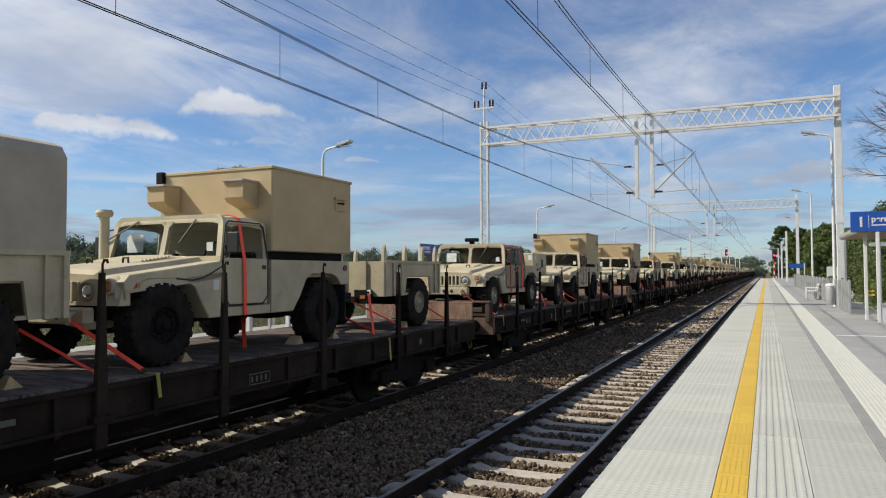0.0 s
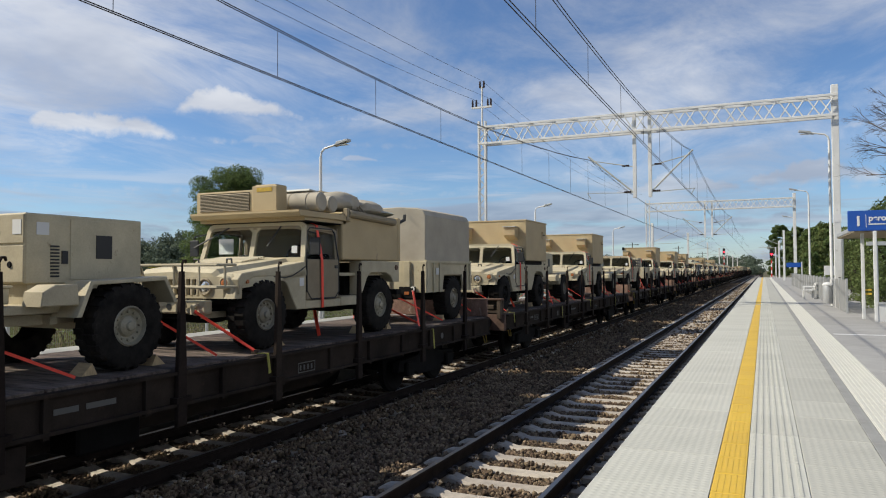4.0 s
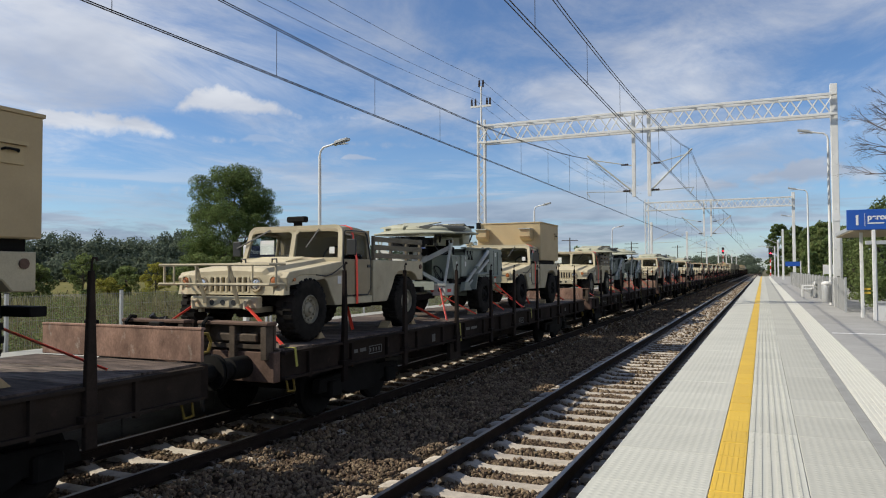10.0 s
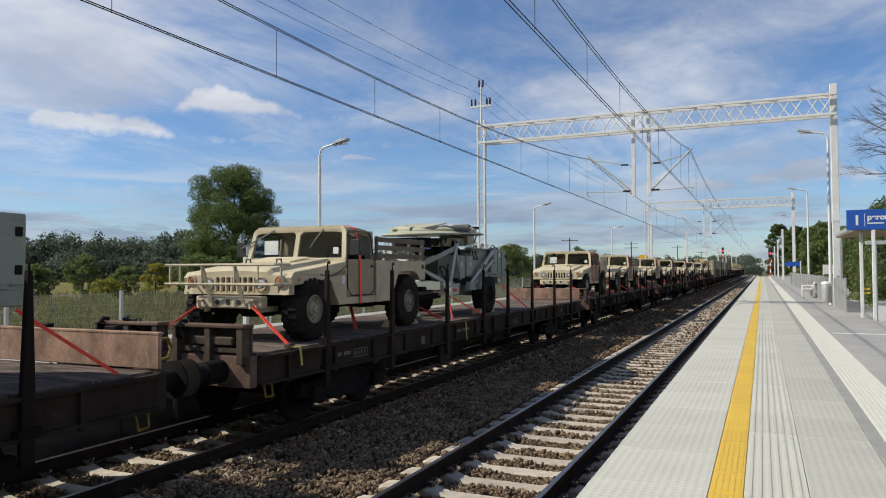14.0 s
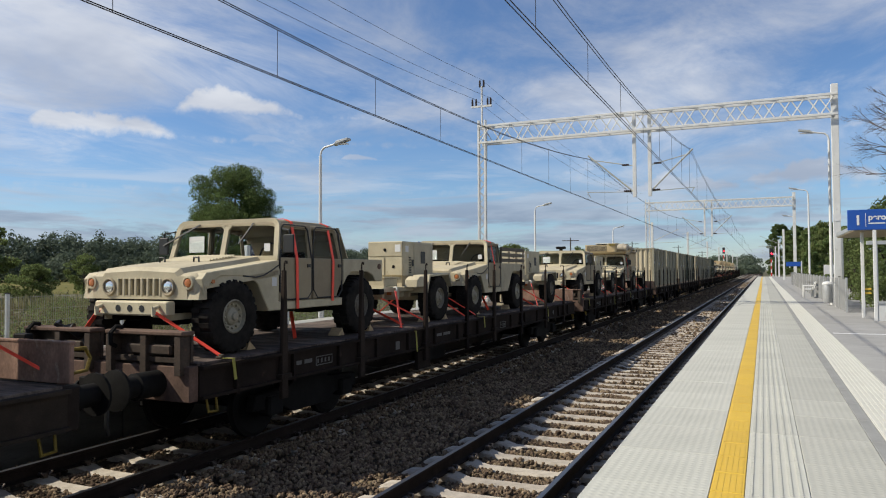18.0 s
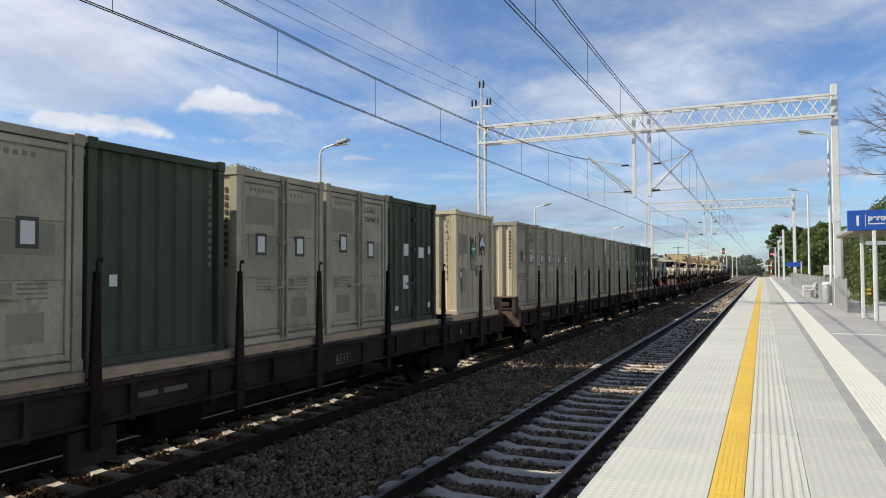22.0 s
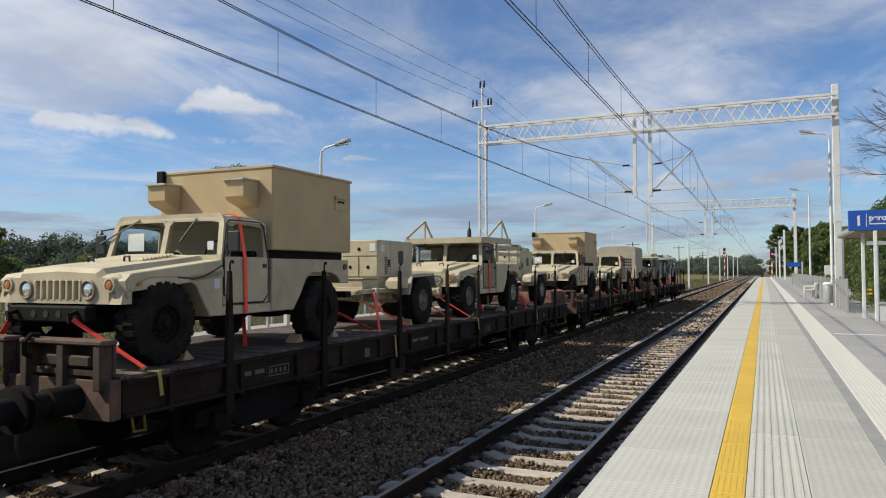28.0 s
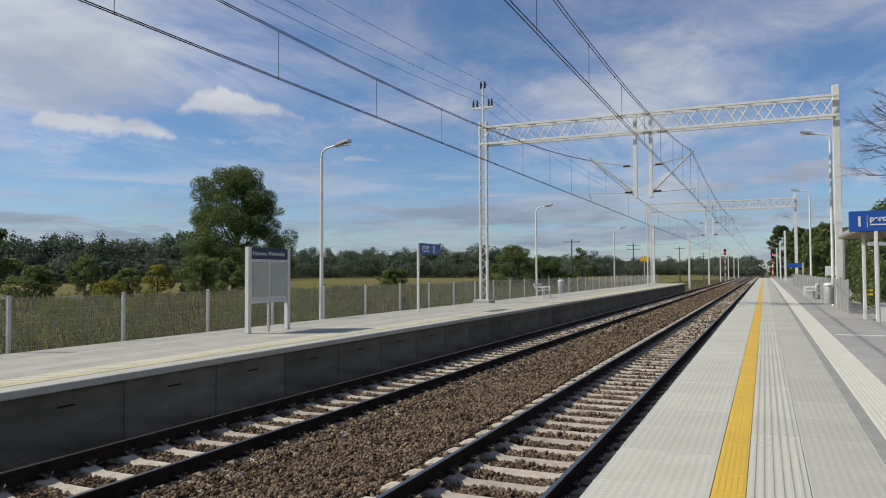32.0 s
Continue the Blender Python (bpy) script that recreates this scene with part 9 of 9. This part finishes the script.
BOXES = """doors_a 300.39; doors_b 302.33; doors 304.23; ribs_n 306.66; ribs 308.62; ribs 310.61
doors_b 314.0; doors 315.92; doors_b 317.87; green_ribs 319.85; doors 322.01; doors_e 324.03; green_doors 326.03; hazard 329.02
doors_c 333.14; doors_b 335.07; doors 337.01; ribs 338.93; ribs 340.93; ribs 342.87; doors 345.05; doors_b 347.0; doors_d 348.97
green_doors 352.29; green_doors 354.24; green_doors 356.17"""
for item in BOXES.replace("\n", ";").split(";"):
    key, s = item.split()
    load(key, BUILD[key], float(s))
for s in (-3.0, 15.94, 34.87, 53.89, 72.72, 91.54, 110.23, 128.95, 147.94, 166.81, 185.82, 204.97, 224.04, 243.11, 262.29, 281.35, 371.46, 390.49, 409.51, 428.54, 447.56):
    load("wagon", wagon, s, 0.0)
for key, s, length, spans in (("short_wagon", 300.17, 12.25, ((0.25, 6.1), (6.45, 12.3))), ("box_wagon_a", 313.94, 17.53, ((0.1, 5.8), (5.9, 13.9), (14.6, 17.4))), ("box_wagon_b", 333.02, 17.75, ((0.15, 6.0), (6.1, 11.7), (12.0, 17.7))),
                              ("box_wagon_c", 352.27, 17.5, ((0.0, 3.1), (3.2, 6.0)))):
    w = load(key, lambda length=length: wagon(length), s, 0.0)
    bearers(w, spans)


# ---- the train's way towards the camera: seconds, metres since the clip's start ----
RUN = [(0, 0.0), (1, 13.95), (2, 27.91), (3, 41.86), (4, 55.83), (5, 69.79), (6, 83.76), (7, 97.76), (8, 111.81), (9, 125.93), (10, 140.13), (11, 154.41), (12, 168.75), (13, 183.16), (14, 197.63), (15, 212.16), (16, 226.73), (17, 241.35), (18, 256.0), (19, 270.68), (20, 285.39), (21, 300.13), (22, 314.92), (23, 329.75), (24, 344.64), (25, 359.56), (26, 374.48), (27, 389.39), (28, 404.29), (29, 419.18), (30, 434.08), (31, 449.02), (32, 464.01)]


def motions():
    for ob, s, z in MOVED:
        walk(ob, [(t, pose(XF, s - d, z)) for t, d in RUN])


motions()
